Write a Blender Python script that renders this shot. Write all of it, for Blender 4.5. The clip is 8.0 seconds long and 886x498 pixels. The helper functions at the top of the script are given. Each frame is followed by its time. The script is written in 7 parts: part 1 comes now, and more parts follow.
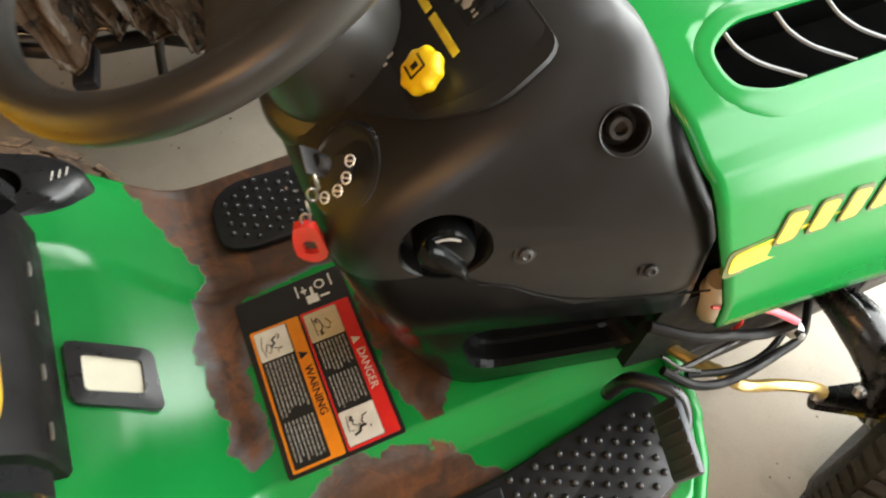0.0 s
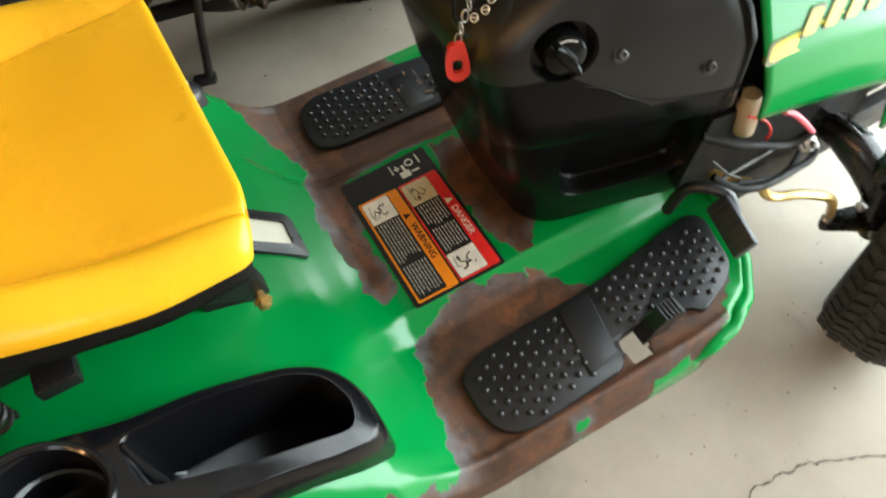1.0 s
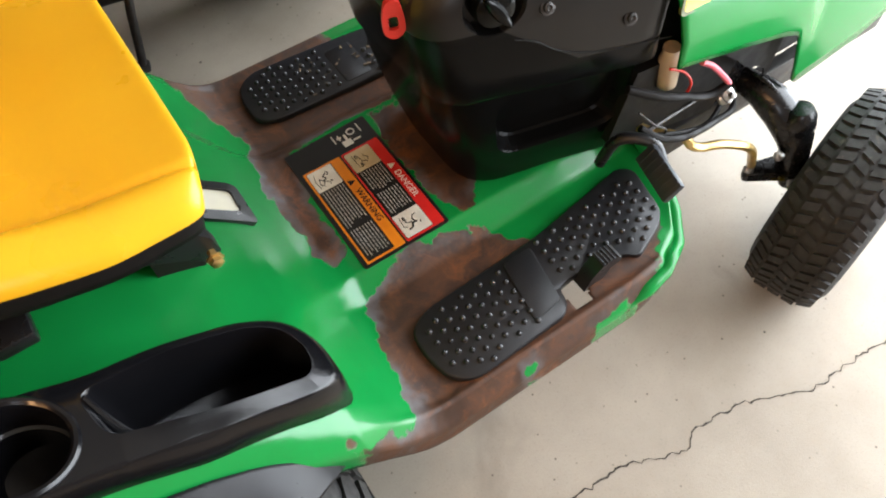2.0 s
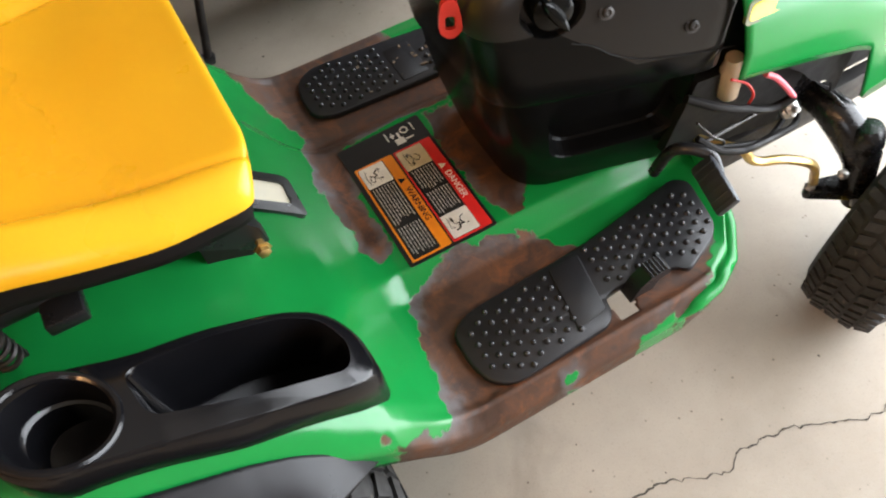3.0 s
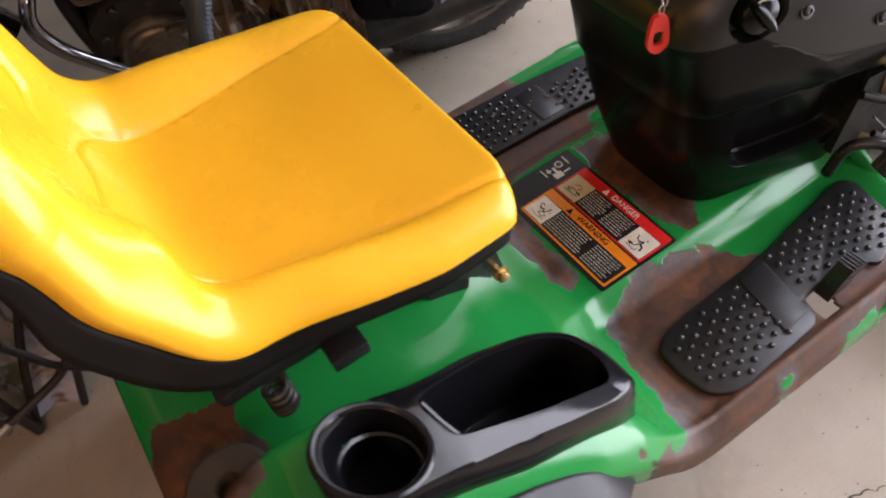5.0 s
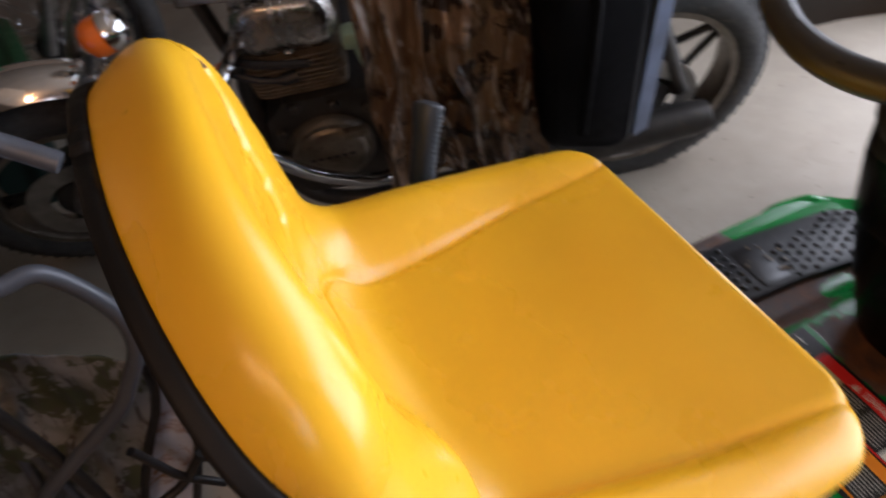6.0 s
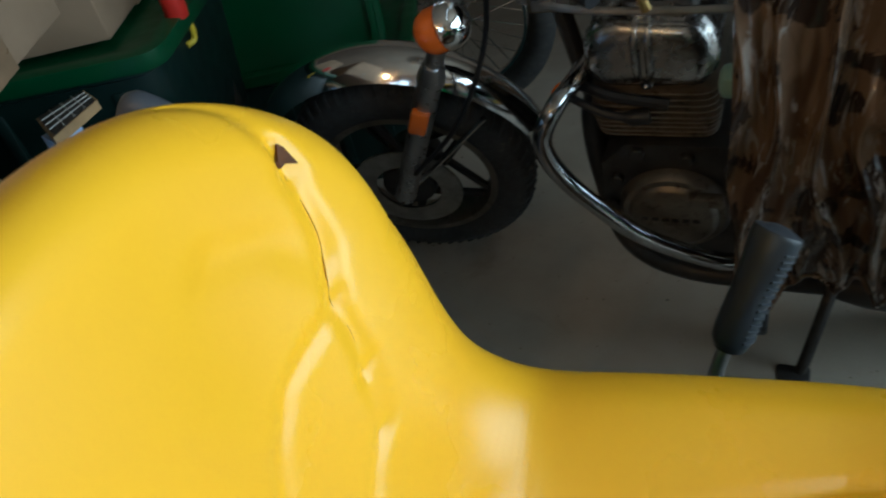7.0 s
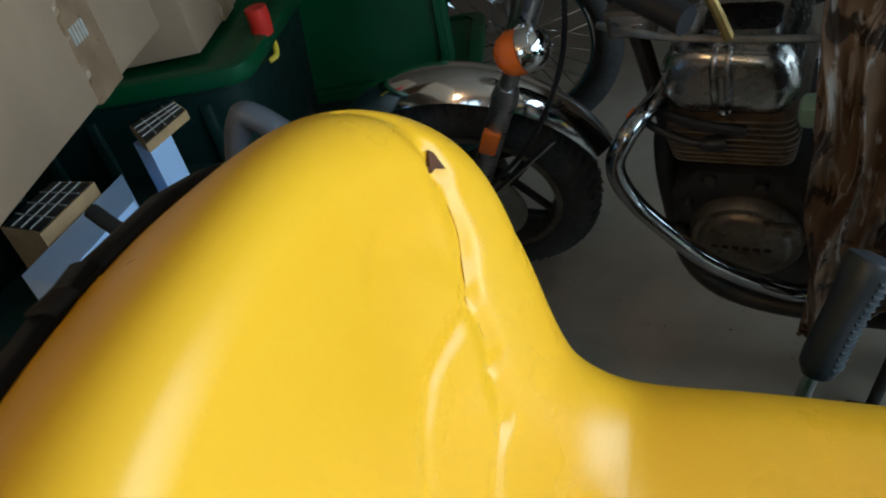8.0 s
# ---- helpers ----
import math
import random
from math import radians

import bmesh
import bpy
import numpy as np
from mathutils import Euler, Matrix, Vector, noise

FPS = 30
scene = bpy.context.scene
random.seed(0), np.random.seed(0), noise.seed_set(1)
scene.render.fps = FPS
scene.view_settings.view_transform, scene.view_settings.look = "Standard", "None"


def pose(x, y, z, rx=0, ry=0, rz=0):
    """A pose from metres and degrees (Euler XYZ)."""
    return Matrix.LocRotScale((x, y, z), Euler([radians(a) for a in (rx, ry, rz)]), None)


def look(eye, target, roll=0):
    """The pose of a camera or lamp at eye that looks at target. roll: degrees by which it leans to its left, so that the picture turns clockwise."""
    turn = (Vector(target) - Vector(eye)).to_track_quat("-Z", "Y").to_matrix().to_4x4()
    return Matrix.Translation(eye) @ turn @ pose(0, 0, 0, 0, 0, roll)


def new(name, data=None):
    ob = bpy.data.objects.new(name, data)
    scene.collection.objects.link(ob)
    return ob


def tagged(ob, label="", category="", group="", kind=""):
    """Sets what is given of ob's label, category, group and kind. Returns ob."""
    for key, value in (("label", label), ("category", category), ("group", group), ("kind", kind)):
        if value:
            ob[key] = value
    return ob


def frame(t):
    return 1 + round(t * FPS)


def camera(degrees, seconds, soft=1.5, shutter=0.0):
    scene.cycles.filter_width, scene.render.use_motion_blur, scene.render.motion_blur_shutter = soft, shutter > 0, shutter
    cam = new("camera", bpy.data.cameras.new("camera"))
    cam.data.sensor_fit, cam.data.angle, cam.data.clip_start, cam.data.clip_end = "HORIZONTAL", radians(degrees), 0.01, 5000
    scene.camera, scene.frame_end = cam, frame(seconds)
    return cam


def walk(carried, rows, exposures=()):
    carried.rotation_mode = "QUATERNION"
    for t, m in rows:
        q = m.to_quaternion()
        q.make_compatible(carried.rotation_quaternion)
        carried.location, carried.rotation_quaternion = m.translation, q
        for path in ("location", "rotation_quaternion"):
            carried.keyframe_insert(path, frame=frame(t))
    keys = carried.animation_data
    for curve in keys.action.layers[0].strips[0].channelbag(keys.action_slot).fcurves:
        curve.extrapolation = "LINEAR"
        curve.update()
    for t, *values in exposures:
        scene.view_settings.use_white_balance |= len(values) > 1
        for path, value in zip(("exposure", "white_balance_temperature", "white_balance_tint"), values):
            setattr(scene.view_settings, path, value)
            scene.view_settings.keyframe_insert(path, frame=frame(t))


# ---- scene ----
cam = camera(61.1, 8.0, soft=2.0, shutter=0.3)

PATH = [
    (0, (0.106, -0.399, 1.284), (0.439, 0.618, -0.405), -5.7),
    (0.5, (0.004, -0.506, 1.339), (0.309, 0.566, -0.321), -5.4),
    (1, (-0.155, -0.568, 1.344), (0.266, 0.42, -0.344), -7.4),
    (1.5, (-0.191, -0.61, 1.347), (0.359, 0.288, -0.353), -3.4),
    (3, (-0.183, -0.626, 1.342), (0.246, 0.357, -0.347), -6.9),
    (3.5, (-0.217, -0.609, 1.344), (0.108, 0.43, -0.334), -8.6),
    (4, (-0.229, -0.601, 1.348), (0.054, 0.453, -0.328), -8.3),
    (4.2, (-0.238, -0.607, 1.346), (0.029, 0.474, -0.315), -8.9),
    (5.3, (-0.516, -0.491, 1.335), (0.084, 0.644, -0.198), -12.2),
    (5.5, (-0.552, -0.442, 1.323), (0.088, 0.715, -0.177), -10.7),
    (5.8, (-0.55, -0.357, 1.327), (0.0, 0.955, -0.079), -9.9),
    (5.9, (-0.544, -0.343, 1.324), (-0.025, 0.999, -0.065), -9.2),
    (6, (-0.527, -0.311, 1.319), (-0.08, 1.064, -0.062), -9.6),
    (6.2, (-0.47, -0.265, 1.309), (-0.367, 1.235, -0.01), -11.6),
    (6.3, (-0.44, -0.213, 1.293), (-0.449, 1.307, -0.007), -12.4),
    (6.5, (-0.4, -0.149, 1.276), (-0.59, 1.41, 0.038), -12.1),
    (6.6, (-0.385, -0.125, 1.272), (-0.633, 1.431, 0.041), -12.2),
    (7, (-0.382, -0.035, 1.209), (-0.852, 1.469, -0.023), -15.1),
    (7.2, (-0.4, -0.012, 1.191), (-0.976, 1.47, -0.022), -16.7),
    (7.5, (-0.408, -0.012, 1.198), (-1.042, 1.452, -0.009), -15.9),
    (8, (-0.416, -0.062, 1.223), (-0.999, 1.458, 0.06), -14.8),
]
EXPOSURES = [(0.0, 0.58, 6900, 8), (0.5, 0.49, 6450, -2), (1.5, 0.42, 6350, 7), (4.2, 0.38, 6500, 15), (5.3, 0.11, 6300, 23), (6.0, -0.24, 6050, 19), (6.6, -0.52, 5750, 4), (7.4, -0.66, 5050, -12), (8.0, -0.56, 5250, -6)]
import functools

walk(cam, [(t, look(eye, target, roll)) for t, eye, target, roll in PATH], EXPOSURES)

# ---- world and light ----
world = bpy.data.worlds.new("sky")
scene.world = world
world.use_nodes = True
wn = world.node_tree
sky = wn.nodes.new("ShaderNodeTexSky")
sky.sky_type, sky.sun_disc = "NISHITA", False
sky.sun_elevation, sky.sun_rotation = radians(51), radians(-60)
wn.links.new(sky.outputs[0], wn.nodes["Background"].inputs[0])
wn.nodes["Background"].inputs[1].default_value = 0.12
sun = new("sun", bpy.data.lights.new("sun", "SUN"))
sun.data.energy, sun.data.angle, sun.data.color = 2.6, radians(0.6), (1.0, 0.95, 0.88)
sun.matrix_world = look((-3.5, 2.0, 5.0), (0, 0, 0))

DOOR_X, BACK_X, LEFT_Y, RIGHT_Y, CEIL = 1.65, -3.2, 3.1, -2.6, 2.55
DOOR_Y0, DOOR_Y1, DOOR_H = -2.1, 1.15, 2.2
door_glow = new("daylight_in_door", bpy.data.lights.new("daylight_in_door", "AREA"))
door_glow.data.shape, door_glow.data.size, door_glow.data.size_y = "RECTANGLE", DOOR_Y1 - DOOR_Y0, DOOR_H
door_glow.data.energy, door_glow.data.color = 168, (0.93, 0.97, 1.0)
door_glow.matrix_world = look((DOOR_X + 0.02, (DOOR_Y0 + DOOR_Y1) / 2, DOOR_H / 2), (-1, (DOOR_Y0 + DOOR_Y1) / 2, 0.9))
WIN_X0, WIN_X1, WIN_Z0, WIN_Z1 = -1.4, -0.7, 1.15, 2.1
window_glow = new("daylight_in_window", bpy.data.lights.new("daylight_in_window", "AREA"))
window_glow.data.shape, window_glow.data.size, window_glow.data.size_y = "RECTANGLE", WIN_X1 - WIN_X0, WIN_Z1 - WIN_Z0
window_glow.data.energy, window_glow.data.color = 7, (0.86, 0.93, 1.0)
window_glow.matrix_world = look(((WIN_X0 + WIN_X1) / 2, RIGHT_Y - 0.02, 1.62), ((WIN_X0 + WIN_X1) / 2, 1.0, 0.7))
BULBS = ((-2.05, -1.55, 2.30), (-1.45, -1.95, 2.30))
for at in BULBS:
    bulb_lamp = new("bulb_light", bpy.data.lights.new("bulb_light", "POINT"))
    bulb_lamp.data.energy, bulb_lamp.data.color, bulb_lamp.data.shadow_soft_size = 29, (1.0, 0.55, 0.24), 0.06
    bulb_lamp.location = at


# ---- materials ----
def node_material(name):
    m = bpy.data.materials.new(name)
    m.use_nodes = True
    nt = m.node_tree
    b = nt.nodes["Principled BSDF"]
    return m, nt, b


def coords(nt, space="Object"):
    return nt.nodes.new("ShaderNodeTexCoord").outputs[space]


def noise_tex(nt, vec, scale, detail=4.0, rough=0.55, distort=0.0):
    n = nt.nodes.new("ShaderNodeTexNoise")
    n.inputs["Scale"].default_value, n.inputs["Detail"].default_value = scale, detail
    n.inputs["Roughness"].default_value, n.inputs["Distortion"].default_value = rough, distort
    nt.links.new(vec, n.inputs["Vector"])
    return n.outputs["Fac"]


def ramp(nt, fac, stops):
    r = nt.nodes.new("ShaderNodeValToRGB")
    e = r.color_ramp.elements
    while len(e) < len(stops):
        e.new(0.5)
    for i, (p, c) in enumerate(stops):
        e[i].position = p
        e[i].color = (*c, 1) if len(c) == 3 else c
    nt.links.new(fac, r.inputs[0])
    return r.outputs[0]


def mix_col(nt, fac, a, b, blend="MIX"):
    n = nt.nodes.new("ShaderNodeMix")
    n.data_type, n.blend_type = "RGBA", blend
    for sock, v in ((n.inputs[0], fac), (n.inputs[6], a), (n.inputs[7], b)):
        if isinstance(v, bpy.types.NodeSocket):
            nt.links.new(v, sock)
        else:
            sock.default_value = v if isinstance(v, float) else (*v, 1)
    return n.outputs[2]


def math_node(nt, op, a, b=0.5, clamp=False):
    n = nt.nodes.new("ShaderNodeMath")
    n.operation, n.use_clamp = op, clamp
    for sock, v in zip(n.inputs, (a, b)):
        if isinstance(v, bpy.types.NodeSocket):
            nt.links.new(v, sock)
        else:
            sock.default_value = v
    return n.outputs[0]


def bump(nt, b, height, strength=0.2, distance=0.002):
    n = nt.nodes.new("ShaderNodeBump")
    n.inputs["Strength"].default_value, n.inputs["Distance"].default_value = strength, distance
    nt.links.new(height, n.inputs["Height"])
    nt.links.new(n.outputs[0], b.inputs["Normal"])


def surface(name, base, rough=0.5, metal=0.0, vary=0.15, scale=6.0, fine=180.0, relief=0.1, dirt=None, dirt_at=0.62, coat=0.0, depth=0.001, dirt_scale=None):
    """A painted, moulded or cast surface: base colour with soft blotches, fine grain and, where dirt is given, stains."""
    m, nt, b = node_material(name)
    v = coords(nt)
    big = noise_tex(nt, v, scale, 5.0)
    lo = tuple(c * (1 - vary) for c in base)
    hi = tuple(min(1, c * (1 + vary)) for c in base)
    col = ramp(nt, big, [(0.3, lo), (0.7, hi)])
    small = noise_tex(nt, v, fine, 3.0, 0.6)
    if dirt:
        spots = noise_tex(nt, v, dirt_scale or scale * 2.7, 7.0, 0.68, 0.4)
        mask = ramp(nt, spots, [(dirt_at, (0, 0, 0)), (min(dirt_at + 0.14, 1.0), (1, 1, 1))])
        col = mix_col(nt, mask, col, dirt)
    nt.links.new(col, b.inputs["Base Color"])
    r = ramp(nt, noise_tex(nt, v, scale * 4.3, 4.0), [(0.25, (rough * 0.78,) * 3), (0.75, (min(1, rough * 1.22),) * 3)])
    nt.links.new(r, b.inputs["Roughness"])
    b.inputs["Metallic"].default_value = metal
    b.inputs["Coat Weight"].default_value = coat
    b.inputs["Coat Roughness"].default_value = 0.08
    if relief:
        bump(nt, b, small, relief, depth)
    return m


GREEN = (0.007, 0.228, 0.043)
M = {}
M["green"] = surface("green_enamel", GREEN, 0.19, vary=0.08, scale=3, relief=0.03, fine=60)
M["green"].node_tree.nodes["Principled BSDF"].inputs["IOR"].default_value = 1.4
M["black_satin"] = surface("black_moulded_plastic", (0.011, 0.011, 0.012), 0.30, vary=0.2, scale=9, fine=900, relief=0.25, depth=0.0004)
M["black_gloss"] = surface("black_gloss_plastic", (0.004, 0.0045, 0.0045), 0.17, vary=0.2, scale=9, fine=500, relief=0.03, depth=0.0004)
M["black_gloss"].node_tree.nodes["Principled BSDF"].inputs["IOR"].default_value = 1.3
M["pedestal"] = surface("black_pedestal_plastic", (0.004, 0.004, 0.004), 0.2, vary=0.2, scale=9, fine=500, relief=0.03, depth=0.0004)
M["pedestal"].node_tree.nodes["Principled BSDF"].inputs["IOR"].default_value = 1.17
M["pan"] = surface("black_brown_pan_plastic", (0.0065, 0.0055, 0.005), 0.58, vary=0.2, scale=9, fine=700, relief=0.3, depth=0.0004)
M["pan"].node_tree.nodes["Principled BSDF"].inputs["IOR"].default_value = 1.3
M["dusty_rim"] = surface("dusty_cream_rim", (0.55, 0.44, 0.30), 0.6, vary=0.15, scale=12, relief=0.1)


def two_tone_dash():
    """Charcoal upper panel, glossy black below the moulded seam."""
    m, nt, b = node_material("two_tone_dash_plastic")
    v = coords(nt)
    sep = nt.nodes.new("ShaderNodeSeparateXYZ")
    nt.links.new(v, sep.inputs[0])
    rise = math_node(nt, "MULTIPLY", math_node(nt, "SUBTRACT", 0.305, sep.outputs[0]), 0.72)
    rise = math_node(nt, "MINIMUM", math_node(nt, "MAXIMUM", rise, 0.0), 0.072)
    low = math_node(nt, "SUBTRACT", math_node(nt, "ADD", rise, 0.694), sep.outputs[2])
    mask = math_node(nt, "MULTIPLY", low, 400.0, True)
    big = noise_tex(nt, v, 7.0, 5.0)
    char = ramp(nt, big, [(0.3, (0.0090, 0.0083, 0.0082)), (0.7, (0.0138, 0.0128, 0.0125))])
    rub = ramp(nt, noise_tex(nt, v, 16.0, 7.0, 0.68, 0.4), [(0.66, (0, 0, 0)), (0.80, (0.6, 0.6, 0.6))])
    char = mix_col(nt, rub, char, (0.045, 0.038, 0.03))
    nt.links.new(mix_col(nt, mask, char, (0.004, 0.004, 0.004)), b.inputs["Base Color"])
    rough = ramp(nt, noise_tex(nt, v, 30.0, 4.0), [(0.25, (0.28,) * 3), (0.75, (0.42,) * 3)])
    nt.links.new(mix_col(nt, mask, rough, (0.2, 0.2, 0.2)), b.inputs["Roughness"])
    nt.links.new(math_node(nt, "SUBTRACT", 1.42, math_node(nt, "MULTIPLY", mask, 0.22)), b.inputs["IOR"])
    bump(nt, b, noise_tex(nt, v, 1100.0, 3.0, 0.6), 0.2, 0.0003)
    return m


M["dash"] = two_tone_dash()
M["tray_black"] = surface("black_gloss_moulding", (0.005, 0.005, 0.006), 0.15, vary=0.2, scale=9, fine=900, relief=0.15, depth=0.0004)
M["tray_black"].node_tree.nodes["Principled BSDF"].inputs["IOR"].default_value = 1.45
M["flare_grey"] = surface("satin_grey_plastic", (0.012, 0.012, 0.014), 0.32, vary=0.15, scale=10, fine=500, relief=0.2, depth=0.0004)
M["studs"] = surface("polished_rubber_studs", (0.030, 0.030, 0.033), 0.26, vary=0.3, scale=14, fine=300, relief=0.1)
M["wheel_rim"] = surface("worn_black_rim", (0.028, 0.026, 0.023), 0.33, vary=0.25, scale=12, fine=700, relief=0.2, depth=0.0004)
M["flare_grey"].node_tree.nodes["Principled BSDF"].inputs["IOR"].default_value = 1.35
M["axle_black"] = surface("black_axle_enamel", (0.006, 0.006, 0.007), 0.26, vary=0.2, scale=20, fine=400, relief=0.25, depth=0.0008, dirt=(0.035, 0.03, 0.025), dirt_at=0.66)
M["rubber"] = surface("black_rubber", (0.012, 0.012, 0.014), 0.46, vary=0.3, scale=14, fine=300, relief=0.2, dirt=(0.10, 0.085, 0.065), dirt_at=0.66)
M["tyre"] = surface("tyre_rubber", (0.028, 0.027, 0.026), 0.78, vary=0.3, scale=18, fine=240, relief=0.4, dirt=(0.13, 0.105, 0.075), dirt_at=0.6)
M["muddy_tyre"] = surface("tyre_with_dried_mud", (0.075, 0.042, 0.022), 0.9, vary=0.6, scale=22, fine=260, relief=0.8, depth=0.004, dirt=(0.2, 0.12, 0.06), dirt_at=0.5)
M["chrome"] = surface("chrome", (0.82, 0.83, 0.85), 0.1, 1.0, vary=0.08, scale=20, relief=0.02, dirt=(0.2, 0.13, 0.08), dirt_at=0.74)
M["steel"] = surface("dull_steel", (0.42, 0.41, 0.39), 0.4, 1.0, vary=0.25, scale=30, relief=0.2, dirt=(0.16, 0.1, 0.06), dirt_at=0.63)
M["dark_chrome"] = surface("tarnished_chrome", (0.42, 0.42, 0.43), 0.13, 1.0, vary=0.2, scale=20, relief=0.05, dirt=(0.12, 0.08, 0.05), dirt_at=0.62)
M["alloy"] = surface("cast_alloy", (0.20, 0.175, 0.145), 0.42, 0.85, vary=0.3, scale=16, relief=0.3, dirt=(0.08, 0.06, 0.045), dirt_at=0.55)
M["fork_alloy"] = surface("worn_fork_alloy", (0.46, 0.46, 0.47), 0.3, 0.95, vary=0.2, scale=20, relief=0.1, dirt=(0.14, 0.11, 0.08), dirt_at=0.64)
M["polished"] = surface("polished_alloy", (0.46, 0.44, 0.42), 0.26, 1.0, vary=0.2, scale=14, relief=0.08, dirt=(0.18, 0.14, 0.10), dirt_at=0.64)
M["dark_metal"] = surface("dark_oily_metal", (0.045, 0.042, 0.04), 0.45, 0.6, vary=0.4, scale=14, relief=0.4, dirt=(0.12, 0.08, 0.05), dirt_at=0.62)
M["fin_alloy"] = surface("dusty_fin_alloy", (0.26, 0.215, 0.165), 0.5, 0.6, vary=0.3, scale=16, relief=0.3, dirt=(0.10, 0.075, 0.05), dirt_at=0.55)
M["brass"] = surface("zinc_yellow_plating", (0.62, 0.43, 0.16), 0.35, 0.9, vary=0.2, scale=40, relief=0.1)
M["grey_paint"] = surface("grey_paint", (0.075, 0.082, 0.098), 0.42, 0.2, vary=0.15, scale=12, relief=0.15)
M["grey_grip"] = surface("grey_grip_rubber", (0.03, 0.035, 0.043), 0.42, vary=0.15, scale=30, relief=0.2)
M["amber"] = surface("amber_lens", (0.75, 0.16, 0.015), 0.16, vary=0.12, scale=20, relief=0.0, coat=0.6)
M["red"] = surface("red_plastic", (0.62, 0.03, 0.02), 0.35, vary=0.12, scale=30, relief=0.05)
M["yellow_knob"] = surface("yellow_plastic", (0.85, 0.56, 0.01), 0.38, vary=0.06, scale=20, relief=0.03)
M["decal_black"] = surface("black_vinyl_decal", (0.012, 0.011, 0.011), 0.4, vary=0.2, scale=14, relief=0.02, dirt=(0.06, 0.045, 0.03), dirt_at=0.66)
M["decal_orange"] = surface("orange_vinyl", (0.82, 0.25, 0.01), 0.4, vary=0.08, scale=30, relief=0.0)
M["decal_red"] = surface("red_vinyl", (0.74, 0.022, 0.018), 0.4, vary=0.08, scale=30, relief=0.0)
M["decal_white"] = surface("white_vinyl", (0.74, 0.71, 0.63), 0.45, vary=0.1, scale=40, relief=0.0, dirt=(0.45, 0.37, 0.26), dirt_at=0.66)
M["decal_grey"] = surface("printed_grey", (0.40, 0.385, 0.355), 0.5, vary=0.2, scale=90, relief=0.0)
M["decal_yellow"] = surface("yellow_vinyl", (0.86, 0.66, 0.05), 0.35, vary=0.06, scale=20, relief=0.0)
M["decal_olive"] = surface("dark_olive_outline", (0.10, 0.12, 0.03), 0.4, vary=0.1, scale=30, relief=0.0)
M["cream"] = surface("cream_plastic", (0.72, 0.68, 0.53), 0.4, vary=0.06, scale=20, relief=0.05, dirt=(0.5, 0.44, 0.3), dirt_at=0.68)
M["cardboard"] = surface("cardboard", (0.30, 0.205, 0.13), 0.85, vary=0.12, scale=5, fine=220, relief=0.25, dirt=(0.34, 0.22, 0.12), dirt_at=0.66)
M["tape"] = surface("brown_packing_tape", (0.235, 0.155, 0.092), 0.32, vary=0.22, scale=26, relief=0.1)
M["bin_green"] = surface("dark_green_polythene", (0.006, 0.07, 0.022), 0.42, vary=0.14, scale=6, fine=400, relief=0.1)
M["bin_teal"] = surface("dark_teal_polythene", (0.005, 0.020, 0.017), 0.45, vary=0.14, scale=6, fine=400, relief=0.1)
M["blue_white"] = surface("pale_blue_board", (0.48, 0.63, 0.92), 0.5, vary=0.08, scale=8, relief=0.05)
M["blue"] = surface("blue_plastic", (0.02, 0.04, 0.62), 0.4, vary=0.1, scale=8, relief=0.05)
M["wood"] = surface("raw_pine", (0.42, 0.27, 0.13), 0.6, vary=0.25, scale=12, fine=120, relief=0.2)
M["mint"] = surface("mint_plastic", (0.30, 0.46, 0.36), 0.5, vary=0.1, scale=30, relief=0.05)
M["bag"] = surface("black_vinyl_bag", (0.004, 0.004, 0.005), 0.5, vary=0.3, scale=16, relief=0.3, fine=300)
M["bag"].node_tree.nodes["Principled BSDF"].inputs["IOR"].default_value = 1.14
M["pink"] = surface("pink_wire_sleeve", (0.7, 0.12, 0.16), 0.45, vary=0.1, scale=30, relief=0.0)
M["rib"] = surface("pale_grey_rib", (0.24, 0.245, 0.26), 0.4, vary=0.1)
M["wall"] = surface("painted_wallboard", (0.18, 0.138, 0.104), 0.85, vary=0.12, scale=2.2, fine=90, relief=0.15, dirt=(0.16, 0.12, 0.09), dirt_at=0.68)
M["ceiling"] = surface("ceiling_board", (0.25, 0.205, 0.16), 0.9, vary=0.08, scale=2.0, fine=80, relief=0.1)


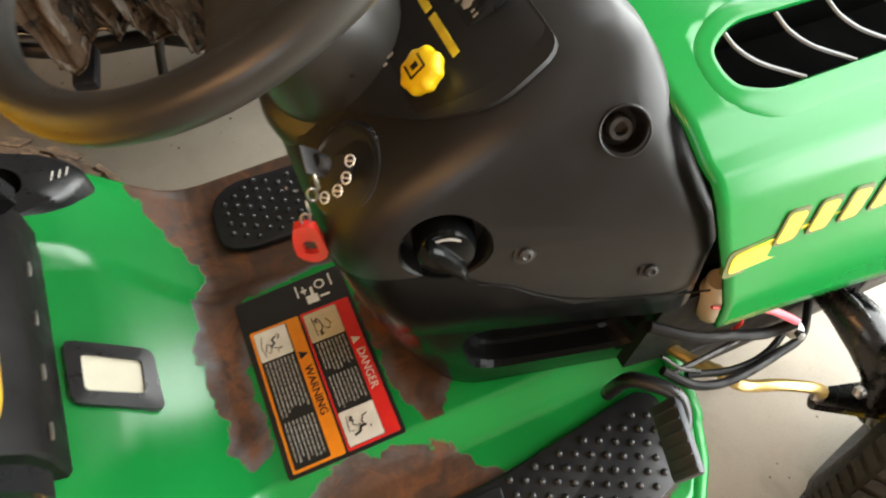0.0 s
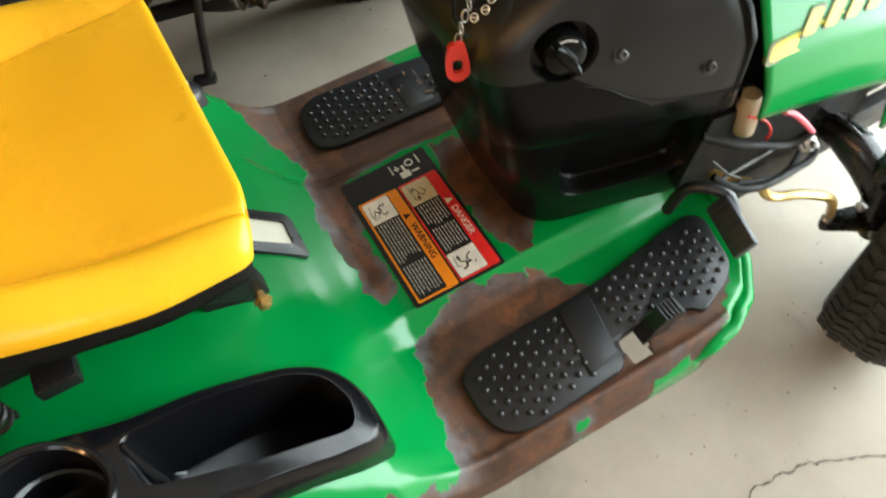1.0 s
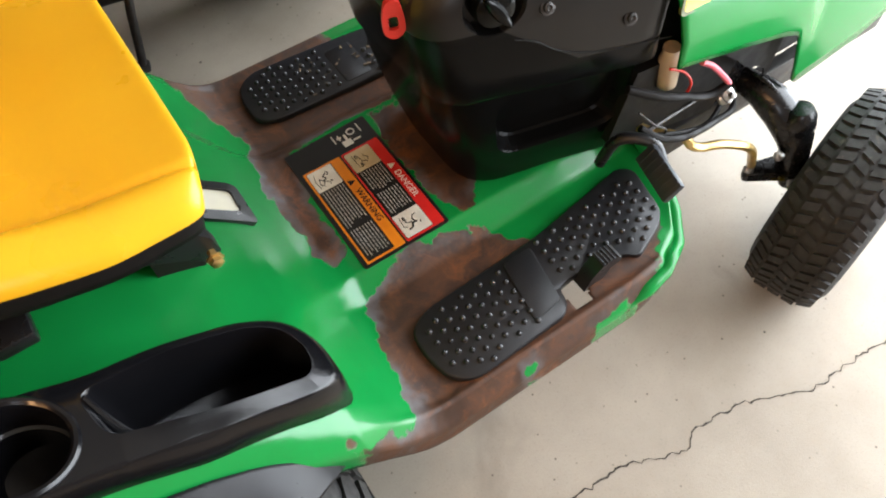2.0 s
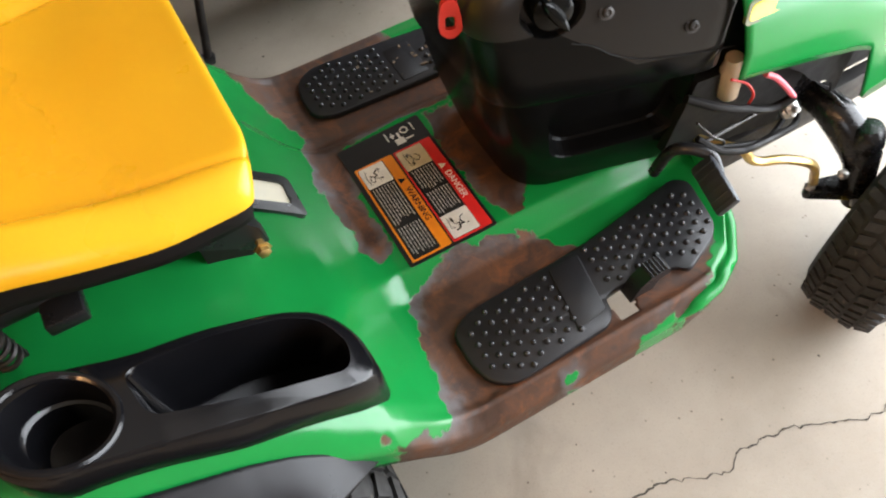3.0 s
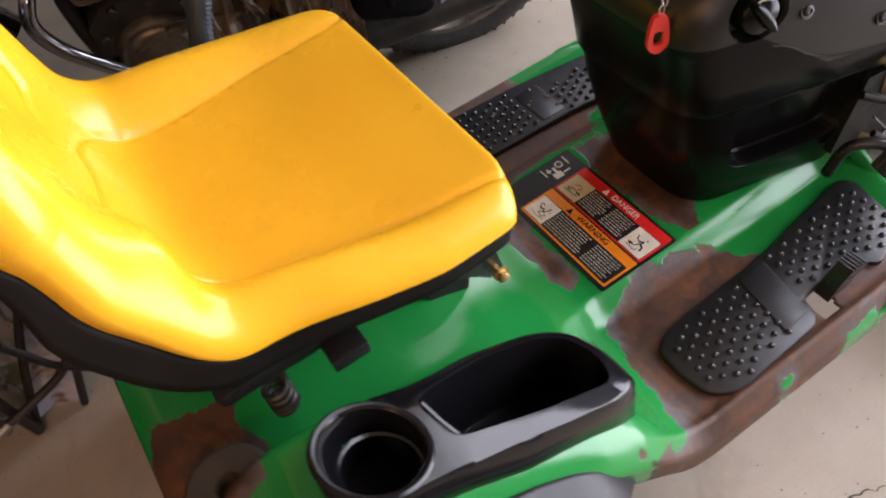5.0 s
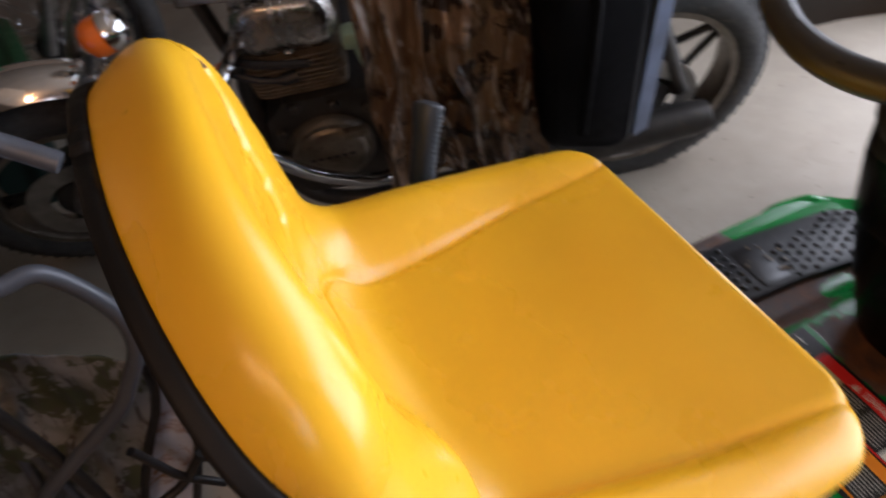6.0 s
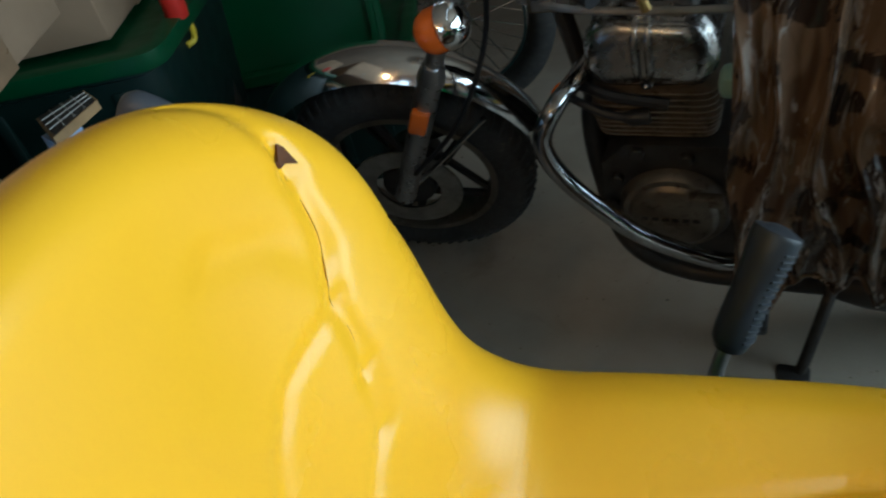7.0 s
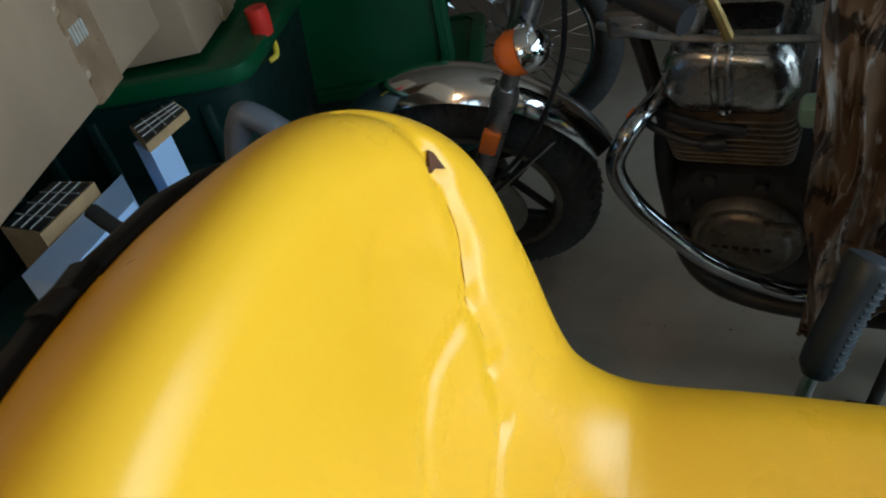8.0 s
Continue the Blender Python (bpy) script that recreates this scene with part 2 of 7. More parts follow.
def concrete():
    m, nt, b = node_material("worn_concrete")
    v = coords(nt)
    big = noise_tex(nt, v, 1.7, 6.0, 0.6)
    mid = noise_tex(nt, v, 11.0, 7.0, 0.65)
    fine = noise_tex(nt, v, 240.0, 4.0, 0.7)
    col = ramp(nt, big, [(0.25, (0.25, 0.205, 0.152)), (0.52, (0.38, 0.325, 0.255)), (0.78, (0.47, 0.415, 0.335))])
    col = mix_col(nt, math_node(nt, "MULTIPLY", mid, 0.5), col, (0.27, 0.24, 0.205))
    col = mix_col(nt, ramp(nt, fine, [(0.56, (0, 0, 0)), (0.75, (0.55, 0.55, 0.55))]), col, (0.17, 0.15, 0.12))
    spots = nt.nodes.new("ShaderNodeTexVoronoi")
    spots.inputs["Scale"].default_value = 17.0
    nt.links.new(v, spots.inputs["Vector"])
    sel = ramp(nt, spots.outputs["Distance"], [(0.045, (1, 1, 1)), (0.07, (0, 0, 0))])
    rnd = ramp(nt, spots.outputs["Color"], [(0.55, (0, 0, 0)), (0.6, (1, 1, 1))])
    col = mix_col(nt, math_node(nt, "MULTIPLY", sel, rnd), col, (0.08, 0.065, 0.05))
    grit = nt.nodes.new("ShaderNodeTexVoronoi")
    grit.inputs["Scale"].default_value = 75.0
    nt.links.new(v, grit.inputs["Vector"])
    g_at = ramp(nt, grit.outputs["Distance"], [(0.10, (1, 1, 1)), (0.2, (0, 0, 0))])
    g_if = ramp(nt, grit.outputs["Color"], [(0.80, (0, 0, 0)), (0.84, (1, 1, 1))])
    col = mix_col(nt, math_node(nt, "MULTIPLY", g_at, g_if), col, (0.13, 0.105, 0.08))
    oil = ramp(nt, noise_tex(nt, v, 2.3, 5.0, 0.6, 0.6), [(0.60, (0, 0, 0)), (0.72, (0.5, 0.5, 0.5))])
    col = mix_col(nt, oil, col, (0.15, 0.125, 0.10))
    nt.links.new(col, b.inputs["Base Color"])
    nt.links.new(ramp(nt, mid, [(0.3, (0.5,) * 3), (0.7, (0.78,) * 3)]), b.inputs["Roughness"])
    bump(nt, b, math_node(nt, "ADD", fine, mid), 0.25, 0.002)
    return m


M["concrete"] = concrete()


def worn_green():
    """Green enamel, worn away to brown rust where the shell's 'wear' value is positive; grey primer and bare steel along the chipped edge."""
    m, nt, b = node_material("green_enamel_worn_to_rust")
    v = coords(nt)
    wear = nt.nodes.new("ShaderNodeAttribute")
    wear.attribute_name = "wear"
    rag = math_node(nt, "MULTIPLY", math_node(nt, "SUBTRACT", noise_tex(nt, v, 38.0, 5.0, 0.55), 0.5), 0.034)
    rag2 = math_node(nt, "MULTIPLY", math_node(nt, "SUBTRACT", noise_tex(nt, v, 12.0, 3.0, 0.5), 0.5), 0.05)
    edge = math_node(nt, "ADD", math_node(nt, "ADD", wear.outputs["Fac"], rag), rag2)
    mask = ramp(nt, math_node(nt, "ADD", math_node(nt, "MULTIPLY", edge, 60.0), 0.5), [(0.40, (0, 0, 0)), (0.56, (1, 1, 1))])
    rust_n = noise_tex(nt, v, 24.0, 8.0, 0.7, 0.5)
    rust_f = noise_tex(nt, v, 150.0, 5.0, 0.7)
    rust = ramp(nt, rust_n, [(0.30, (0.012, 0.007, 0.005)), (0.45, (0.038, 0.017, 0.009)), (0.60, (0.105, 0.040, 0.014)), (0.76, (0.055, 0.037, 0.031))])
    rust = mix_col(nt, math_node(nt, "MULTIPLY", rust_f, 0.6), rust, (0.075, 0.033, 0.018))
    streak = ramp(nt, noise_tex(nt, v, 13.0, 6.0, 0.7, 0.8), [(0.52, (0, 0, 0)), (0.66, (0.85, 0.85, 0.85))])
    rust = mix_col(nt, streak, rust, (0.19, 0.062, 0.016))
    primer_band = ramp(nt, edge, [(0.002, (1, 1, 1)), (0.016, (0, 0, 0))])
    primer_where = ramp(nt, noise_tex(nt, v, 9.0, 4.0), [(0.42, (0, 0, 0)), (0.58, (0.85, 0.85, 0.85))])
    rust = mix_col(nt, math_node(nt, "MULTIPLY", primer_band, primer_where), rust, (0.12, 0.115, 0.12))
    scuff = ramp(nt, noise_tex(nt, v, 5.0, 3.0), [(0.3, tuple(c * 0.9 for c in GREEN)), (0.7, tuple(c * 1.1 for c in GREEN))])
    col = mix_col(nt, mask, scuff, rust)
    nt.links.new(col, b.inputs["Base Color"])
    nt.links.new(mix_col(nt, mask, (0.21, 0.21, 0.21), ramp(nt, rust_n, [(0.3, (0.36,) * 3), (0.7, (0.82,) * 3)])), b.inputs["Roughness"])
    nt.links.new(math_node(nt, "MULTIPLY", math_node(nt, "SUBTRACT", 1.0, mask), 0.06), b.inputs["Coat Weight"])
    b.inputs["Coat Roughness"].default_value = 0.08
    height = math_node(nt, "ADD", math_node(nt, "MULTIPLY", mask, -1.0), math_node(nt, "MULTIPLY", math_node(nt, "MULTIPLY", rust_f, mask), 0.5))
    bump(nt, b, height, 0.5, 0.0012)
    return m


M["worn_green"] = worn_green()


def vinyl():
    m, nt, b = node_material("yellow_seat_vinyl")
    v = coords(nt)
    big = noise_tex(nt, v, 3.0, 4.0)
    col = ramp(nt, big, [(0.3, (0.82, 0.425, 0.010)), (0.7, (0.90, 0.505, 0.017))])
    scuff = ramp(nt, noise_tex(nt, v, 26.0, 6.0, 0.7, 1.2), [(0.70, (0, 0, 0)), (0.84, (0.05, 0.05, 0.05))])
    col = mix_col(nt, scuff, col, (0.62, 0.34, 0.012))
    nt.links.new(col, b.inputs["Base Color"])
    nt.links.new(ramp(nt, noise_tex(nt, v, 8.0, 4.0), [(0.3, (0.24,) * 3), (0.7, (0.34,) * 3)]), b.inputs["Roughness"])
    grain = nt.nodes.new("ShaderNodeTexVoronoi")
    grain.inputs["Scale"].default_value = 520.0
    nt.links.new(v, grain.inputs["Vector"])
    bump(nt, b, math_node(nt, "ADD", grain.outputs["Distance"], math_node(nt, "MULTIPLY", noise_tex(nt, v, 30.0, 3.0), 1.5)), 0.035, 0.0008)
    return m


M["vinyl"] = vinyl()


def camo(name, cols, rough=0.35, scale=7.0, sheen=0.0):
    """Printed cloth: overlapping patches of bark, leaf and shadow colours, with streaks along the cloth."""
    m, nt, b = node_material(name)
    v = coords(nt)
    col = ramp(nt, noise_tex(nt, v, scale, 3.0, 0.5, 1.2), [(0.40, cols[0]), (0.5, cols[1])])
    col = mix_col(nt, ramp(nt, noise_tex(nt, v, scale * 1.7, 5.0, 0.6, 0.5), [(0.53, (0, 0, 0)), (0.56, (1, 1, 1))]), col, cols[2])
    st = nt.nodes.new("ShaderNodeMapping")
    st.inputs["Scale"].default_value = (1.0, 1.0, 0.16)
    nt.links.new(v, st.inputs["Vector"])
    col = mix_col(nt, ramp(nt, noise_tex(nt, st.outputs[0], scale * 7, 5.0, 0.6, 0.8), [(0.56, (0, 0, 0)), (0.62, (1, 1, 1))]), col, cols[3])
    nt.links.new(col, b.inputs["Base Color"])
    b.inputs["Roughness"].default_value = rough
    bump(nt, b, noise_tex(nt, v, 60.0, 4.0), 0.15, 0.003)
    return m


M["camo_brown"] = camo("brown_camouflage_cover", ((0.085, 0.050, 0.030), (0.16, 0.102, 0.064), (0.032, 0.021, 0.016), (0.30, 0.26, 0.23)), 0.22)
M["camo_grey"] = camo("grey_green_camouflage_canvas", ((0.11, 0.118, 0.112), (0.18, 0.19, 0.20), (0.045, 0.055, 0.03), (0.05, 0.047, 0.045)), 0.6, 9.0)


# ---- mesh helpers ----
def link_mesh(name, me, mat, parent=None, label="", smooth=None):
    ob = new(name, me)
    if mat is not None:
        me.materials.append(mat)
    if parent is not None:
        ob.parent = parent
    if label:
        ob["label"] = label
    return ob


def part(name, bm, mat, parent=None, label="", smooth=40):
    bmesh.ops.remove_doubles(bm, verts=bm.verts, dist=1e-6)
    bmesh.ops.recalc_face_normals(bm, faces=bm.faces)
    if smooth:
        lim = radians(smooth)
        for f in bm.faces:
            f.smooth = True
        for e in bm.edges:
            if len(e.link_faces) == 2 and e.calc_face_angle(0) > lim:
                e.smooth = False
    me = bpy.data.meshes.new(name)
    bm.to_mesh(me)
    bm.free()
    return link_mesh(name, me, mat, parent, label)


def printed(*args):
    """Small printed marks, joined as one part."""
    return tagged(part(*args), kind="stuff")


def thing(name, label, category, at=(0, 0, 0), group="", kind=""):
    ob = new(name)
    ob.location = at
    ob.empty_display_size = 0.05
    return tagged(ob, label, category, group, kind)


def box(bm, lo, hi, bev=0.0, m=None, seg=2):
    lo, hi = Vector(lo), Vector(hi)
    r = bmesh.ops.create_cube(bm, size=1.0, matrix=Matrix.Translation((lo + hi) / 2) @ Matrix.Diagonal((*(hi - lo), 1)))
    vs = r["verts"]
    if bev:
        es = list({e for v in vs for e in v.link_edges})
        q = bmesh.ops.bevel(bm, geom=es, offset=bev, segments=seg, affect="EDGES", profile=0.5)
        vs = list({v for f in q["faces"] for v in f.verts} | {v for v in vs if v.is_valid})
    if m is not None:
        bmesh.ops.transform(bm, matrix=m, verts=vs)
    return vs


def axis_frame(p0, p1):
    d = (Vector(p1) - Vector(p0)).normalized()
    a = d.orthogonal().normalized()
    return d, a, d.cross(a)


def lathe(bm, p0, p1, prof, seg=24, cap=True):
    """Turned shape: prof is (distance along p0-p1, radius) pairs."""
    d, a, b = axis_frame(p0, p1)
    p0 = Vector(p0)
    rings = []
    for s, r in prof:
        rings.append([bm.verts.new(p0 + d * s + (a * math.cos(2 * math.pi * k / seg) + b * math.sin(2 * math.pi * k / seg)) * max(r, 1e-4)) for k in range(seg)])
    for u, w in zip(rings, rings[1:]):
        for k in range(seg):
            bm.faces.new((u[k], u[(k + 1) % seg], w[(k + 1) % seg], w[k]))
    if cap:
        bm.faces.new(rings[0][::-1])
        bm.faces.new(rings[-1])


def cyl(bm, p0, p1, r, seg=16, bev=0.0):
    n = (Vector(p1) - Vector(p0)).length
    if bev:
        lathe(bm, p0, p1, [(0, r - bev), (bev, r), (n - bev, r), (n, r - bev)], seg)
    else:
        lathe(bm, p0, p1, [(0, r), (n, r)], seg)


def smooth_path(pts, n=8, closed=False):
    pts = [Vector(p) for p in pts]
    k = len(pts)
    out = []
    last = k if closed else k - 1
    for i in range(last):
        p0 = pts[(i - 1) % k] if closed or i else pts[0] * 2 - pts[1]
        p1, p2 = pts[i], pts[(i + 1) % k]
        p3 = pts[(i + 2) % k] if closed or i + 2 < k else pts[-1] * 2 - pts[-2]
        for j in range(n):
            t = j / n
            out.append(0.5 * ((2 * p1) + (p2 - p0) * t + (2 * p0 - 5 * p1 + 4 * p2 - p3) * t * t + (3 * p1 - p0 - 3 * p2 + p3) * t ** 3))
    if not closed:
        out.append(pts[-1])
    return out


def tube(bm, pts, r, seg=10, closed=False, caps=True):
    pts = [Vector(p) for p in pts]
    n = len(pts)
    rings, up = [], None
    for i, p in enumerate(pts):
        a = pts[(i - 1) % n] if closed or i else p
        c = pts[(i + 1) % n] if closed or i + 1 < n else p
        d = (c - a).normalized()
        up = d.orthogonal().normalized() if up is None else (up - d * up.dot(d)).normalized()
        s = d.cross(up)
        rr = r(i / max(1, n - 1)) if callable(r) else r
        rings.append([bm.verts.new(p + (up * math.cos(2 * math.pi * k / seg) + s * math.sin(2 * math.pi * k / seg)) * rr) for k in range(seg)])
    pairs = list(zip(rings, rings[1:])) + ([(rings[-1], rings[0])] if closed else [])
    for u, w in pairs:
        off = 0
        if closed and u is rings[-1]:
            off = min(range(seg), key=lambda o: sum((u[k].co - w[(k + o) % seg].co).length for k in range(0, seg, 3)))
        for k in range(seg):
            bm.faces.new((u[k], u[(k + 1) % seg], w[(k + 1 + off) % seg], w[(k + off) % seg]))
    if caps and not closed:
        bm.faces.new(rings[0][::-1])
        bm.faces.new(rings[-1])


def loft(bm, sections, closed=True, cap0=True, cap1=True):
    rings = [[bm.verts.new(p) for p in s] for s in sections]
    n = len(rings[0])
    for u, w in zip(rings, rings[1:]):
        for k in range(n if closed else n - 1):
            bm.faces.new((u[k], u[(k + 1) % n], w[(k + 1) % n], w[k]))
    if closed and cap0:
        bm.faces.new(rings[0][::-1])
    if closed and cap1:
        bm.faces.new(rings[-1])
    return rings


def rounded(poly, r, n=5):
    """The outline of a polygon with its corners rounded, as 2D points."""
    out = []
    k = len(poly)
    for i in range(k):
        p0, p, p1 = (Vector(poly[(i + j) % k]).to_2d() for j in (-1, 0, 1))
        a, b = (p0 - p), (p1 - p)
        rr = min(r, a.length * 0.45, b.length * 0.45)
        a, b = p + a.normalized() * rr, p + b.normalized() * rr
        for j in range(n + 1):
            t = j / n
            out.append(a * (1 - t) ** 2 + p * 2 * t * (1 - t) + b * t * t)
    return out


def slab(bm, outline, z0, z1, bev=0.0, place=None):
    """A plate of the given 2D outline from height z0 to z1, its upper edge eased."""
    c = sum((Vector(p) for p in outline), Vector((0, 0))) / len(outline)
    place = place or (lambda x, y, z: (x, y, z))
    levels = [(z0, 0.0), (z1 - bev, 0.0)]
    if bev:
        levels += [(z1 - bev * 0.3, bev * 0.35), (z1, bev)]
    secs = []
    for z, inset in levels:
        ring = []
        for p in outline:
            d = Vector(p) - c
            q = c + d * (1 - inset / max(d.length, 1e-6))
            ring.append(place(q.x, q.y, z))
        secs.append(ring)
    loft(bm, secs)


def sheet(name, nu, nv, fn, mat, parent=None, label="", thick=0.0, attr=None, wrap=False):
    """A surface from fn(u, v) -> (x, y, z), u and v from 0 to 1; attr(x, y, z) -> value stored on the points."""
    vs = [fn(i / nu, j / nv) for i in range(nu + 1) for j in range(nv + 1)]
    fs = [(i * (nv + 1) + j, (i + 1) * (nv + 1) + j, (i + 1) * (nv + 1) + j + 1, i * (nv + 1) + j + 1) for i in range(nu) for j in range(nv)]
    me = bpy.data.meshes.new(name)
    me.from_pydata(vs, [], fs)
    me.polygons.foreach_set("use_smooth", [True] * len(fs))
    if attr:
        lay = me.attributes.new("wear", "FLOAT", "POINT")
        lay.data.foreach_set("value", [attr(*p) for p in vs])
    me.update()
    ob = link_mesh(name, me, mat, parent, label)
    if thick:
        so = ob.modifiers.new("thickness", "SOLIDIFY")
        so.thickness, so.offset = thick, -1.0
    return ob


def lerp_table(tab, x):
    """Smooth interpolation through (x, value) rows in rising x."""
    if x <= tab[0][0]:
        return tab[0][1]
    for (x0, y0), (x1, y1) in zip(tab, tab[1:]):
        if x <= x1:
            t = (x - x0) / (x1 - x0)
            return y0 + (y1 - y0) * t
    return tab[-1][1]


def ease(a, b, x):
    t = min(1.0, max(0.0, (x - a) / (b - a)))
    return t * t * (3 - 2 * t)


def lettering(name, text, size, mat, parent, m, label="", depth=0.0004):
    """Flat lettering in the built-in font, as a mesh, centred on the pose m."""
    cu = bpy.data.curves.new(name, "FONT")
    cu.body, cu.size, cu.align_x, cu.align_y, cu.extrude = text, size, "CENTER", "CENTER", depth
    tmp = new(name, cu)
    bpy.context.view_layer.update()
    me = bpy.data.meshes.new_from_object(tmp.evaluated_get(bpy.context.evaluated_depsgraph_get()))
    bpy.data.objects.remove(tmp)
    me.materials.clear()
    me.transform(m)
    return link_mesh(name, me, mat, parent, label)


# ---- the garage ----
def structure(name, lo, hi, mat, label, category):
    bm = bmesh.new()
    box(bm, lo, hi)
    return tagged(part(name, bm, mat, None, "", 0), label, category, kind="structure")


T = 0.14
structure("ground", (-60, -60, -0.30), (60, 60, -0.012), surface("driveway_concrete", (0.42, 0.41, 0.38), 0.8, vary=0.1, scale=0.7, fine=90, relief=0.2), "pale driveway ground outside the garage", "ground")
structure("floor", (BACK_X, RIGHT_Y, -0.10), (DOOR_X + 0.2, LEFT_Y, 0.0), M["concrete"], "worn grey concrete garage floor with cracks", "floor")
structure("wall_west", (BACK_X - T, RIGHT_Y - T, -0.01), (BACK_X, LEFT_Y + T, CEIL), M["wall"], "plain tan wallboard garage wall", "wall")
structure("wall_north", (BACK_X, LEFT_Y, -0.01), (DOOR_X + T, LEFT_Y + T, CEIL), M["wall"], "plain tan wallboard garage wall", "wall")
structure("wall_south_low", (BACK_X, RIGHT_Y - T, -0.01), (DOOR_X + T, RIGHT_Y, WIN_Z0), M["wall"], "plain tan wallboard garage wall below the window", "wall")
structure("wall_south_high", (BACK_X, RIGHT_Y - T, WIN_Z1), (DOOR_X + T, RIGHT_Y, CEIL), M["wall"], "plain tan wallboard garage wall above the window", "wall")
structure("wall_south_back", (BACK_X, RIGHT_Y - T, WIN_Z0), (WIN_X0, RIGHT_Y, WIN_Z1), M["wall"], "plain tan wallboard garage wall beside the window", "wall")
structure("wall_south_front", (WIN_X1, RIGHT_Y - T, WIN_Z0), (DOOR_X + T, RIGHT_Y, WIN_Z1), M["wall"], "plain tan wallboard garage wall beside the window", "wall")
structure("wall_east_right", (DOOR_X, RIGHT_Y, -0.01), (DOOR_X + T, DOOR_Y0, CEIL), M["wall"], "plain wall beside the open garage door", "wall")
structure("wall_east_left", (DOOR_X, DOOR_Y1, -0.01), (DOOR_X + T, LEFT_Y, CEIL), M["wall"], "plain wall beside the open garage door", "wall")
structure("wall_east_head", (DOOR_X, DOOR_Y0, DOOR_H), (DOOR_X + T, DOOR_Y1, CEIL), M["wall"], "plain wall over the open garage door", "wall")
structure("ceiling", (BACK_X - T, RIGHT_Y - T, CEIL), (DOOR_X + T, LEFT_Y + T, CEIL + 0.1), M["ceiling"], "plain garage ceiling", "ceiling")


# bare bulbs under the ceiling
for at in BULBS:
    lamp = thing("ceiling_lamp", "bare warm bulb in a white ceiling lampholder", "lamp", group="bulbs under the ceiling")
    b = bmesh.new()
    lathe(b, (at[0], at[1], CEIL - 0.002), (at[0], at[1], CEIL - 0.1), [(0, 0.055), (0.012, 0.055), (0.02, 0.04), (0.05, 0.026), (0.072, 0.024)], 20)
    part("lampholder", b, M["cream"], lamp)
    b = bmesh.new()
    lathe(b, (at[0], at[1], CEIL - 0.07), (at[0], at[1], CEIL - 0.2), [(0, 0.014), (0.02, 0.016), (0.045, 0.029), (0.07, 0.033), (0.095, 0.024), (0.107, 0.0)], 20)
    glow, gnt, gb = node_material("warm_bulb_glass")
    gb.inputs["Base Color"].default_value = (0.9, 0.8, 0.6, 1)
    gb.inputs["Emission Color"].default_value, gb.inputs["Emission Strength"].default_value = (1.0, 0.6, 0.28, 1), 30.0
    part("bulb", b, glow, lamp, "glowing frosted bulb")


def floor_crack():
    """A thin wandering crack filled with dirt, 1 mm over the slab."""
    rnd = random.Random(5)
    knots = [(-0.25, -0.47), (0.15, -0.46), (0.25, -0.465), (0.36, -0.51), (0.39, -0.49), (0.50, -0.50), (0.63, -0.557), (0.77, -0.56), (0.95, -0.60), (1.4, -0.75), (2.0, -0.9)]
    bm = bmesh.new()
    prev = None
    for (x0, y0), (x1, y1) in zip(knots, knots[1:]):
        n = max(4, int((x1 - x0) / 0.008))
        for i in range(n):
            t = i / n
            x, y = x0 + (x1 - x0) * t + rnd.uniform(-0.003, 0.003), y0 + (y1 - y0) * t + rnd.uniform(-0.005, 0.005)
            w = rnd.uniform(0.0006, 0.0022)
            cur = (bm.verts.new((x, y + w, 0.0012)), bm.verts.new((x, y - w, 0.0012)))
            if prev:
                bm.faces.new((prev[0], prev[1], cur[1], cur[0]))
            prev = cur
    dirt = surface("crack_dirt", (0.05, 0.042, 0.034), 0.95, vary=0.3, scale=60, relief=0.3)
    tagged(part("floor_crack", bm, dirt, None, "", 0), "thin dark wandering crack in the concrete floor", "crack", kind="structure")


floor_crack()


# ---- the lawn tractor ----
YC = 0.03
tractor = thing("lawn_tractor", "green lawn tractor with yellow seat and rust-worn footplate", "lawn tractor")


def in_poly(poly, x, y):
    """Signed distance to a polygon, positive inside."""
    best, inside = 1e9, False
    n = len(poly)
    for i in range(n):
        ax, ay = poly[i]
        bx, by = poly[(i + 1) % n]
        dx, dy = bx - ax, by - ay
        t = max(0.0, min(1.0, ((x - ax) * dx + (y - ay) * dy) / (dx * dx + dy * dy + 1e-12)))
        best = min(best, math.hypot(x - ax - t * dx, y - ay - t * dy))
        if (ay > y) != (by > y) and x < ax + (y - ay) / (by - ay) * dx:
            inside = not inside
    return best if inside else -best


WORN = [
    [(-0.02, -0.125), (0.064, -0.105), (0.175, -0.12), (0.215, -0.165), (0.40, -0.262), (0.372, -0.30), (0.335, -0.355), (0.315, -0.42), (-0.15, -0.42), (-0.155, -0.335), (-0.06, -0.325), (-0.052, -0.276), (-0.05, -0.20)],
    [(-0.10, 0.37), (-0.05, 0.26), (-0.052, 0.137), (-0.062, 0.056), (-0.053, -0.04), (-0.039, -0.073), (-0.018, -0.057), (-0.008, 0.02), (0.0, 0.15), (0.14, 0.155), (0.23, 0.15), (0.23, 0.20), (0.36, 0.21), (0.36, 0.30), (0.19, 0.345), (0.18, 0.46), (-0.10, 0.46)],
    [(0.139, 0.16), (0.21, 0.15), (0.26, 0.08), (0.26, -0.02), (0.22, -0.06), (0.186, -0.098), (0.164, -0.104), (0.146, -0.054), (0.142, 0.032)],
    [(-0.64, -0.10), (-0.60, -0.21), (-0.50, -0.205), (-0.485, -0.16), (-0.50, -0.06), (-0.58, -0.04)],
]
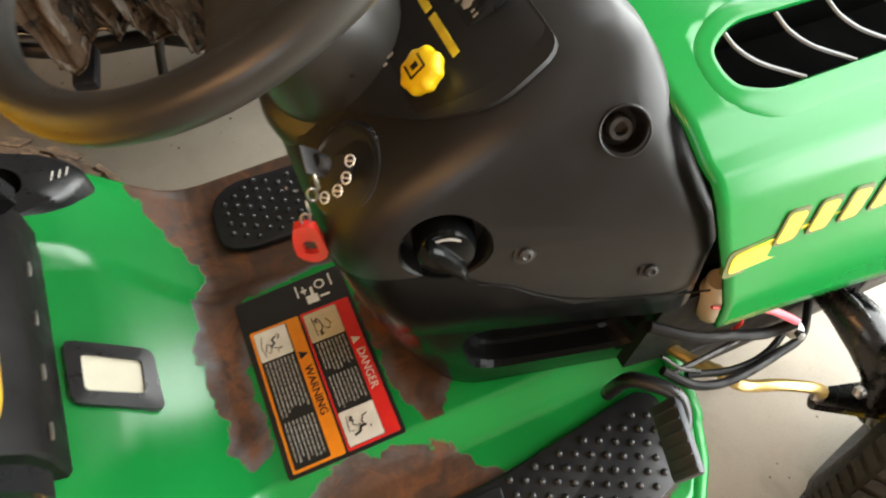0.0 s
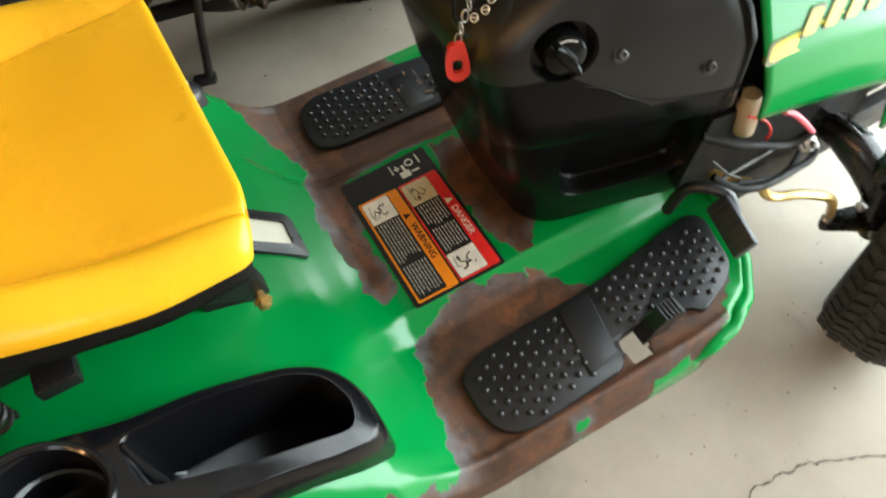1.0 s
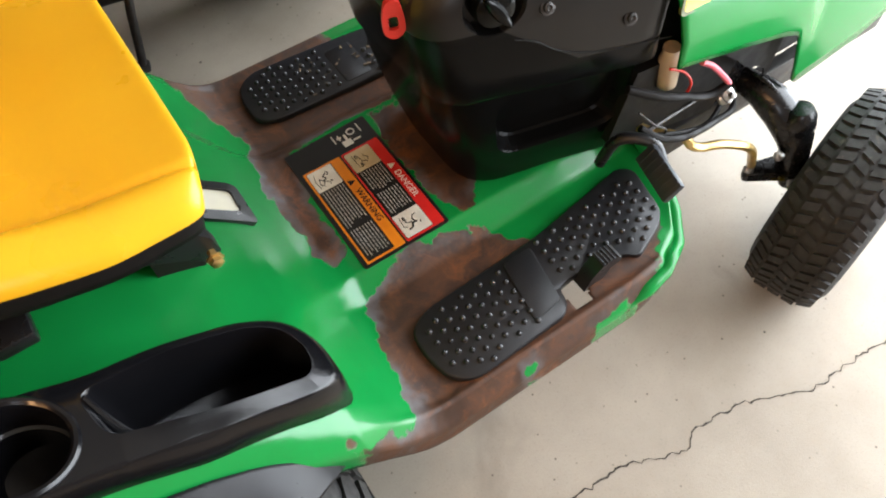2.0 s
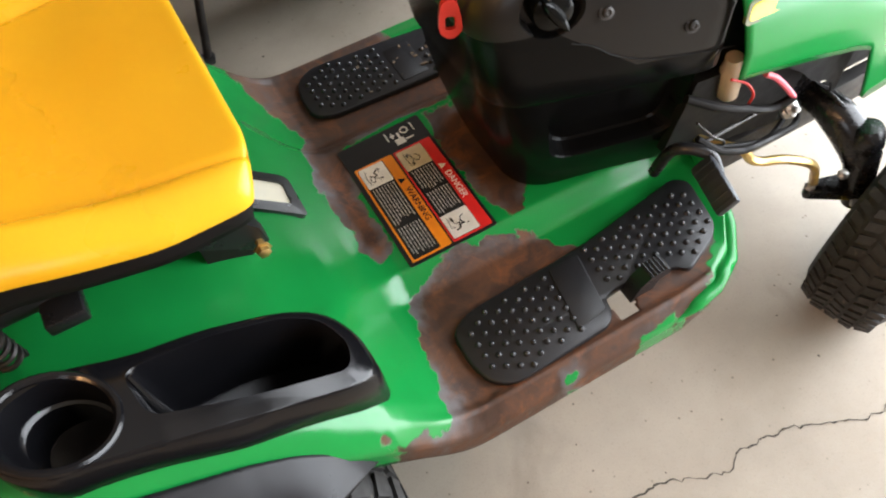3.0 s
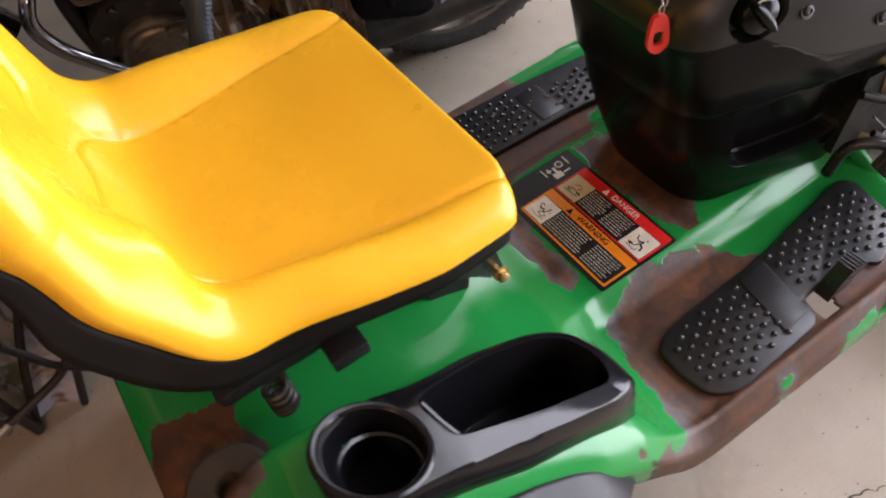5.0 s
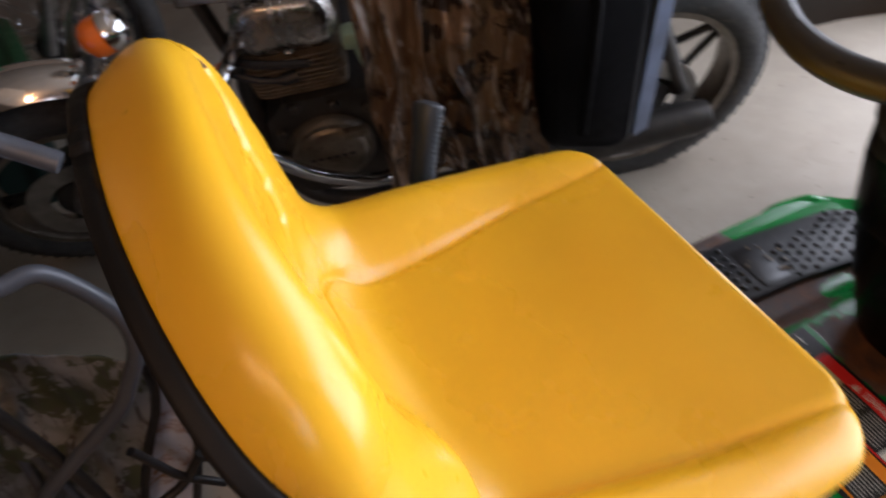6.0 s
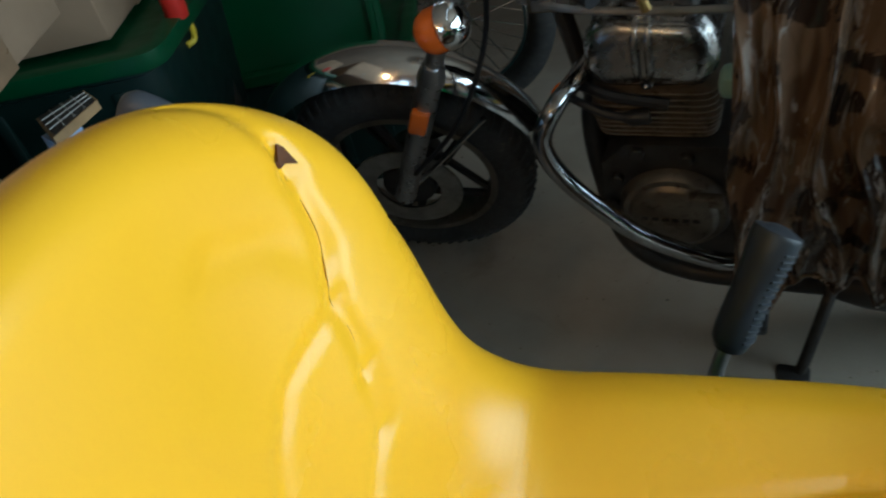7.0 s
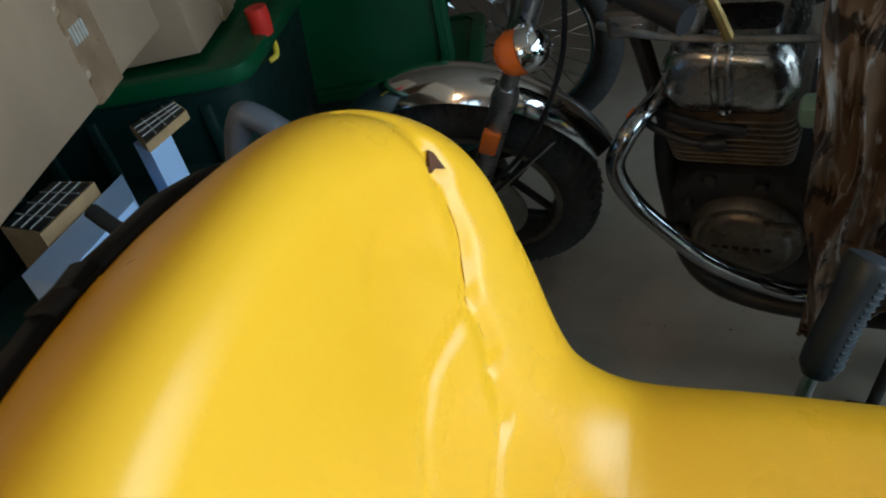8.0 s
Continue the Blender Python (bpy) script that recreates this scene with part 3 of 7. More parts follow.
GREEN_LEFT = [[(0.222, -0.336), (0.302, -0.336), (0.325, -0.40), (0.222, -0.40)], [(0.10, -0.338), (0.114, -0.338), (0.114, -0.346), (0.10, -0.346)], [(0.20, 0.13), (0.245, 0.13), (0.245, 0.165), (0.20, 0.165)]]


def wear(x, y, z):
    v = max(in_poly(p, x, y) for p in WORN)
    v = min(v, -max(in_poly(p, x, y) for p in GREEN_LEFT))
    v = max(v, 0.004 - math.hypot(x + 0.195, y + 0.352))
    return max(-0.1, min(0.1, v))


CENTRE = [(-0.64, 0.60), (-0.60, 0.63), (-0.57, 0.65), (-0.45, 0.648), (-0.32, 0.61), (-0.20, 0.565), (-0.12, 0.515), (-0.075, 0.462), (-0.045, 0.437), (-0.02, 0.432), (0.46, 0.432)]
FENDER = [(-0.64, 0.55), (-0.60, 0.615), (-0.57, 0.66), (-0.53, 0.70), (-0.48, 0.722), (-0.40, 0.70), (-0.30, 0.645), (-0.20, 0.583), (-0.14, 0.535), (-0.10, 0.475), (-0.065, 0.425), (-0.03, 0.404), (0.46, 0.402)]


def blur_table(tab, x, w=0.02):
    return (lerp_table(tab, x - w) + 2 * lerp_table(tab, x) + lerp_table(tab, x + w)) / 4


def edge_y(x):
    """Half-width of the shell at x."""
    w = lerp_table([(-0.60, 0.315), (-0.55, 0.335), (-0.43, 0.354), (-0.29, 0.358), (-0.20, 0.368), (-0.14, 0.373), (0.0, 0.372), (0.30, 0.372), (0.36, 0.362), (0.41, 0.335), (0.44, 0.29), (0.46, 0.24)], x)
    return w


def shell_z(x, y):
    s = abs(y - YC)
    w = edge_y(x)
    f = 1 - ease(-0.17, -0.02, x)
    lo, hi = 0.125 + 0.05 * f, 0.17 + 0.045 * f
    k = ease(lo, hi, s)
    z = blur_table(CENTRE, x) * (1 - k) + blur_table(FENDER, x) * k
    # raised bead along the footplate, then the rolled outer flange
    plate = 1 - f
    z += plate * 0.007 * math.exp(-((s - 0.352) / 0.008) ** 2)
    over = max(0.0, s - (w - 0.018))
    z -= plate * over * 1.2
    # fenders roll over towards the wheels
    over = max(0.0, s - (w - 0.050))
    z -= f * (over * over * 16 + over * 0.12)
    # front end of the footplate turns up a little at the corner
    z += 0.016 * ease(0.40, 0.46, x) * (1 - ease(0.30, 0.34, s))
    return z


def shell_point(u, v):
    x = -0.60 + 1.06 * u
    w = edge_y(x)
    s = (v - 0.5) * 2 * 1.06
    if abs(s) > 1.0:
        y = YC + math.copysign(w, s) * (1 + 0.004)
        z = shell_z(x, YC + math.copysign(w, s)) - (abs(s) - 1.0) / 0.06 * 0.045
        return (x, y, z)
    y = YC + s * w
    return (x, y, shell_z(x, y))


shell = sheet("fender_deck", 240, 190, shell_point, M["worn_green"], tractor, "green enamelled steel deck worn to brown rust", thick=0.003, attr=wear)
# the deck is open behind the seat
bmx = bmesh.new()
bmx.from_mesh(shell.data)
HOLES = [[(-0.447, -0.225), (-0.40, -0.199), (-0.27, -0.189), (-0.19, -0.189), (-0.152, -0.204), (-0.136, -0.24), (-0.134, -0.284), (-0.165, -0.294), (-0.27, -0.286), (-0.35, -0.279), (-0.42, -0.294), (-0.449, -0.27)], [(-0.39, 0.285), (-0.22, 0.276), (-0.165, 0.312), (-0.165, 0.368), (-0.39, 0.374)]]
gone = [f for f in bmx.faces if max(in_poly(h, *f.calc_center_median().xy) for h in HOLES) > 0 or in_poly([(-0.578, 0.03), (-0.50, 0.03), (-0.50, 0.17), (-0.572, 0.17)], *f.calc_center_median().xy) > 0 or in_poly([(0.205, -0.268), (0.245, -0.268), (0.24, -0.312), (0.207, -0.308)], *f.calc_center_median().xy) > 0]
bmesh.ops.delete(bmx, geom=gone, context="FACES")
bmx.to_mesh(shell.data)
bmx.free()


# rolled lip round the front corners of the footplate
for sgn in (-1, 1):
    b = bmesh.new()
    pts = []
    for k in range(30):
        x = 0.285 + 0.178 * k / 29
        pts.append((x, YC + sgn * (edge_y(x) - 0.002), shell_z(x, YC + sgn * edge_y(x)) - 0.002 + 0.006 * ease(0.285, 0.34, x)))
    pts += [(0.466, YC + sgn * 0.19, shell_z(0.46, YC + 0.19) + 0.003), (0.468, YC + sgn * 0.12, shell_z(0.46, YC + 0.12) + 0.003)]
    tube(b, smooth_path(pts, 2), lambda t: 0.003 + 0.008 * ease(0.0, 0.2, t), 12)
    part("rolled_lip", b, M["green"], shell, "rolled green lip of the footplate")


# foot mats
def foot_mat(outline, rows, label):
    mat_ob_bm = bmesh.new()
    slab(mat_ob_bm, rounded(outline, 0.02, 4), 0.400, 0.413, 0.004)
    ob = part("foot_mat", mat_ob_bm, M["rubber"], tractor, label)
    bm = bmesh.new()
    rnd = random.Random(3)
    for (x, y) in rows:
        r = 0.0046 + rnd.uniform(-0.0003, 0.0003)
        lathe(bm, (x, y, 0.4125), (x, y, 0.43), [(0, r), (0.0022, r * 0.96), (0.0040, r * 0.76), (0.0052, r * 0.42), (0.0056, 0.0)], 10)
    tagged(part("studs", bm, M["studs"], ob, "raised rubber studs"), kind="stuff")
    return ob


MAT_R = [(-0.004, -0.21), (0.03, -0.193), (0.235, -0.184), (0.413, -0.158), (0.432, -0.175), (0.416, -0.252), (0.397, -0.272), (0.335, -0.298), (0.322, -0.284), (0.25, -0.268), (0.205, -0.272), (0.20, -0.30), (0.184, -0.311), (0.034, -0.318), (0.004, -0.298), (-0.006, -0.26)]


def stud_rows(side):
    out = []
    for band in ((0.018, 0.155), (0.225, 0.415)):
        x = band[0]
        i = 0
        while x < band[1]:
            for j in range(6):
                y = -0.206 - j * 0.0185 - (0.009 if i % 2 else 0) + 0.065 * (x - 0.05) * (1 if x > 0.2 else 0.4)
                if in_poly(MAT_R, x, y) > 0.009:
                    out.append((x, y if side > 0 else 2 * YC - y))
            x += 0.0165
            i += 1
    return out


right_mat = foot_mat(MAT_R, stud_rows(1), "black rubber foot mat with round studs")
left_mat = foot_mat([(x, 2 * YC - y - 0.012) for x, y in [(-0.004, -0.21), (0.03, -0.193), (0.235, -0.184), (0.413, -0.158), (0.432, -0.175), (0.416, -0.252), (0.37, -0.285), (0.184, -0.309), (0.034, -0.318), (0.004, -0.298), (-0.006, -0.26)]][::-1],
                    [(x, y - 0.012) for x, y in stud_rows(-1)], "dusty black rubber foot mat with round studs")
bm = bmesh.new()
slab(bm, rounded([(0.163, -0.196), (0.213, -0.196), (0.196, -0.288), (0.146, -0.296)], 0.006, 3), 0.412, 0.4155, 0.001)
part("mat_rib", bm, M["rubber"], right_mat)
bm = bmesh.new()
slab(bm, rounded([(0.163, 0.247), (0.213, 0.247), (0.213, 0.333), (0.163, 0.333)], 0.006, 3), 0.412, 0.4138, 0.0004)
part("mat_rib", bm, M["rubber"], left_mat)

# chips of dirt lying on the left mat
b = bmesh.new()
rd = random.Random(21)
for k in range(22):
    x, y, q = rd.uniform(0.10, 0.24), rd.uniform(0.245, 0.335), rd.uniform(0.0012, 0.0038)
    box(b, (-q, -q * 0.6, 0), (q, q * 0.6, q * 0.5), 0, Matrix.Translation((x, y, 0.4140)) @ Matrix.Rotation(rd.uniform(0, 3), 4, "Z") @ Matrix.Rotation(rd.uniform(-0.15, 0.15), 4, "X"))
tagged(part("dirt_chips", b, surface("tan_dirt", (0.16, 0.12, 0.08), 0.9, vary=0.4, scale=60, relief=0.3), left_mat, "tan chips of dirt", 0), kind="stuff")

# warning decal
decal = tagged(part("warning_decal", (lambda b: (slab(b, rounded([(-0.006, -0.101), (0.137, -0.101), (0.137, 0.150), (-0.008, 0.146)], 0.004, 3), 0.4325, 0.4338), b)[1])(bmesh.new()), M["decal_black"], tractor, "black vinyl safety decal with orange and red panels"), "")


def flat(name, x0, x1, y0, y1, mat, z=0.4343, label="", r=0.002):
    b = bmesh.new()
    slab(b, rounded([(x0, y0), (x1, y0), (x1, y1), (x0, y1)], r, 2), z - 0.0005, z)
    return part(name, b, mat, decal, label, 0)


def bars(name, mat, rows, z=0.4347):
    b = bmesh.new()
    for x0, x1, y0, y1 in rows:
        box(b, (x0, y0, z - 0.0003), (x1, y1, z))
    return part(name, b, mat, decal, "", 0)


flat("orange_panel", 0.0, 0.064, -0.096, 0.098, M["decal_orange"])
flat("black_panel", 0.0035, 0.047, -0.0925, 0.0945, M["decal_black"], 0.4347)
flat("pictogram", 0.004, 0.0455, 0.052, 0.094, M["decal_white"], 0.4351, "white pictogram square")
flat("red_panel", 0.067, 0.132, -0.096, 0.098, M["decal_red"])
flat("black_panel", 0.0695, 0.114, -0.0925, 0.0945, M["decal_black"], 0.4347)
flat("pictogram", 0.070, 0.1135, 0.052, 0.094, surface("yellowed_vinyl", (0.62, 0.52, 0.33), 0.45, vary=0.12, scale=40, relief=0.0), 0.4351, "yellowed white pictogram square")
flat("pictogram", 0.070, 0.1135, -0.092, -0.048, M["decal_white"], 0.4351, "white pictogram square")
rnd = random.Random(11)


def print_lines(x0, x1, y0, y1, step=0.0048):
    rows, x = [], x1 - step
    while x > x0:
        end = y0 + rnd.uniform(0, 0.16) * (y1 - y0)
        y = y1
        while y > end:
            w = rnd.uniform(0.004, 0.011)
            rows.append((x + step * 0.2, x + step * 0.54, max(end, y - w), y))
            y -= w + 0.0014
        x -= step
    return rows


for block in ((0.006, 0.045, -0.028, 0.049), (0.006, 0.045, -0.088, -0.034), (0.072, 0.112, 0.006, 0.049), (0.072, 0.112, -0.045, 0.001)):
    tagged(bars("printed_text", M["decal_grey"], print_lines(*block), 0.4351), kind="stuff")


def picto(cx, cy, strokes):
    """Line drawing of a small figure and a machine; strokes of (x, y) in hundredths of the square, with a width."""
    b = bmesh.new()
    for wide, pts in strokes:
        tube(b, [(cx + (y - 50) * 0.00040, cy - (x - 50) * 0.00040, 0.4353) for x, y in pts], wide * 0.0004, 5)
    part("pictogram_drawing", b, M["decal_black"], decal)


picto(0.0248, 0.073, ((3.2, ((28, 62), (38, 48), (52, 55), (60, 40))), (2.2, ((22, 66), (30, 74), (40, 66))), (1.6, ((44, 30), (70, 22), (82, 34), (60, 44), (44, 30))), (1.4, ((62, 44), (74, 62), (86, 58))), (2.6, ((70, 66), (76, 72))), (1.2, ((15, 20), (50, 12), (88, 18)))))
picto(0.0918, 0.073, ((1.6, ((20, 30), (36, 40), (58, 44), (80, 30))), (2.6, ((24, 34), (30, 26), (40, 30))), (1.4, ((34, 60), (56, 72), (72, 62), (60, 48))), (2.8, ((70, 34), (82, 40), (86, 30))), (1.2, ((14, 18), (86, 22)))))
picto(0.0918, -0.070, ((4.2, ((60, 64), (58, 46), (74, 40))), (3.4, ((74, 40), (78, 22))), (3.6, ((66, 74), (68, 77))), (2.4, ((60, 60), (42, 54), (34, 60))), (1.8, ((20, 30), (44, 26), (52, 40), (50, 50))), (3.2, ((18, 26), (30, 22), (34, 32))), (1.6, ((30, 58), (24, 76))), (1.3, ((14, 14), (60, 10), (64, 24)))))
# the words run along the deck, their tops towards the dash
ROT = Matrix(((0, 1, 0, 0), (-1, 0, 0, 0), (0, 0, 1, 0), (0, 0, 0, 1)))
lettering("word", "WARNING", 0.0142, M["decal_black"], decal, Matrix.Translation((0.0555, -0.008, 0.4349)) @ ROT, "black word WARNING on orange")
lettering("word", "DANGER", 0.0142, M["decal_white"], decal, Matrix.Translation((0.1225, -0.006, 0.4349)) @ ROT, "white word DANGER on red")
for px, py, mt in ((0.0555, 0.043, "decal_black"), (0.1225, 0.036, "decal_white")):
    b = bmesh.new()
    slab(b, [(px - 0.0052, py - 0.0055), (px + 0.0058, py), (px - 0.0052, py + 0.0055)], 0.4345, 0.4351)
    part("alert_triangle", b, M[mt], decal, "", 0)
b = bmesh.new()
for x0, x1, y0, y1 in ((0.082, 0.098, 0.108, 0.120), (0.09, 0.094, 0.118, 0.132), (0.10, 0.113, 0.112, 0.115), (0.078, 0.086, 0.128, 0.131), (0.081, 0.083, 0.124, 0.136), (0.072, 0.074, 0.122, 0.14), (0.118, 0.12, 0.124, 0.142)):
    box(b, (x0, y0, 0.4338), (x1, y1, 0.4345))
tube(b, [(0.104 + 0.006 * math.cos(a * 0.4), 0.132 + 0.006 * math.sin(a * 0.4), 0.4343) for a in range(16)], 0.0012, 5, closed=True)
printed("symbol", b, M["decal_white"], decal, "white lever symbols")


# cream indicator window in a black bezel, set in the sloping deck
def on_deck(x, y, h):
    z = shell_z(x, y)
    nx = (shell_z(x + 0.01, y) - shell_z(x - 0.01, y)) / 0.02
    n = Vector((-nx, 0, 1)).normalized()
    return Vector((x, y, z)) + n * h


b = bmesh.new()
outer, inner = rounded([(-0.180, 0.026), (-0.106, 0.006), (-0.106, 0.086), (-0.180, 0.106)], 0.01, 4), rounded([(-0.168, 0.039), (-0.119, 0.027), (-0.117, 0.071), (-0.167, 0.086)], 0.006, 4)
loft(b, [[on_deck(p.x, p.y, -0.006) for p in outer], [on_deck(p.x, p.y, 0.007) for p in outer], [on_deck(p.x, p.y, 0.008) for p in inner], [on_deck(p.x, p.y, 0.002) for p in inner]], cap0=False, cap1=False)
bezel = part("bezel", b, M["black_satin"], tractor, "black plastic window bezel")
b = bmesh.new()
loft(b, [[on_deck(p.x, p.y, 0.001) for p in inner], [on_deck(p.x, p.y, 0.0045) for p in inner]])
part("indicator_window", b, M["cream"], bezel, "cream translucent window")


# ---- cup holder tray on the right fender ----
def tray():
    def pl(x, y, h=0.0):
        """The tray's sloping rim plane."""
        z = 0.600 - 0.50 * (x + 0.145) + (0.0 if x < -0.2 else -0.0)
        return (x, y, z + h)
    outline = rounded([(-0.452, -0.225), (-0.40, -0.194), (-0.34, -0.196), (-0.27, -0.184), (-0.19, -0.184), (-0.150, -0.198), (-0.130, -0.235), (-0.128, -0.290), (-0.165, -0.301), (-0.27, -0.299), (-0.35, -0.298), (-0.39, -0.299), (-0.425, -0.300), (-0.455, -0.275)], 0.022, 4)
    bowl = rounded([(-0.348, -0.214), (-0.265, -0.196), (-0.19, -0.195), (-0.158, -0.208), (-0.142, -0.245), (-0.152, -0.278), (-0.245, -0.277), (-0.338, -0.268)], 0.016, 4)
    cup_c, cup_r = (-0.405, -0.248), 0.044
    body = bmesh.new()
    # outer wall and rim
    n = len(outline)
    secs = []
    c = Vector((-0.28, -0.26))
    for grow, h in ((0.008, -0.075), (0.006, -0.03), (0.003, -0.006), (-0.002, 0.001), (-0.007, 0.003)):
        ring = []
        for p in outline:
            d = (p - c).normalized()
            q = p + d * grow
            ring.append(pl(q.x, q.y, h))
        secs.append(ring)
    rings = loft(body, secs, cap0=False, cap1=False)
    # top face with the two openings
    top_edges = [body.edges.get((rings[-1][i], rings[-1][(i + 1) % n])) for i in range(n)]

    def opening(points, floors):
        ringsv = []
        for scale, h in floors:
            cc = sum((Vector(p) for p in points), Vector((0, 0))) / len(points)
            ringsv.append([body.verts.new(pl(*(cc + (Vector(p) - cc) * scale), h)) for p in points])
        k = len(points)
        for u, w in zip(ringsv, ringsv[1:]):
            for i in range(k):
                body.faces.new((u[i], u[(i + 1) % k], w[(i + 1) % k], w[i]))
        body.faces.new(ringsv[-1])
        return [body.edges.get((ringsv[0][i], ringsv[0][(i + 1) % k])) for i in range(k)]
    cup_pts = [(cup_c[0] + cup_r * math.cos(2 * math.pi * i / 36), cup_c[1] + cup_r * math.sin(2 * math.pi * i / 36) * 0.98) for i in range(36)]
    e2 = opening(cup_pts, [(1.0, 0.003), (0.95, -0.002), (0.92, -0.03), (0.88, -0.034), (0.80, -0.036), (0.76, -0.075), (0.3, -0.077)])
    e1 = opening(bowl, [(1.0, 0.003), (0.970, -0.002), (0.93, -0.105), (0.86, -0.112)])
    bmesh.ops.triangle_fill(body, use_beauty=True, edges=[e for e in top_edges + e1 + e2 if e])
    ob = part("cup_holder_tray", body, M["tray_black"], tractor, "black moulded tray with cup holder and bin", 32)
    ring = bmesh.new()
    tube(ring, [pl(cup_c[0] + (cup_r + 0.004) * math.cos(2 * math.pi * i / 40), cup_c[1] + (cup_r + 0.004) * math.sin(2 * math.pi * i / 40), 0.003) for i in range(40)], 0.0045, 8, closed=True)
    part("cup_rim", ring, M["tray_black"], ob)
    rib = bmesh.new()
    tube(rib, smooth_path([pl(-0.343, -0.220, 0.002), pl(-0.335, -0.242, -0.012), pl(-0.322, -0.265, -0.03)], 5), 0.004, 8)
    part("moulded_rib", rib, M["tray_black"], ob)
    wood = bmesh.new()
    lathe(wood, pl(-0.180, -0.246, -0.111), pl(-0.180, -0.246, 0.0), [(0, 0.003), (0.002, 0.003)], 10)
    part("screw", wood, M["steel"], ob, "small steel screw")
    return ob


tray()
# black grip moulding on the left fender
b = bmesh.new()
out = rounded([(-0.40, 0.275), (-0.22, 0.262), (-0.150, 0.30), (-0.118, 0.352), (-0.15, 0.385), (-0.25, 0.392), (-0.40, 0.385)], 0.03, 5)
hol = rounded([(-0.36, 0.30), (-0.23, 0.288), (-0.185, 0.32), (-0.19, 0.355), (-0.25, 0.368), (-0.30, 0.366), (-0.36, 0.362)], 0.02, 5)


def left_pl(p, h):
    return (p.x, p.y, 0.535 - 0.50 * (p.x + 0.13) + h)


loft(b, [[left_pl(p, -0.08) for p in out], [left_pl(p, 0.005) for p in out], [left_pl(Vector((-0.26, 0.33)) + (p - Vector((-0.26, 0.33))) * 0.93, 0.014) for p in out], [left_pl(p, 0.014) for p in hol], [left_pl(p, -0.05) for p in hol]], cap0=False)
left_grip = part("fender_grip", b, M["black_satin"], tractor, "black moulded grip on the fender")
b = bmesh.new()
for k in range(3):
    x, y = -0.158 + 0.008 * k, 0.335 + 0.004 * k
    tube(b, [left_pl(Vector((x, y)), 0.0135), left_pl(Vector((x + 0.003, y + 0.015)), 0.0135)], 0.0012, 5)
printed("symbol", b, M["decal_white"], left_grip, "small white symbol")


# ---- seat ----
seat = new("seat")
seat.parent = tractor
seat["label"] = "yellow vinyl high-back tractor seat with a small tear"
SY = 0.079
# spine of the cushion and the backrest: along, x, z, half-width, bolster height, facing (degrees from straight up towards the front), depth of the side
SPINE = [
    (0.000, -0.158, 0.735, 0.172, 0.000, 84, 0.008),
    (0.040, -0.145, 0.769, 0.178, 0.000, 68, 0.007),
    (0.080, -0.143, 0.794, 0.203, 0.001, 29, 0.006),
    (0.130, -0.162, 0.793, 0.228, 0.005, 5, 0.005),
    (0.240, -0.259, 0.793, 0.238, 0.015, 2, 0.004),
    (0.360, -0.368, 0.800, 0.231, 0.031, 4, 0.004),
    (0.430, -0.435, 0.807, 0.227, 0.034, 11, 0.008),
    (0.470, -0.472, 0.816, 0.229, 0.032, 30, 0.010),
    (0.510, -0.494, 0.851, 0.219, 0.030, 53, 0.013),
    (0.560, -0.506, 0.905, 0.208, 0.030, 67, 0.017),
    (0.640, -0.515, 0.972, 0.206, 0.027, 73, 0.016),
    (0.720, -0.520, 1.038, 0.189, 0.018, 78, 0.027),
    (0.780, -0.523, 1.086, 0.166, 0.009, 79, 0.030),
    (0.840, -0.527, 1.139, 0.138, 0.004, 79, 0.028),
]
TOP_A, TOP_L = 0.66, 0.1795


@functools.lru_cache(maxsize=None)
def spine(a):
    """The spine's values at a, its corners rounded off."""
    wide = 0.017 + 0.013 * math.exp(-((a - 0.485) / 0.05) ** 2)
    taps = [(k / 4.0 * wide, math.exp(-0.5 * (k / 4.0) ** 2)) for k in range(-9, 10)]
    total = sum(w for _, w in taps)
    return [sum(lerp_table([(r[0], r[c]) for r in SPINE], a + d) * w for d, w in taps) / total for c in range(1, 7)]


TOP_W = lerp_table([(r[0], r[3]) for r in SPINE], TOP_A)
SEAT_LEN = TOP_A + TOP_L
PANEL_LEFT = [(0.10, 0.162), (0.25, 0.151), (0.365, 0.127), (0.445, 0.112), (0.9, 0.110)]
PANEL_RIGHT = [(0.10, 0.188), (0.29, 0.172), (0.40, 0.155), (0.46, 0.140), (0.52, 0.14), (0.60, 0.135), (0.9, 0.12)]
# seam and creases of the backrest, along and across the vinyl: points, depth, half-width
SEAM = [(0.958, 0.811), (0.935, 0.784), (0.9175, 0.756), (0.9025, 0.746), (0.8825, 0.724), (0.8625, 0.708), (0.84, 0.700), (0.825, 0.692), (0.81, 0.678), (0.7975, 0.672), (0.77, 0.668), (0.74, 0.660), (0.715, 0.652), (0.70, 0.644)]
CREASES = [
    (SEAM[:5], 0.0030, 0.007),
    (SEAM[3:12], 0.0024, 0.0050),
    (SEAM[11:], 0.0022, 0.0060),
    ([(0.7985, 0.670), (0.7975, 0.648), (0.7975, 0.600), (0.7875, 0.580), (0.775, 0.560), (0.745, 0.535)], 0.0020, 0.0062),
    ([(0.695, 0.640), (0.6925, 0.628), (0.6875, 0.612), (0.675, 0.59)], 0.0016, 0.0065),
    ([(0.893, 0.615), (0.865, 0.660), (0.840, 0.676), (0.8225, 0.684)], 0.0024, 0.010),
]


def eased(pts):
    return [(q.x, q.y) for q in smooth_path([(a_, b_, 0.0) for a_, b_ in pts], 4)]


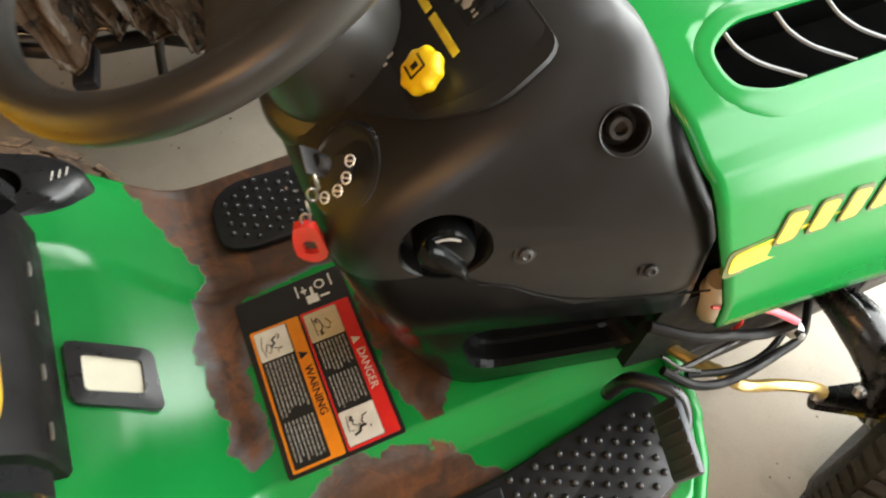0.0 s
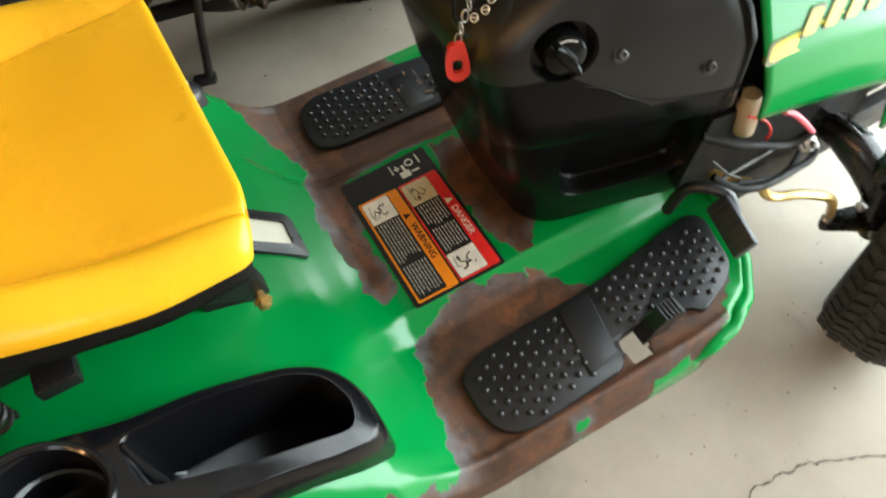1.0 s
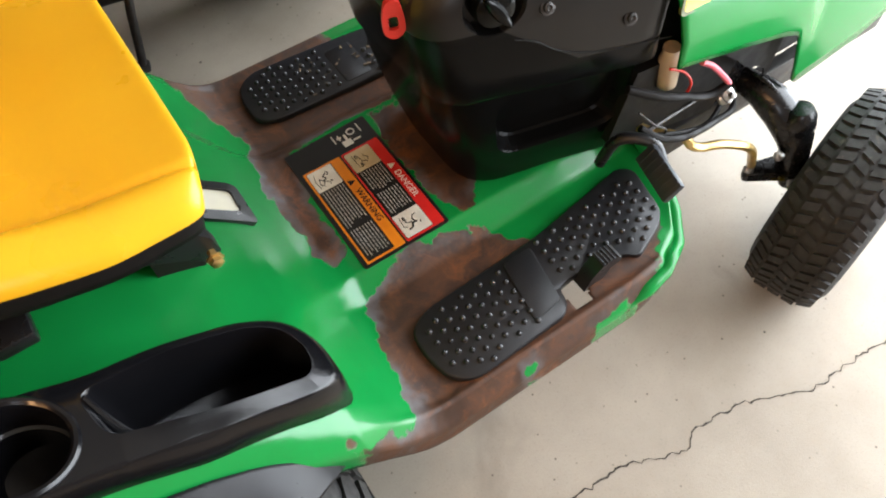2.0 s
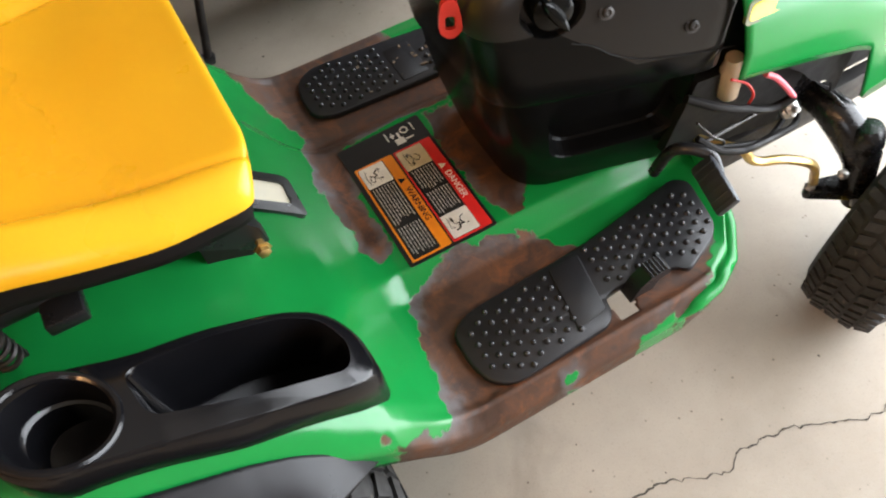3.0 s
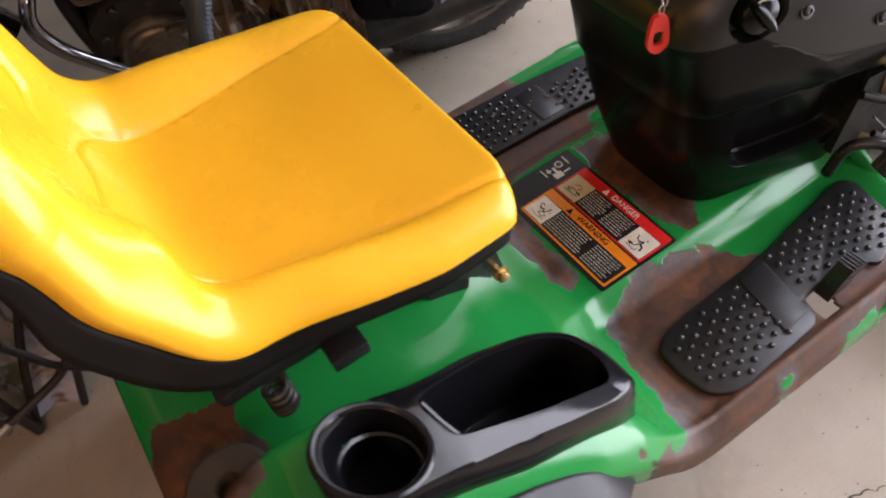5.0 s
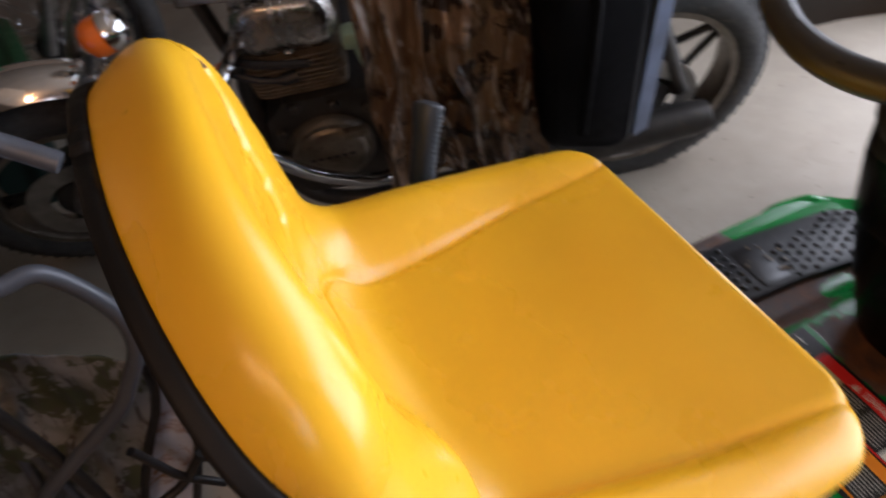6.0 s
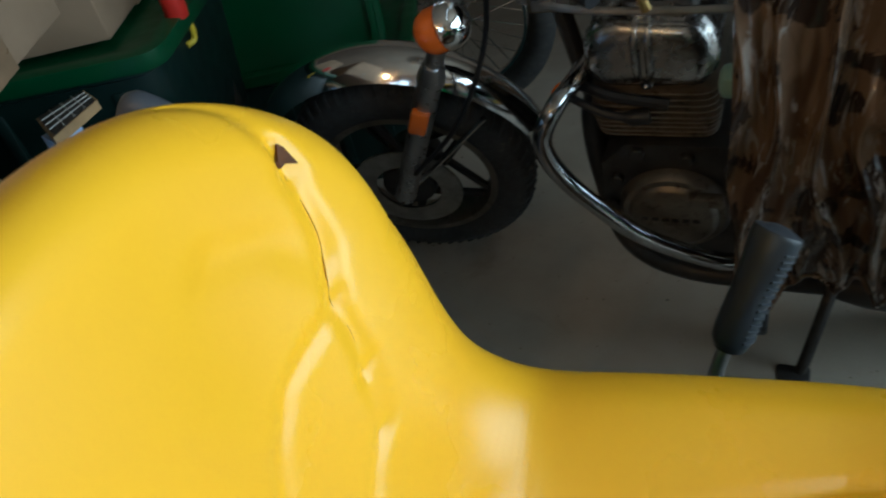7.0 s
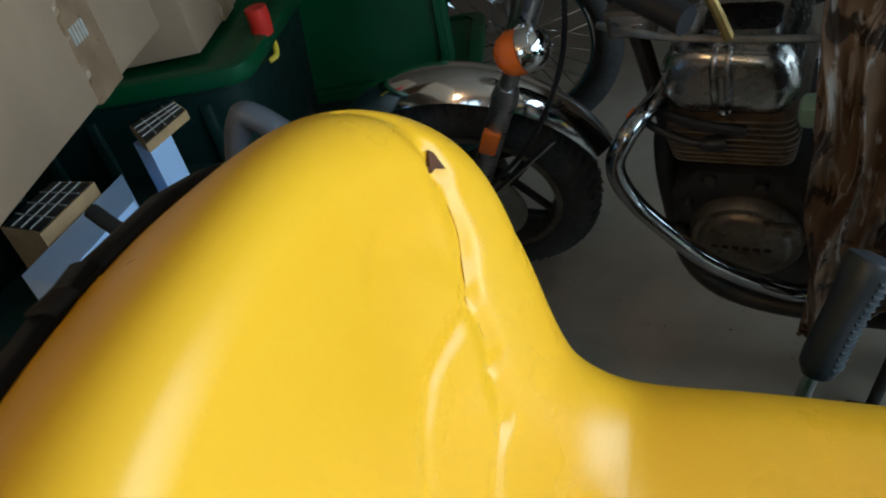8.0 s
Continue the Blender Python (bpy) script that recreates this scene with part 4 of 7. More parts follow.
CREASES = [(eased(pts), depth, wide, min(p_[0] for p_ in pts) - 0.03, max(p_[0] for p_ in pts) + 0.03, min(p_[1] for p_ in pts) - 0.05, max(p_[1] for p_ in pts) + 0.05) for pts, depth, wide in CREASES]


def seg_dist(pts, u, v):
    best = 9.0
    u, v = u * 0.83, v * 0.42
    for (au, av), (bu, bv) in zip(pts, pts[1:]):
        au, av, bu, bv = au * 0.83, av * 0.42, bu * 0.83, bv * 0.42
        du, dv = bu - au, bv - av
        t = max(0.0, min(1.0, ((u - au) * du + (v - av) * dv) / (du * du + dv * dv)))
        best = min(best, math.hypot(u - au - t * du, v - av - t * dv))
    return best


def seat_row(a):
    """Spine values at a, and the cushion's half-width there: straight sides, then a rounded top."""
    x, z, w, bol, ang, deep = spine(a)
    xi = max(0.0, min(1.0, (a - TOP_A) / TOP_L))
    if a > TOP_A:
        w = max(TOP_W * math.sqrt(max(0.0, 1 - xi ** 2.3)), 0.0003)
    n = Vector((math.sin(radians(ang)), 0, math.cos(radians(ang))))
    return x, z, w, bol, n, deep, xi


def seat_surface(u, v):
    a = SEAT_LEN * u
    x, z, w, bol, n, deep, xi = seat_row(a)
    s = (v - 0.5) * 2
    if s < 0:
        # trimmed at the hip, fuller at the backrest
        w += (0.009 * math.exp(-((a - 0.58) / 0.05) ** 2) - 0.005 * math.exp(-((a - 0.40) / 0.05) ** 2)) * (1 - ease(0.60, 0.66, a))
    q, k = min(1.0, abs(s) / 0.76), max(0.0, (abs(s) - 0.76) / 0.24)
    yy = w * (0.5 * q + 0.5 * math.sin(q * math.pi / 2))
    if a > TOP_A:
        g = math.hypot(2 * yy / TOP_W ** 2, 2.3 * xi ** 1.3 / TOP_L) + 1e-9
        d = max(0.0, (1 - (yy / TOP_W) ** 2 - xi ** 2.3) / g)
    else:
        d = w - yy
    tall = ease(0.50, 0.58, a) * (1 - ease(0.60, 0.72, a)) if s < 0 else 0.0
    r = min(1.0, d / (0.05 + 0.038 * tall))
    roll = (0.036 + 0.004 * tall) * (1 - math.sqrt(max(0.0, 1 - (1 - r) ** 2)))
    edge = lerp_table(PANEL_LEFT if s > 0 else PANEL_RIGHT, a)
    rise = max(0.0, min(1.0, (yy - edge) / max(w - 0.035 - edge, 0.03)))
    soft = ease(0.40, 0.55, a)
    up = (1 - soft) * (1 - (1 - rise) ** 2) + soft * ease(0.04, 0.175, yy)
    h = bol * up - roll
    # the stuffed roll where the seat turns up into the back, fuller on the right
    full = (0.010 + 0.009 * ease(0.03, 0.12, yy)) * (1 - 0.6 * ease(0.14, 0.21, yy)) if s < 0 else 0.010 * (1 - ease(0.02, 0.11, yy))
    h += full * math.exp(-((a - 0.528) / 0.052) ** 2)
    y = SY + math.copysign(yy, s)
    # welt round the seat panel, its rear corners rounded
    if 0.09 < a < 0.58 and k == 0.0:
        dx, da = edge - yy, 0.520 + 0.016 * ease(-0.02, 0.10, SY - y) - a
        qx, qa = 0.060 - dx, 0.060 - da
        inset = 0.060 - math.hypot(qx, qa) if qx > 0 and qa > 0 else min(dx, da)
        h -= 0.0036 * math.exp(-(inset / 0.0050) ** 2)
    if a > 0.5 and k == 0.0 and v > 0.5:
        for pts, depth, wide, u0, u1, v0, v1 in CREASES:
            if not (u0 < u < u1 and v0 < v < v1):
                continue
            e = seg_dist(pts, u, v)
            if e < 3 * wide:
                h -= depth * math.exp(-(e / wide) ** 2)
    h -= k * deep
    p = Vector((x, y - math.copysign(0.012 * k * k, s), z)) + n * h
    # the crown falls away to the back
    p.z -= 0.30 * (roll + k * deep) * ease(0.58, 0.76, a)
    return tuple(p)


cushion = sheet("cushion", 560, 360, seat_surface, M["vinyl"], seat, "glossy yellow vinyl cushion and backrest")


def on_vinyl(u, v, h):
    """A point h over the vinyl."""
    p_ = Vector(seat_surface(u, v))
    e1 = Vector(seat_surface(u + 0.003, v)) - Vector(seat_surface(u - 0.003, v))
    e2 = Vector(seat_surface(u, v + 0.003)) - Vector(seat_surface(u, v - 0.003))
    n_ = e1.cross(e2).normalized()
    return p_ + (n_ if n_.x > 0 else -n_) * h


# small tear with brown foam showing, at the top of the backrest seam
b = bmesh.new()
gash = [(0.9000, 0.7515), (0.8955, 0.7390), (0.8940, 0.7275), (0.8885, 0.7245), (0.8875, 0.7345), (0.8825, 0.7390), (0.8870, 0.7420), (0.8960, 0.7500)]
loft(b, [[on_vinyl(u_, v_, h_) for u_, v_ in gash] for h_ in (-0.004, 0.0016)])
part("tear", b, surface("brown_foam", (0.075, 0.026, 0.008), 0.95, vary=0.4, scale=120, relief=0.5), cushion, "torn hole with brown foam")
# thin dark tube laid in the seam for the shade of its fold
b = bmesh.new()
tube(b, smooth_path([on_vinyl(u_, v_, 0.0001) for u_, v_ in SEAM[4:12]], 5), lambda t: 0.0004 * math.sin(math.pi * min(0.97, max(0.03, t))) ** 0.5, 6)
part("seam_shade_line", b, surface("dark_ochre_seam_shade", (0.52, 0.27, 0.010), 0.8, vary=0.3, scale=90, relief=0.2), cushion, "dark ochre line for the shade in the seam")


# black pan under and behind the cushion, a thin band round its rim
def pan_point(u, v):
    a = SEAT_LEN * (0.04 + 0.96 * u)
    x, z, w, bol, n, deep, xi = seat_row(a)
    s = (v - 0.5) * 2
    band = lerp_table([(0.0, 0.020), (0.35, 0.030), (0.52, 0.036), (0.60, 0.028), (0.68, 0.012), (0.84, 0.007)], a)
    side = Vector(seat_surface(a / SEAT_LEN, 1.0 if s > 0 else 0.0))
    out = Vector((0, math.copysign(1, s), 0))
    if a > TOP_A:
        along = Vector((-n.z, 0, n.x))
        out = (out * (2 * w / TOP_W ** 2) + along * (2.3 * xi ** 1.3 / TOP_L)).normalized()
    t = abs(s)
    if t > 0.8:
        k = (t - 0.8) / 0.2
        return tuple(side + out * (0.003 + 0.003 * ease(0, 0.3, 1 - k)) + n * (0.004 - (0.004 + band) * (1 - k)))
    mid = Vector((side.x, SY, side.z)) - n * band
    edge = side + out * 0.006 - n * band
    return tuple(mid.lerp(edge, t / 0.8))


sheet("seat_pan", 90, 40, pan_point, M["pan"], seat, "black plastic seat pan", thick=0.002)
for yy in (-0.095, 0.245):
    b = bmesh.new()
    loft(b, [[(x, y, z) for x, z in ((-0.172, 0.674), (-0.167, 0.646), (-0.185, 0.638), (-0.205, 0.658), (-0.240, 0.682), (-0.42, 0.735), (-0.44, 0.77), (-0.42, 0.775), (-0.20, 0.715))] for y in (yy - 0.012, yy + 0.012)])
    part("seat_bracket", b, M["black_satin"], seat, "black steel seat bracket", 30)
b = bmesh.new()
box(b, (-0.50, -0.12, 0.715), (-0.37, 0.27, 0.738), 0.008)
part("spring_plate", b, M["black_satin"], seat, "black spring plate")
b = bmesh.new()
box(b, (-0.392, -0.150, 0.712), (-0.352, -0.10, 0.730), 0.003)
part("switch_box", b, M["black_satin"], seat, "small black switch box")
b = bmesh.new()
loft(b, [[(x + 0.004 * e_, y, z) for x, z in ((-0.240, 0.56), (-0.192, 0.552), (-0.184, 0.562), (-0.181, 0.605), (-0.186, 0.634), (-0.205, 0.656), (-0.240, 0.660))] for y, e_ in ((-0.052, -1), (-0.048, 0), (0.256, 0), (0.26, -1))])
hinge = part("hinge_plate", b, M["pan"], seat, "black steel hinge plate with slots")
for k in range(4):
    b = bmesh.new()
    tube(b, [(-0.1805, -0.032 + 0.066 * k, 0.606), (-0.1795, -0.023 + 0.066 * k, 0.607), (-0.1805, -0.014 + 0.066 * k, 0.606)], 0.0022, 6)
    part("slot_edge", b, M["steel"], hinge, "bright lip of a slot")
b = bmesh.new()
lathe(b, (-0.178, -0.128, 0.652), (-0.178, -0.09, 0.652), [(0, 0.005), (0.002, 0.0078), (0.008, 0.0078), (0.0085, 0.0105), (0.0105, 0.0105), (0.011, 0.005), (0.04, 0.005)], 6)
part("pivot_bolt", b, M["brass"], seat, "yellow zinc-plated pivot bolt")
for yy in (-0.122, 0.27):
    b = bmesh.new()
    tube(b, [(-0.448 + 0.0125 * math.cos(k * 0.5), yy + 0.0125 * math.sin(k * 0.5), 0.668 + 0.0009 * k) for k in range(56)], 0.0032, 6)
    part("seat_spring", b, M["dark_metal"], seat, "coiled steel seat spring")

# round lever plate on a worn patch of the right fender
b = bmesh.new()
lathe(b, (-0.53, -0.175, 0.672), (-0.53, -0.175, 0.75), [(0, 0.045), (0.016, 0.044), (0.021, 0.039), (0.021, 0.014), (0.005, 0.012)], 28, cap=False)
lever_plate = part("lever_plate", b, surface("brown_grey_plate", (0.045, 0.036, 0.028), 0.5, vary=0.2, scale=30, relief=0.3), tractor, "round brown-grey plate with a hole")
b = bmesh.new()
box(b, (-0.56, -0.205, 0.690), (-0.545, -0.188, 0.698), 0.003)
part("slot_cover", b, M["black_satin"], lever_plate)
# lift lever with grey grip at the left fender
b = bmesh.new()
tube(b, smooth_path([(-0.33, 0.36, 0.52), (-0.325, 0.40, 0.60), (-0.312, 0.423, 0.67), (-0.298, 0.434, 0.71)], 6), 0.0065, 10)
lever = part("lift_lever", b, M["steel"], tractor, "steel lift lever with ribbed grey grip")
b = bmesh.new()
GRIP = smooth_path([(-0.300, 0.432, 0.695), (-0.296, 0.436, 0.712), (-0.286, 0.445, 0.735), (-0.274, 0.456, 0.76), (-0.264, 0.465, 0.782), (-0.258, 0.470, 0.793)], 6)


def grip_r(t):
    return 0.0135 + 0.0035 * ease(0.0, 0.12, t) + 0.0035 * ease(0.45, 0.85, t) - 0.013 * ease(0.90, 1.0, t) ** 2


tube(b, GRIP, grip_r, 20)
grip = part("grip", b, M["grey_grip"], lever, "dark grey moulded rubber grip")
b = bmesh.new()
for k in range(14):
    t = 0.16 + 0.046 * k
    i0 = int(t * (len(GRIP) - 1))
    c = Vector(GRIP[i0]).lerp(Vector(GRIP[i0 + 1]), t * (len(GRIP) - 1) - i0)
    d, a1, a2 = axis_frame(GRIP[i0], GRIP[i0 + 1])
    fwd = (Vector((0.9, -0.3, -0.2)) - d * d.dot(Vector((0.9, -0.3, -0.2)))).normalized()
    sd = d.cross(fwd)
    tube(b, [c + (fwd * math.cos(a * 0.25) + sd * math.sin(a * 0.25)) * (grip_r(t) + 0.0006) for a in range(-4, 5)], 0.0013, 5)
part("grip_ribs", b, M["grey_grip"], grip)


# ---- dash and pedestal ----
def dash_section(z, xr, hr, hf, xf=0.425, r=0.05, dz=0.0):
    pts = rounded([(xr, YC + hr), (xr, YC - hr), (xf, YC - hf), (xf, YC + hf)], r, 7)
    return [(p.x, p.y, z + dz) for p in pts]


b = bmesh.new()
loft(b, [dash_section(z, *a) for z, *a in ((0.415, 0.198, 0.092, 0.158, 0.47, 0.06), (0.44, 0.190, 0.102, 0.164, 0.46, 0.06), (0.48, 0.178, 0.106, 0.172, 0.45, 0.06), (0.52, 0.167, 0.110, 0.180, 0.44, 0.06), (0.56, 0.157, 0.113, 0.188, 0.432, 0.06), (0.60, 0.149, 0.116, 0.194, 0.425, 0.06), (0.655, 0.141, 0.118, 0.200, 0.42, 0.06))])
pedestal = part("pedestal", b, M["pedestal"], tractor, "glossy black steering pedestal")


def ped_side(x, z, h):
    y = YC - (0.104 + (x - 0.18) / 0.26 * 0.07 + (z - 0.44) * 0.06) - h
    return (x, y, z)


b = bmesh.new()
DASH = ((0.652, 0.140, 0.118, 0.206, 0.428, 0.05), (0.658, 0.137, 0.119, 0.215, 0.428, 0.05), (0.70, 0.130, 0.118, 0.214, 0.428, 0.05), (0.75, 0.122, 0.116, 0.210, 0.430, 0.045), (0.785, 0.120, 0.114, 0.200, 0.422, 0.045),
        (0.815, 0.132, 0.112, 0.188, 0.412, 0.05), (0.845, 0.170, 0.110, 0.174, 0.404, 0.055), (0.872, 0.212, 0.112, 0.158, 0.398, 0.055), (0.895, 0.256, 0.106, 0.138, 0.392, 0.05), (0.910, 0.292, 0.095, 0.112, 0.386, 0.04), (0.917, 0.315, 0.08, 0.09, 0.368, 0.03))
loft(b, [dash_section(z, *a) for z, *a in DASH])
dash = part("dash", b, M["dash"], tractor, "charcoal plastic dash cowl", 60)


def dash_top(x):
    """Height of the sloping dash top at x."""
    return lerp_table([(r[1], r[0]) for r in DASH[3:]], x)


def dash_right(x, z):
    """The dash's right-hand face at x and z."""
    for r0, r1 in zip(DASH, DASH[1:]):
        if z <= r1[0]:
            t = (z - r0[0]) / (r1[0] - r0[0])
            xr, hr, hf, xf = (a + (b_ - a) * t for a, b_ in zip(r0[1:5], r1[1:5]))
            break
    k = max(0.0, min(1.0, (x - xr) / (xf - xr)))
    return YC - (hr + (hf - hr) * k)


# seam where the upper panel meets the lower band
b = bmesh.new()
tube(b, smooth_path([(x, dash_right(x, z) - 0.0005, z) for x, z in ((0.225, 0.745), (0.25, 0.735), (0.275, 0.715), (0.31, 0.70), (0.36, 0.694), (0.42, 0.693))], 6), 0.0009, 6)
part("panel_seam", b, M["pan"], dash)
for x, z in ((0.263, 0.778), (0.363, 0.736)):
    y = dash_right(x, z)
    b = bmesh.new()
    n = Vector((-0.1, -0.9, 0.35)).normalized()
    p = Vector((x, y, z))
    lathe(b, p - n * 0.004, p + n, [(0, 0.010), (0.0045, 0.010), (0.005, 0.0065), (0.0075, 0.006), (0.0085, 0.0035), (0.007, 0.002)], 16)
    part("screw", b, M["dark_metal"], dash, "dark steel dash screw")


def cut(ob, cutter_bm):
    """Take a closed shape out of a mesh."""
    bmesh.ops.recalc_face_normals(cutter_bm, faces=cutter_bm.faces)
    me = bpy.data.meshes.new("cutter")
    cutter_bm.to_mesh(me)
    cutter_bm.free()
    tool = new("cutter", me)
    mod = ob.modifiers.new("cut", "BOOLEAN")
    mod.operation, mod.object, mod.solver = "DIFFERENCE", tool, "EXACT"
    bpy.context.view_layer.update()
    done = bpy.data.meshes.new_from_object(ob.evaluated_get(bpy.context.evaluated_depsgraph_get()))
    ob.modifiers.clear()
    ob.data = done
    bpy.data.objects.remove(tool)


# deep moulded pocket in the pedestal's side
pk = rounded([(0.230, 0.506), (0.412, 0.512), (0.416, 0.640), (0.214, 0.640)], 0.040, 7)
b = bmesh.new()
loft(b, [[ped_side(0.32 + (p.x - 0.32) * k, 0.572 + (p.y - 0.572) * k, h) for p in pk] for k, h in ((1.10, 0.03), (1.045, 0.006), (1.0, 0.0), (0.965, -0.006), (0.90, -0.024), (0.86, -0.028))])
cut(pedestal, b)


def dash_place(x, y, z):
    bpy.context.view_layer.update()
    _, loc, nrm, _ = dash.closest_point_on_mesh((x, y, z))
    return Vector(loc), Vector(nrm).normalized()


# round recess with a steel socket
p, n = dash_place(0.338, -0.135, 0.881)
pw, nw = dash_place(0.206, -0.099, 0.792)
b = bmesh.new()
lathe(b, p - n * 0.020, p + n, [(0, 0.0145), (0.016, 0.0165), (0.019, 0.0180), (0.035, 0.023)], 36)
cut(dash, b)
b = bmesh.new()
lathe(b, pw - nw * 0.024, pw + nw, [(0, 0.033), (0.020, 0.035), (0.023, 0.037), (0.050, 0.046)], 40)
cut(dash, b)
b = bmesh.new()
lathe(b, p - n * 0.0195, p + n, [(0, 0.0001), (0.0, 0.0105), (0.009, 0.010), (0.011, 0.0085), (0.011, 0.005), (0.003, 0.0045), (0.003, 0.0001)], 28, cap=False)
part("socket", b, M["dark_metal"], dash, "dark steel socket in a round recess")
b = bmesh.new()
tube(b, [p + n * 0.0003 + (q_[0] * math.cos(a * 0.157) + q_[1] * math.sin(a * 0.157)) * 0.0188 for q_ in (axis_frame(p, p + n)[1:],) for a in range(40)], 0.0012, 6, closed=True)
part("recess_lip", b, M["dash"], dash)
# turning knob in a round well
p, n = pw, nw
b = bmesh.new()
lathe(b, p - n * 0.0235, p + n, [(0, 0.0255), (0.022, 0.0245), (0.028, 0.022), (0.031, 0.015), (0.032, 0.0)], 36, cap=False)
KQ = Matrix.Translation(p) @ n.to_track_quat("Z", "Y").to_matrix().to_4x4()
knob_turn = part("turning_knob", b, M["black_gloss"], dash, "glossy black turning knob in a well")
b = bmesh.new()
loft(b, [[KQ @ Matrix.Rotation(radians(35), 4, "Z") @ Vector((w * math.cos(a * 0.393), 0.0235 * math.sin(a * 0.393), h)) for a in range(16)] for w, h in ((0.0085, 0.004), (0.0075, 0.012), (0.0055, 0.0165), (0.002, 0.018))])
part("knob_bar", b, M["black_gloss"], knob_turn)
b = bmesh.new()
for k in range(6):
    a = radians(60 + 14 * k)
    box(b, (-0.0011, -0.0024, -0.0003), (0.0011, 0.0024, 0.0003), 0, KQ @ Matrix.Translation((0.019 * math.cos(a), 0.019 * math.sin(a), 0.0068)) @ Matrix.Rotation(a, 4, "Z"))
printed("symbol", b, M["decal_grey"], knob_turn)


# instrument plate, key switch, yellow knob
def on_dash(x, y, h=0.0):
    d = Vector((-0.62, 0, 0.785))
    return Vector((x, y, dash_top(x))) + d * h


DQ = Vector((-0.62, 0, 0.785)).to_track_quat("Z", "Y").to_matrix().to_4x4()
b = bmesh.new()
plate_out = rounded([(0.168, 0.02), (0.215, -0.045), (0.262, -0.075), (0.318, -0.062), (0.322, 0.10), (0.20, 0.10)], 0.02, 5)
loft(b, [[on_dash(p.x, p.y, h) for p in plate_out] for h in (-0.004, 0.0008)])
iplate = part("instrument_plate", b, M["decal_black"], dash, "black printed instrument plate")
b = bmesh.new()
for k in range(10):
    if k == 4:
        continue
    q = on_dash(0.258, 0.068 - k * 0.0088, 0.0032)
    box(b, (-0.0058, -0.0034, -0.0004), (0.0058, 0.0034, 0.0004), 0, Matrix.Translation(q) @ DQ)
part("lettering_bars", b, M["decal_yellow"], iplate, "yellow brand bars")
b = bmesh.new()
rb = random.Random(4)
for row, x in enumerate((0.2135, 0.2195, 0.283)):
    y = 0.075
    while y > (0.018 if row < 2 else 0.0):
        w = rb.uniform(0.003, 0.007)
        box(b, (-0.0011, -w / 2, -0.0003), (0.0011, w / 2, 0.0003), 0, Matrix.Translation(on_dash(x, y, 0.003)) @ DQ)
        y -= w + 0.0014
tagged(part("printed_text", b, M["decal_grey"], iplate), kind="stuff")
b = bmesh.new()
box(b, (-0.022, -0.028, -0.003), (0.022, 0.032, 0.007), 0.003, Matrix.Translation(on_dash(0.298, 0.022, 0.001)) @ DQ)
meter = part("hour_meter", b, M["black_satin"], dash, "small black hour meter")
b = bmesh.new()
box(b, (-0.005, 0.004, 0.0), (0.006, 0.028, 0.0085), 0.0005, Matrix.Translation(on_dash(0.298, 0.022, 0.001)) @ DQ)
part("meter_window", b, M["grey_paint"], meter, "grey meter window")
b = bmesh.new()
box(b, (-0.014, -0.022, 0.007), (-0.005, -0.012, 0.0078), 0, Matrix.Translation(on_dash(0.298, 0.022, 0.001)) @ DQ)
box(b, (0.000, -0.020, 0.007), (0.006, -0.008, 0.0078), 0, Matrix.Translation(on_dash(0.298, 0.022, 0.001)) @ DQ)
printed("symbol", b, M["decal_grey"], meter)
b = bmesh.new()
p = on_dash(0.237, -0.020, 0.0)
dn = Vector((-0.62, 0, 0.785))
lathe(b, p, p + dn, [(0, 0.006), (0.014, 0.006)], 12)
shaft = part("pull_shaft", b, M["steel"], dash, "steel pull shaft")
b = bmesh.new()
_, a1, a2 = axis_frame(p, p + dn)
secs = []
for h, r in ((0.006, 0.012), (0.010, 0.0165), (0.015, 0.018), (0.019, 0.0172), (0.0225, 0.013), (0.0235, 0.003)):
    secs.append([p + dn * h + (a1 * math.cos(2 * math.pi * k / 48) + a2 * math.sin(2 * math.pi * k / 48)) * (r * (1 + 0.055 * math.cos(8 * 2 * math.pi * k / 48))) for k in range(48)])
loft(b, secs)
knob = part("pull_knob", b, M["yellow_knob"], dash, "scalloped yellow pull knob")
b = bmesh.new()
for (x0, x1, y0, y1) in ((-0.007, 0.007, 0.006, 0.0075), (-0.007, 0.007, -0.0075, -0.006), (0.0055, 0.007, -0.0075, 0.0075), (-0.003, 0.002, -0.003, 0.003)):
    box(b, (x0, y0, 0), (x1, y1, 0.0006), 0, Matrix.Translation(p + dn * 0.0235) @ DQ)
printed("symbol", b, M["decal_black"], knob)

# ignition switch
p, sn = dash_place(0.162, -0.027, 0.820)
sn = (sn + Vector((-0.25, -0.15, 0.25))).normalized()
p = p - sn * 0.014
SQ = sn.to_track_quat("Z", "Y").to_matrix().to_4x4()
b = bmesh.new()
lathe(b, p - sn * 0.02, p + sn, [(0, 0.044), (0.030, 0.040), (0.0335, 0.037), (0.034, 0.033), (0.032, 0.031), (0.032, 0.012), (0.038, 0.011), (0.038, 0.0)], 40, cap=False)
switch = part("ignition_switch", b, M["black_satin"], dash, "round black ignition switch with symbols")
b = bmesh.new()
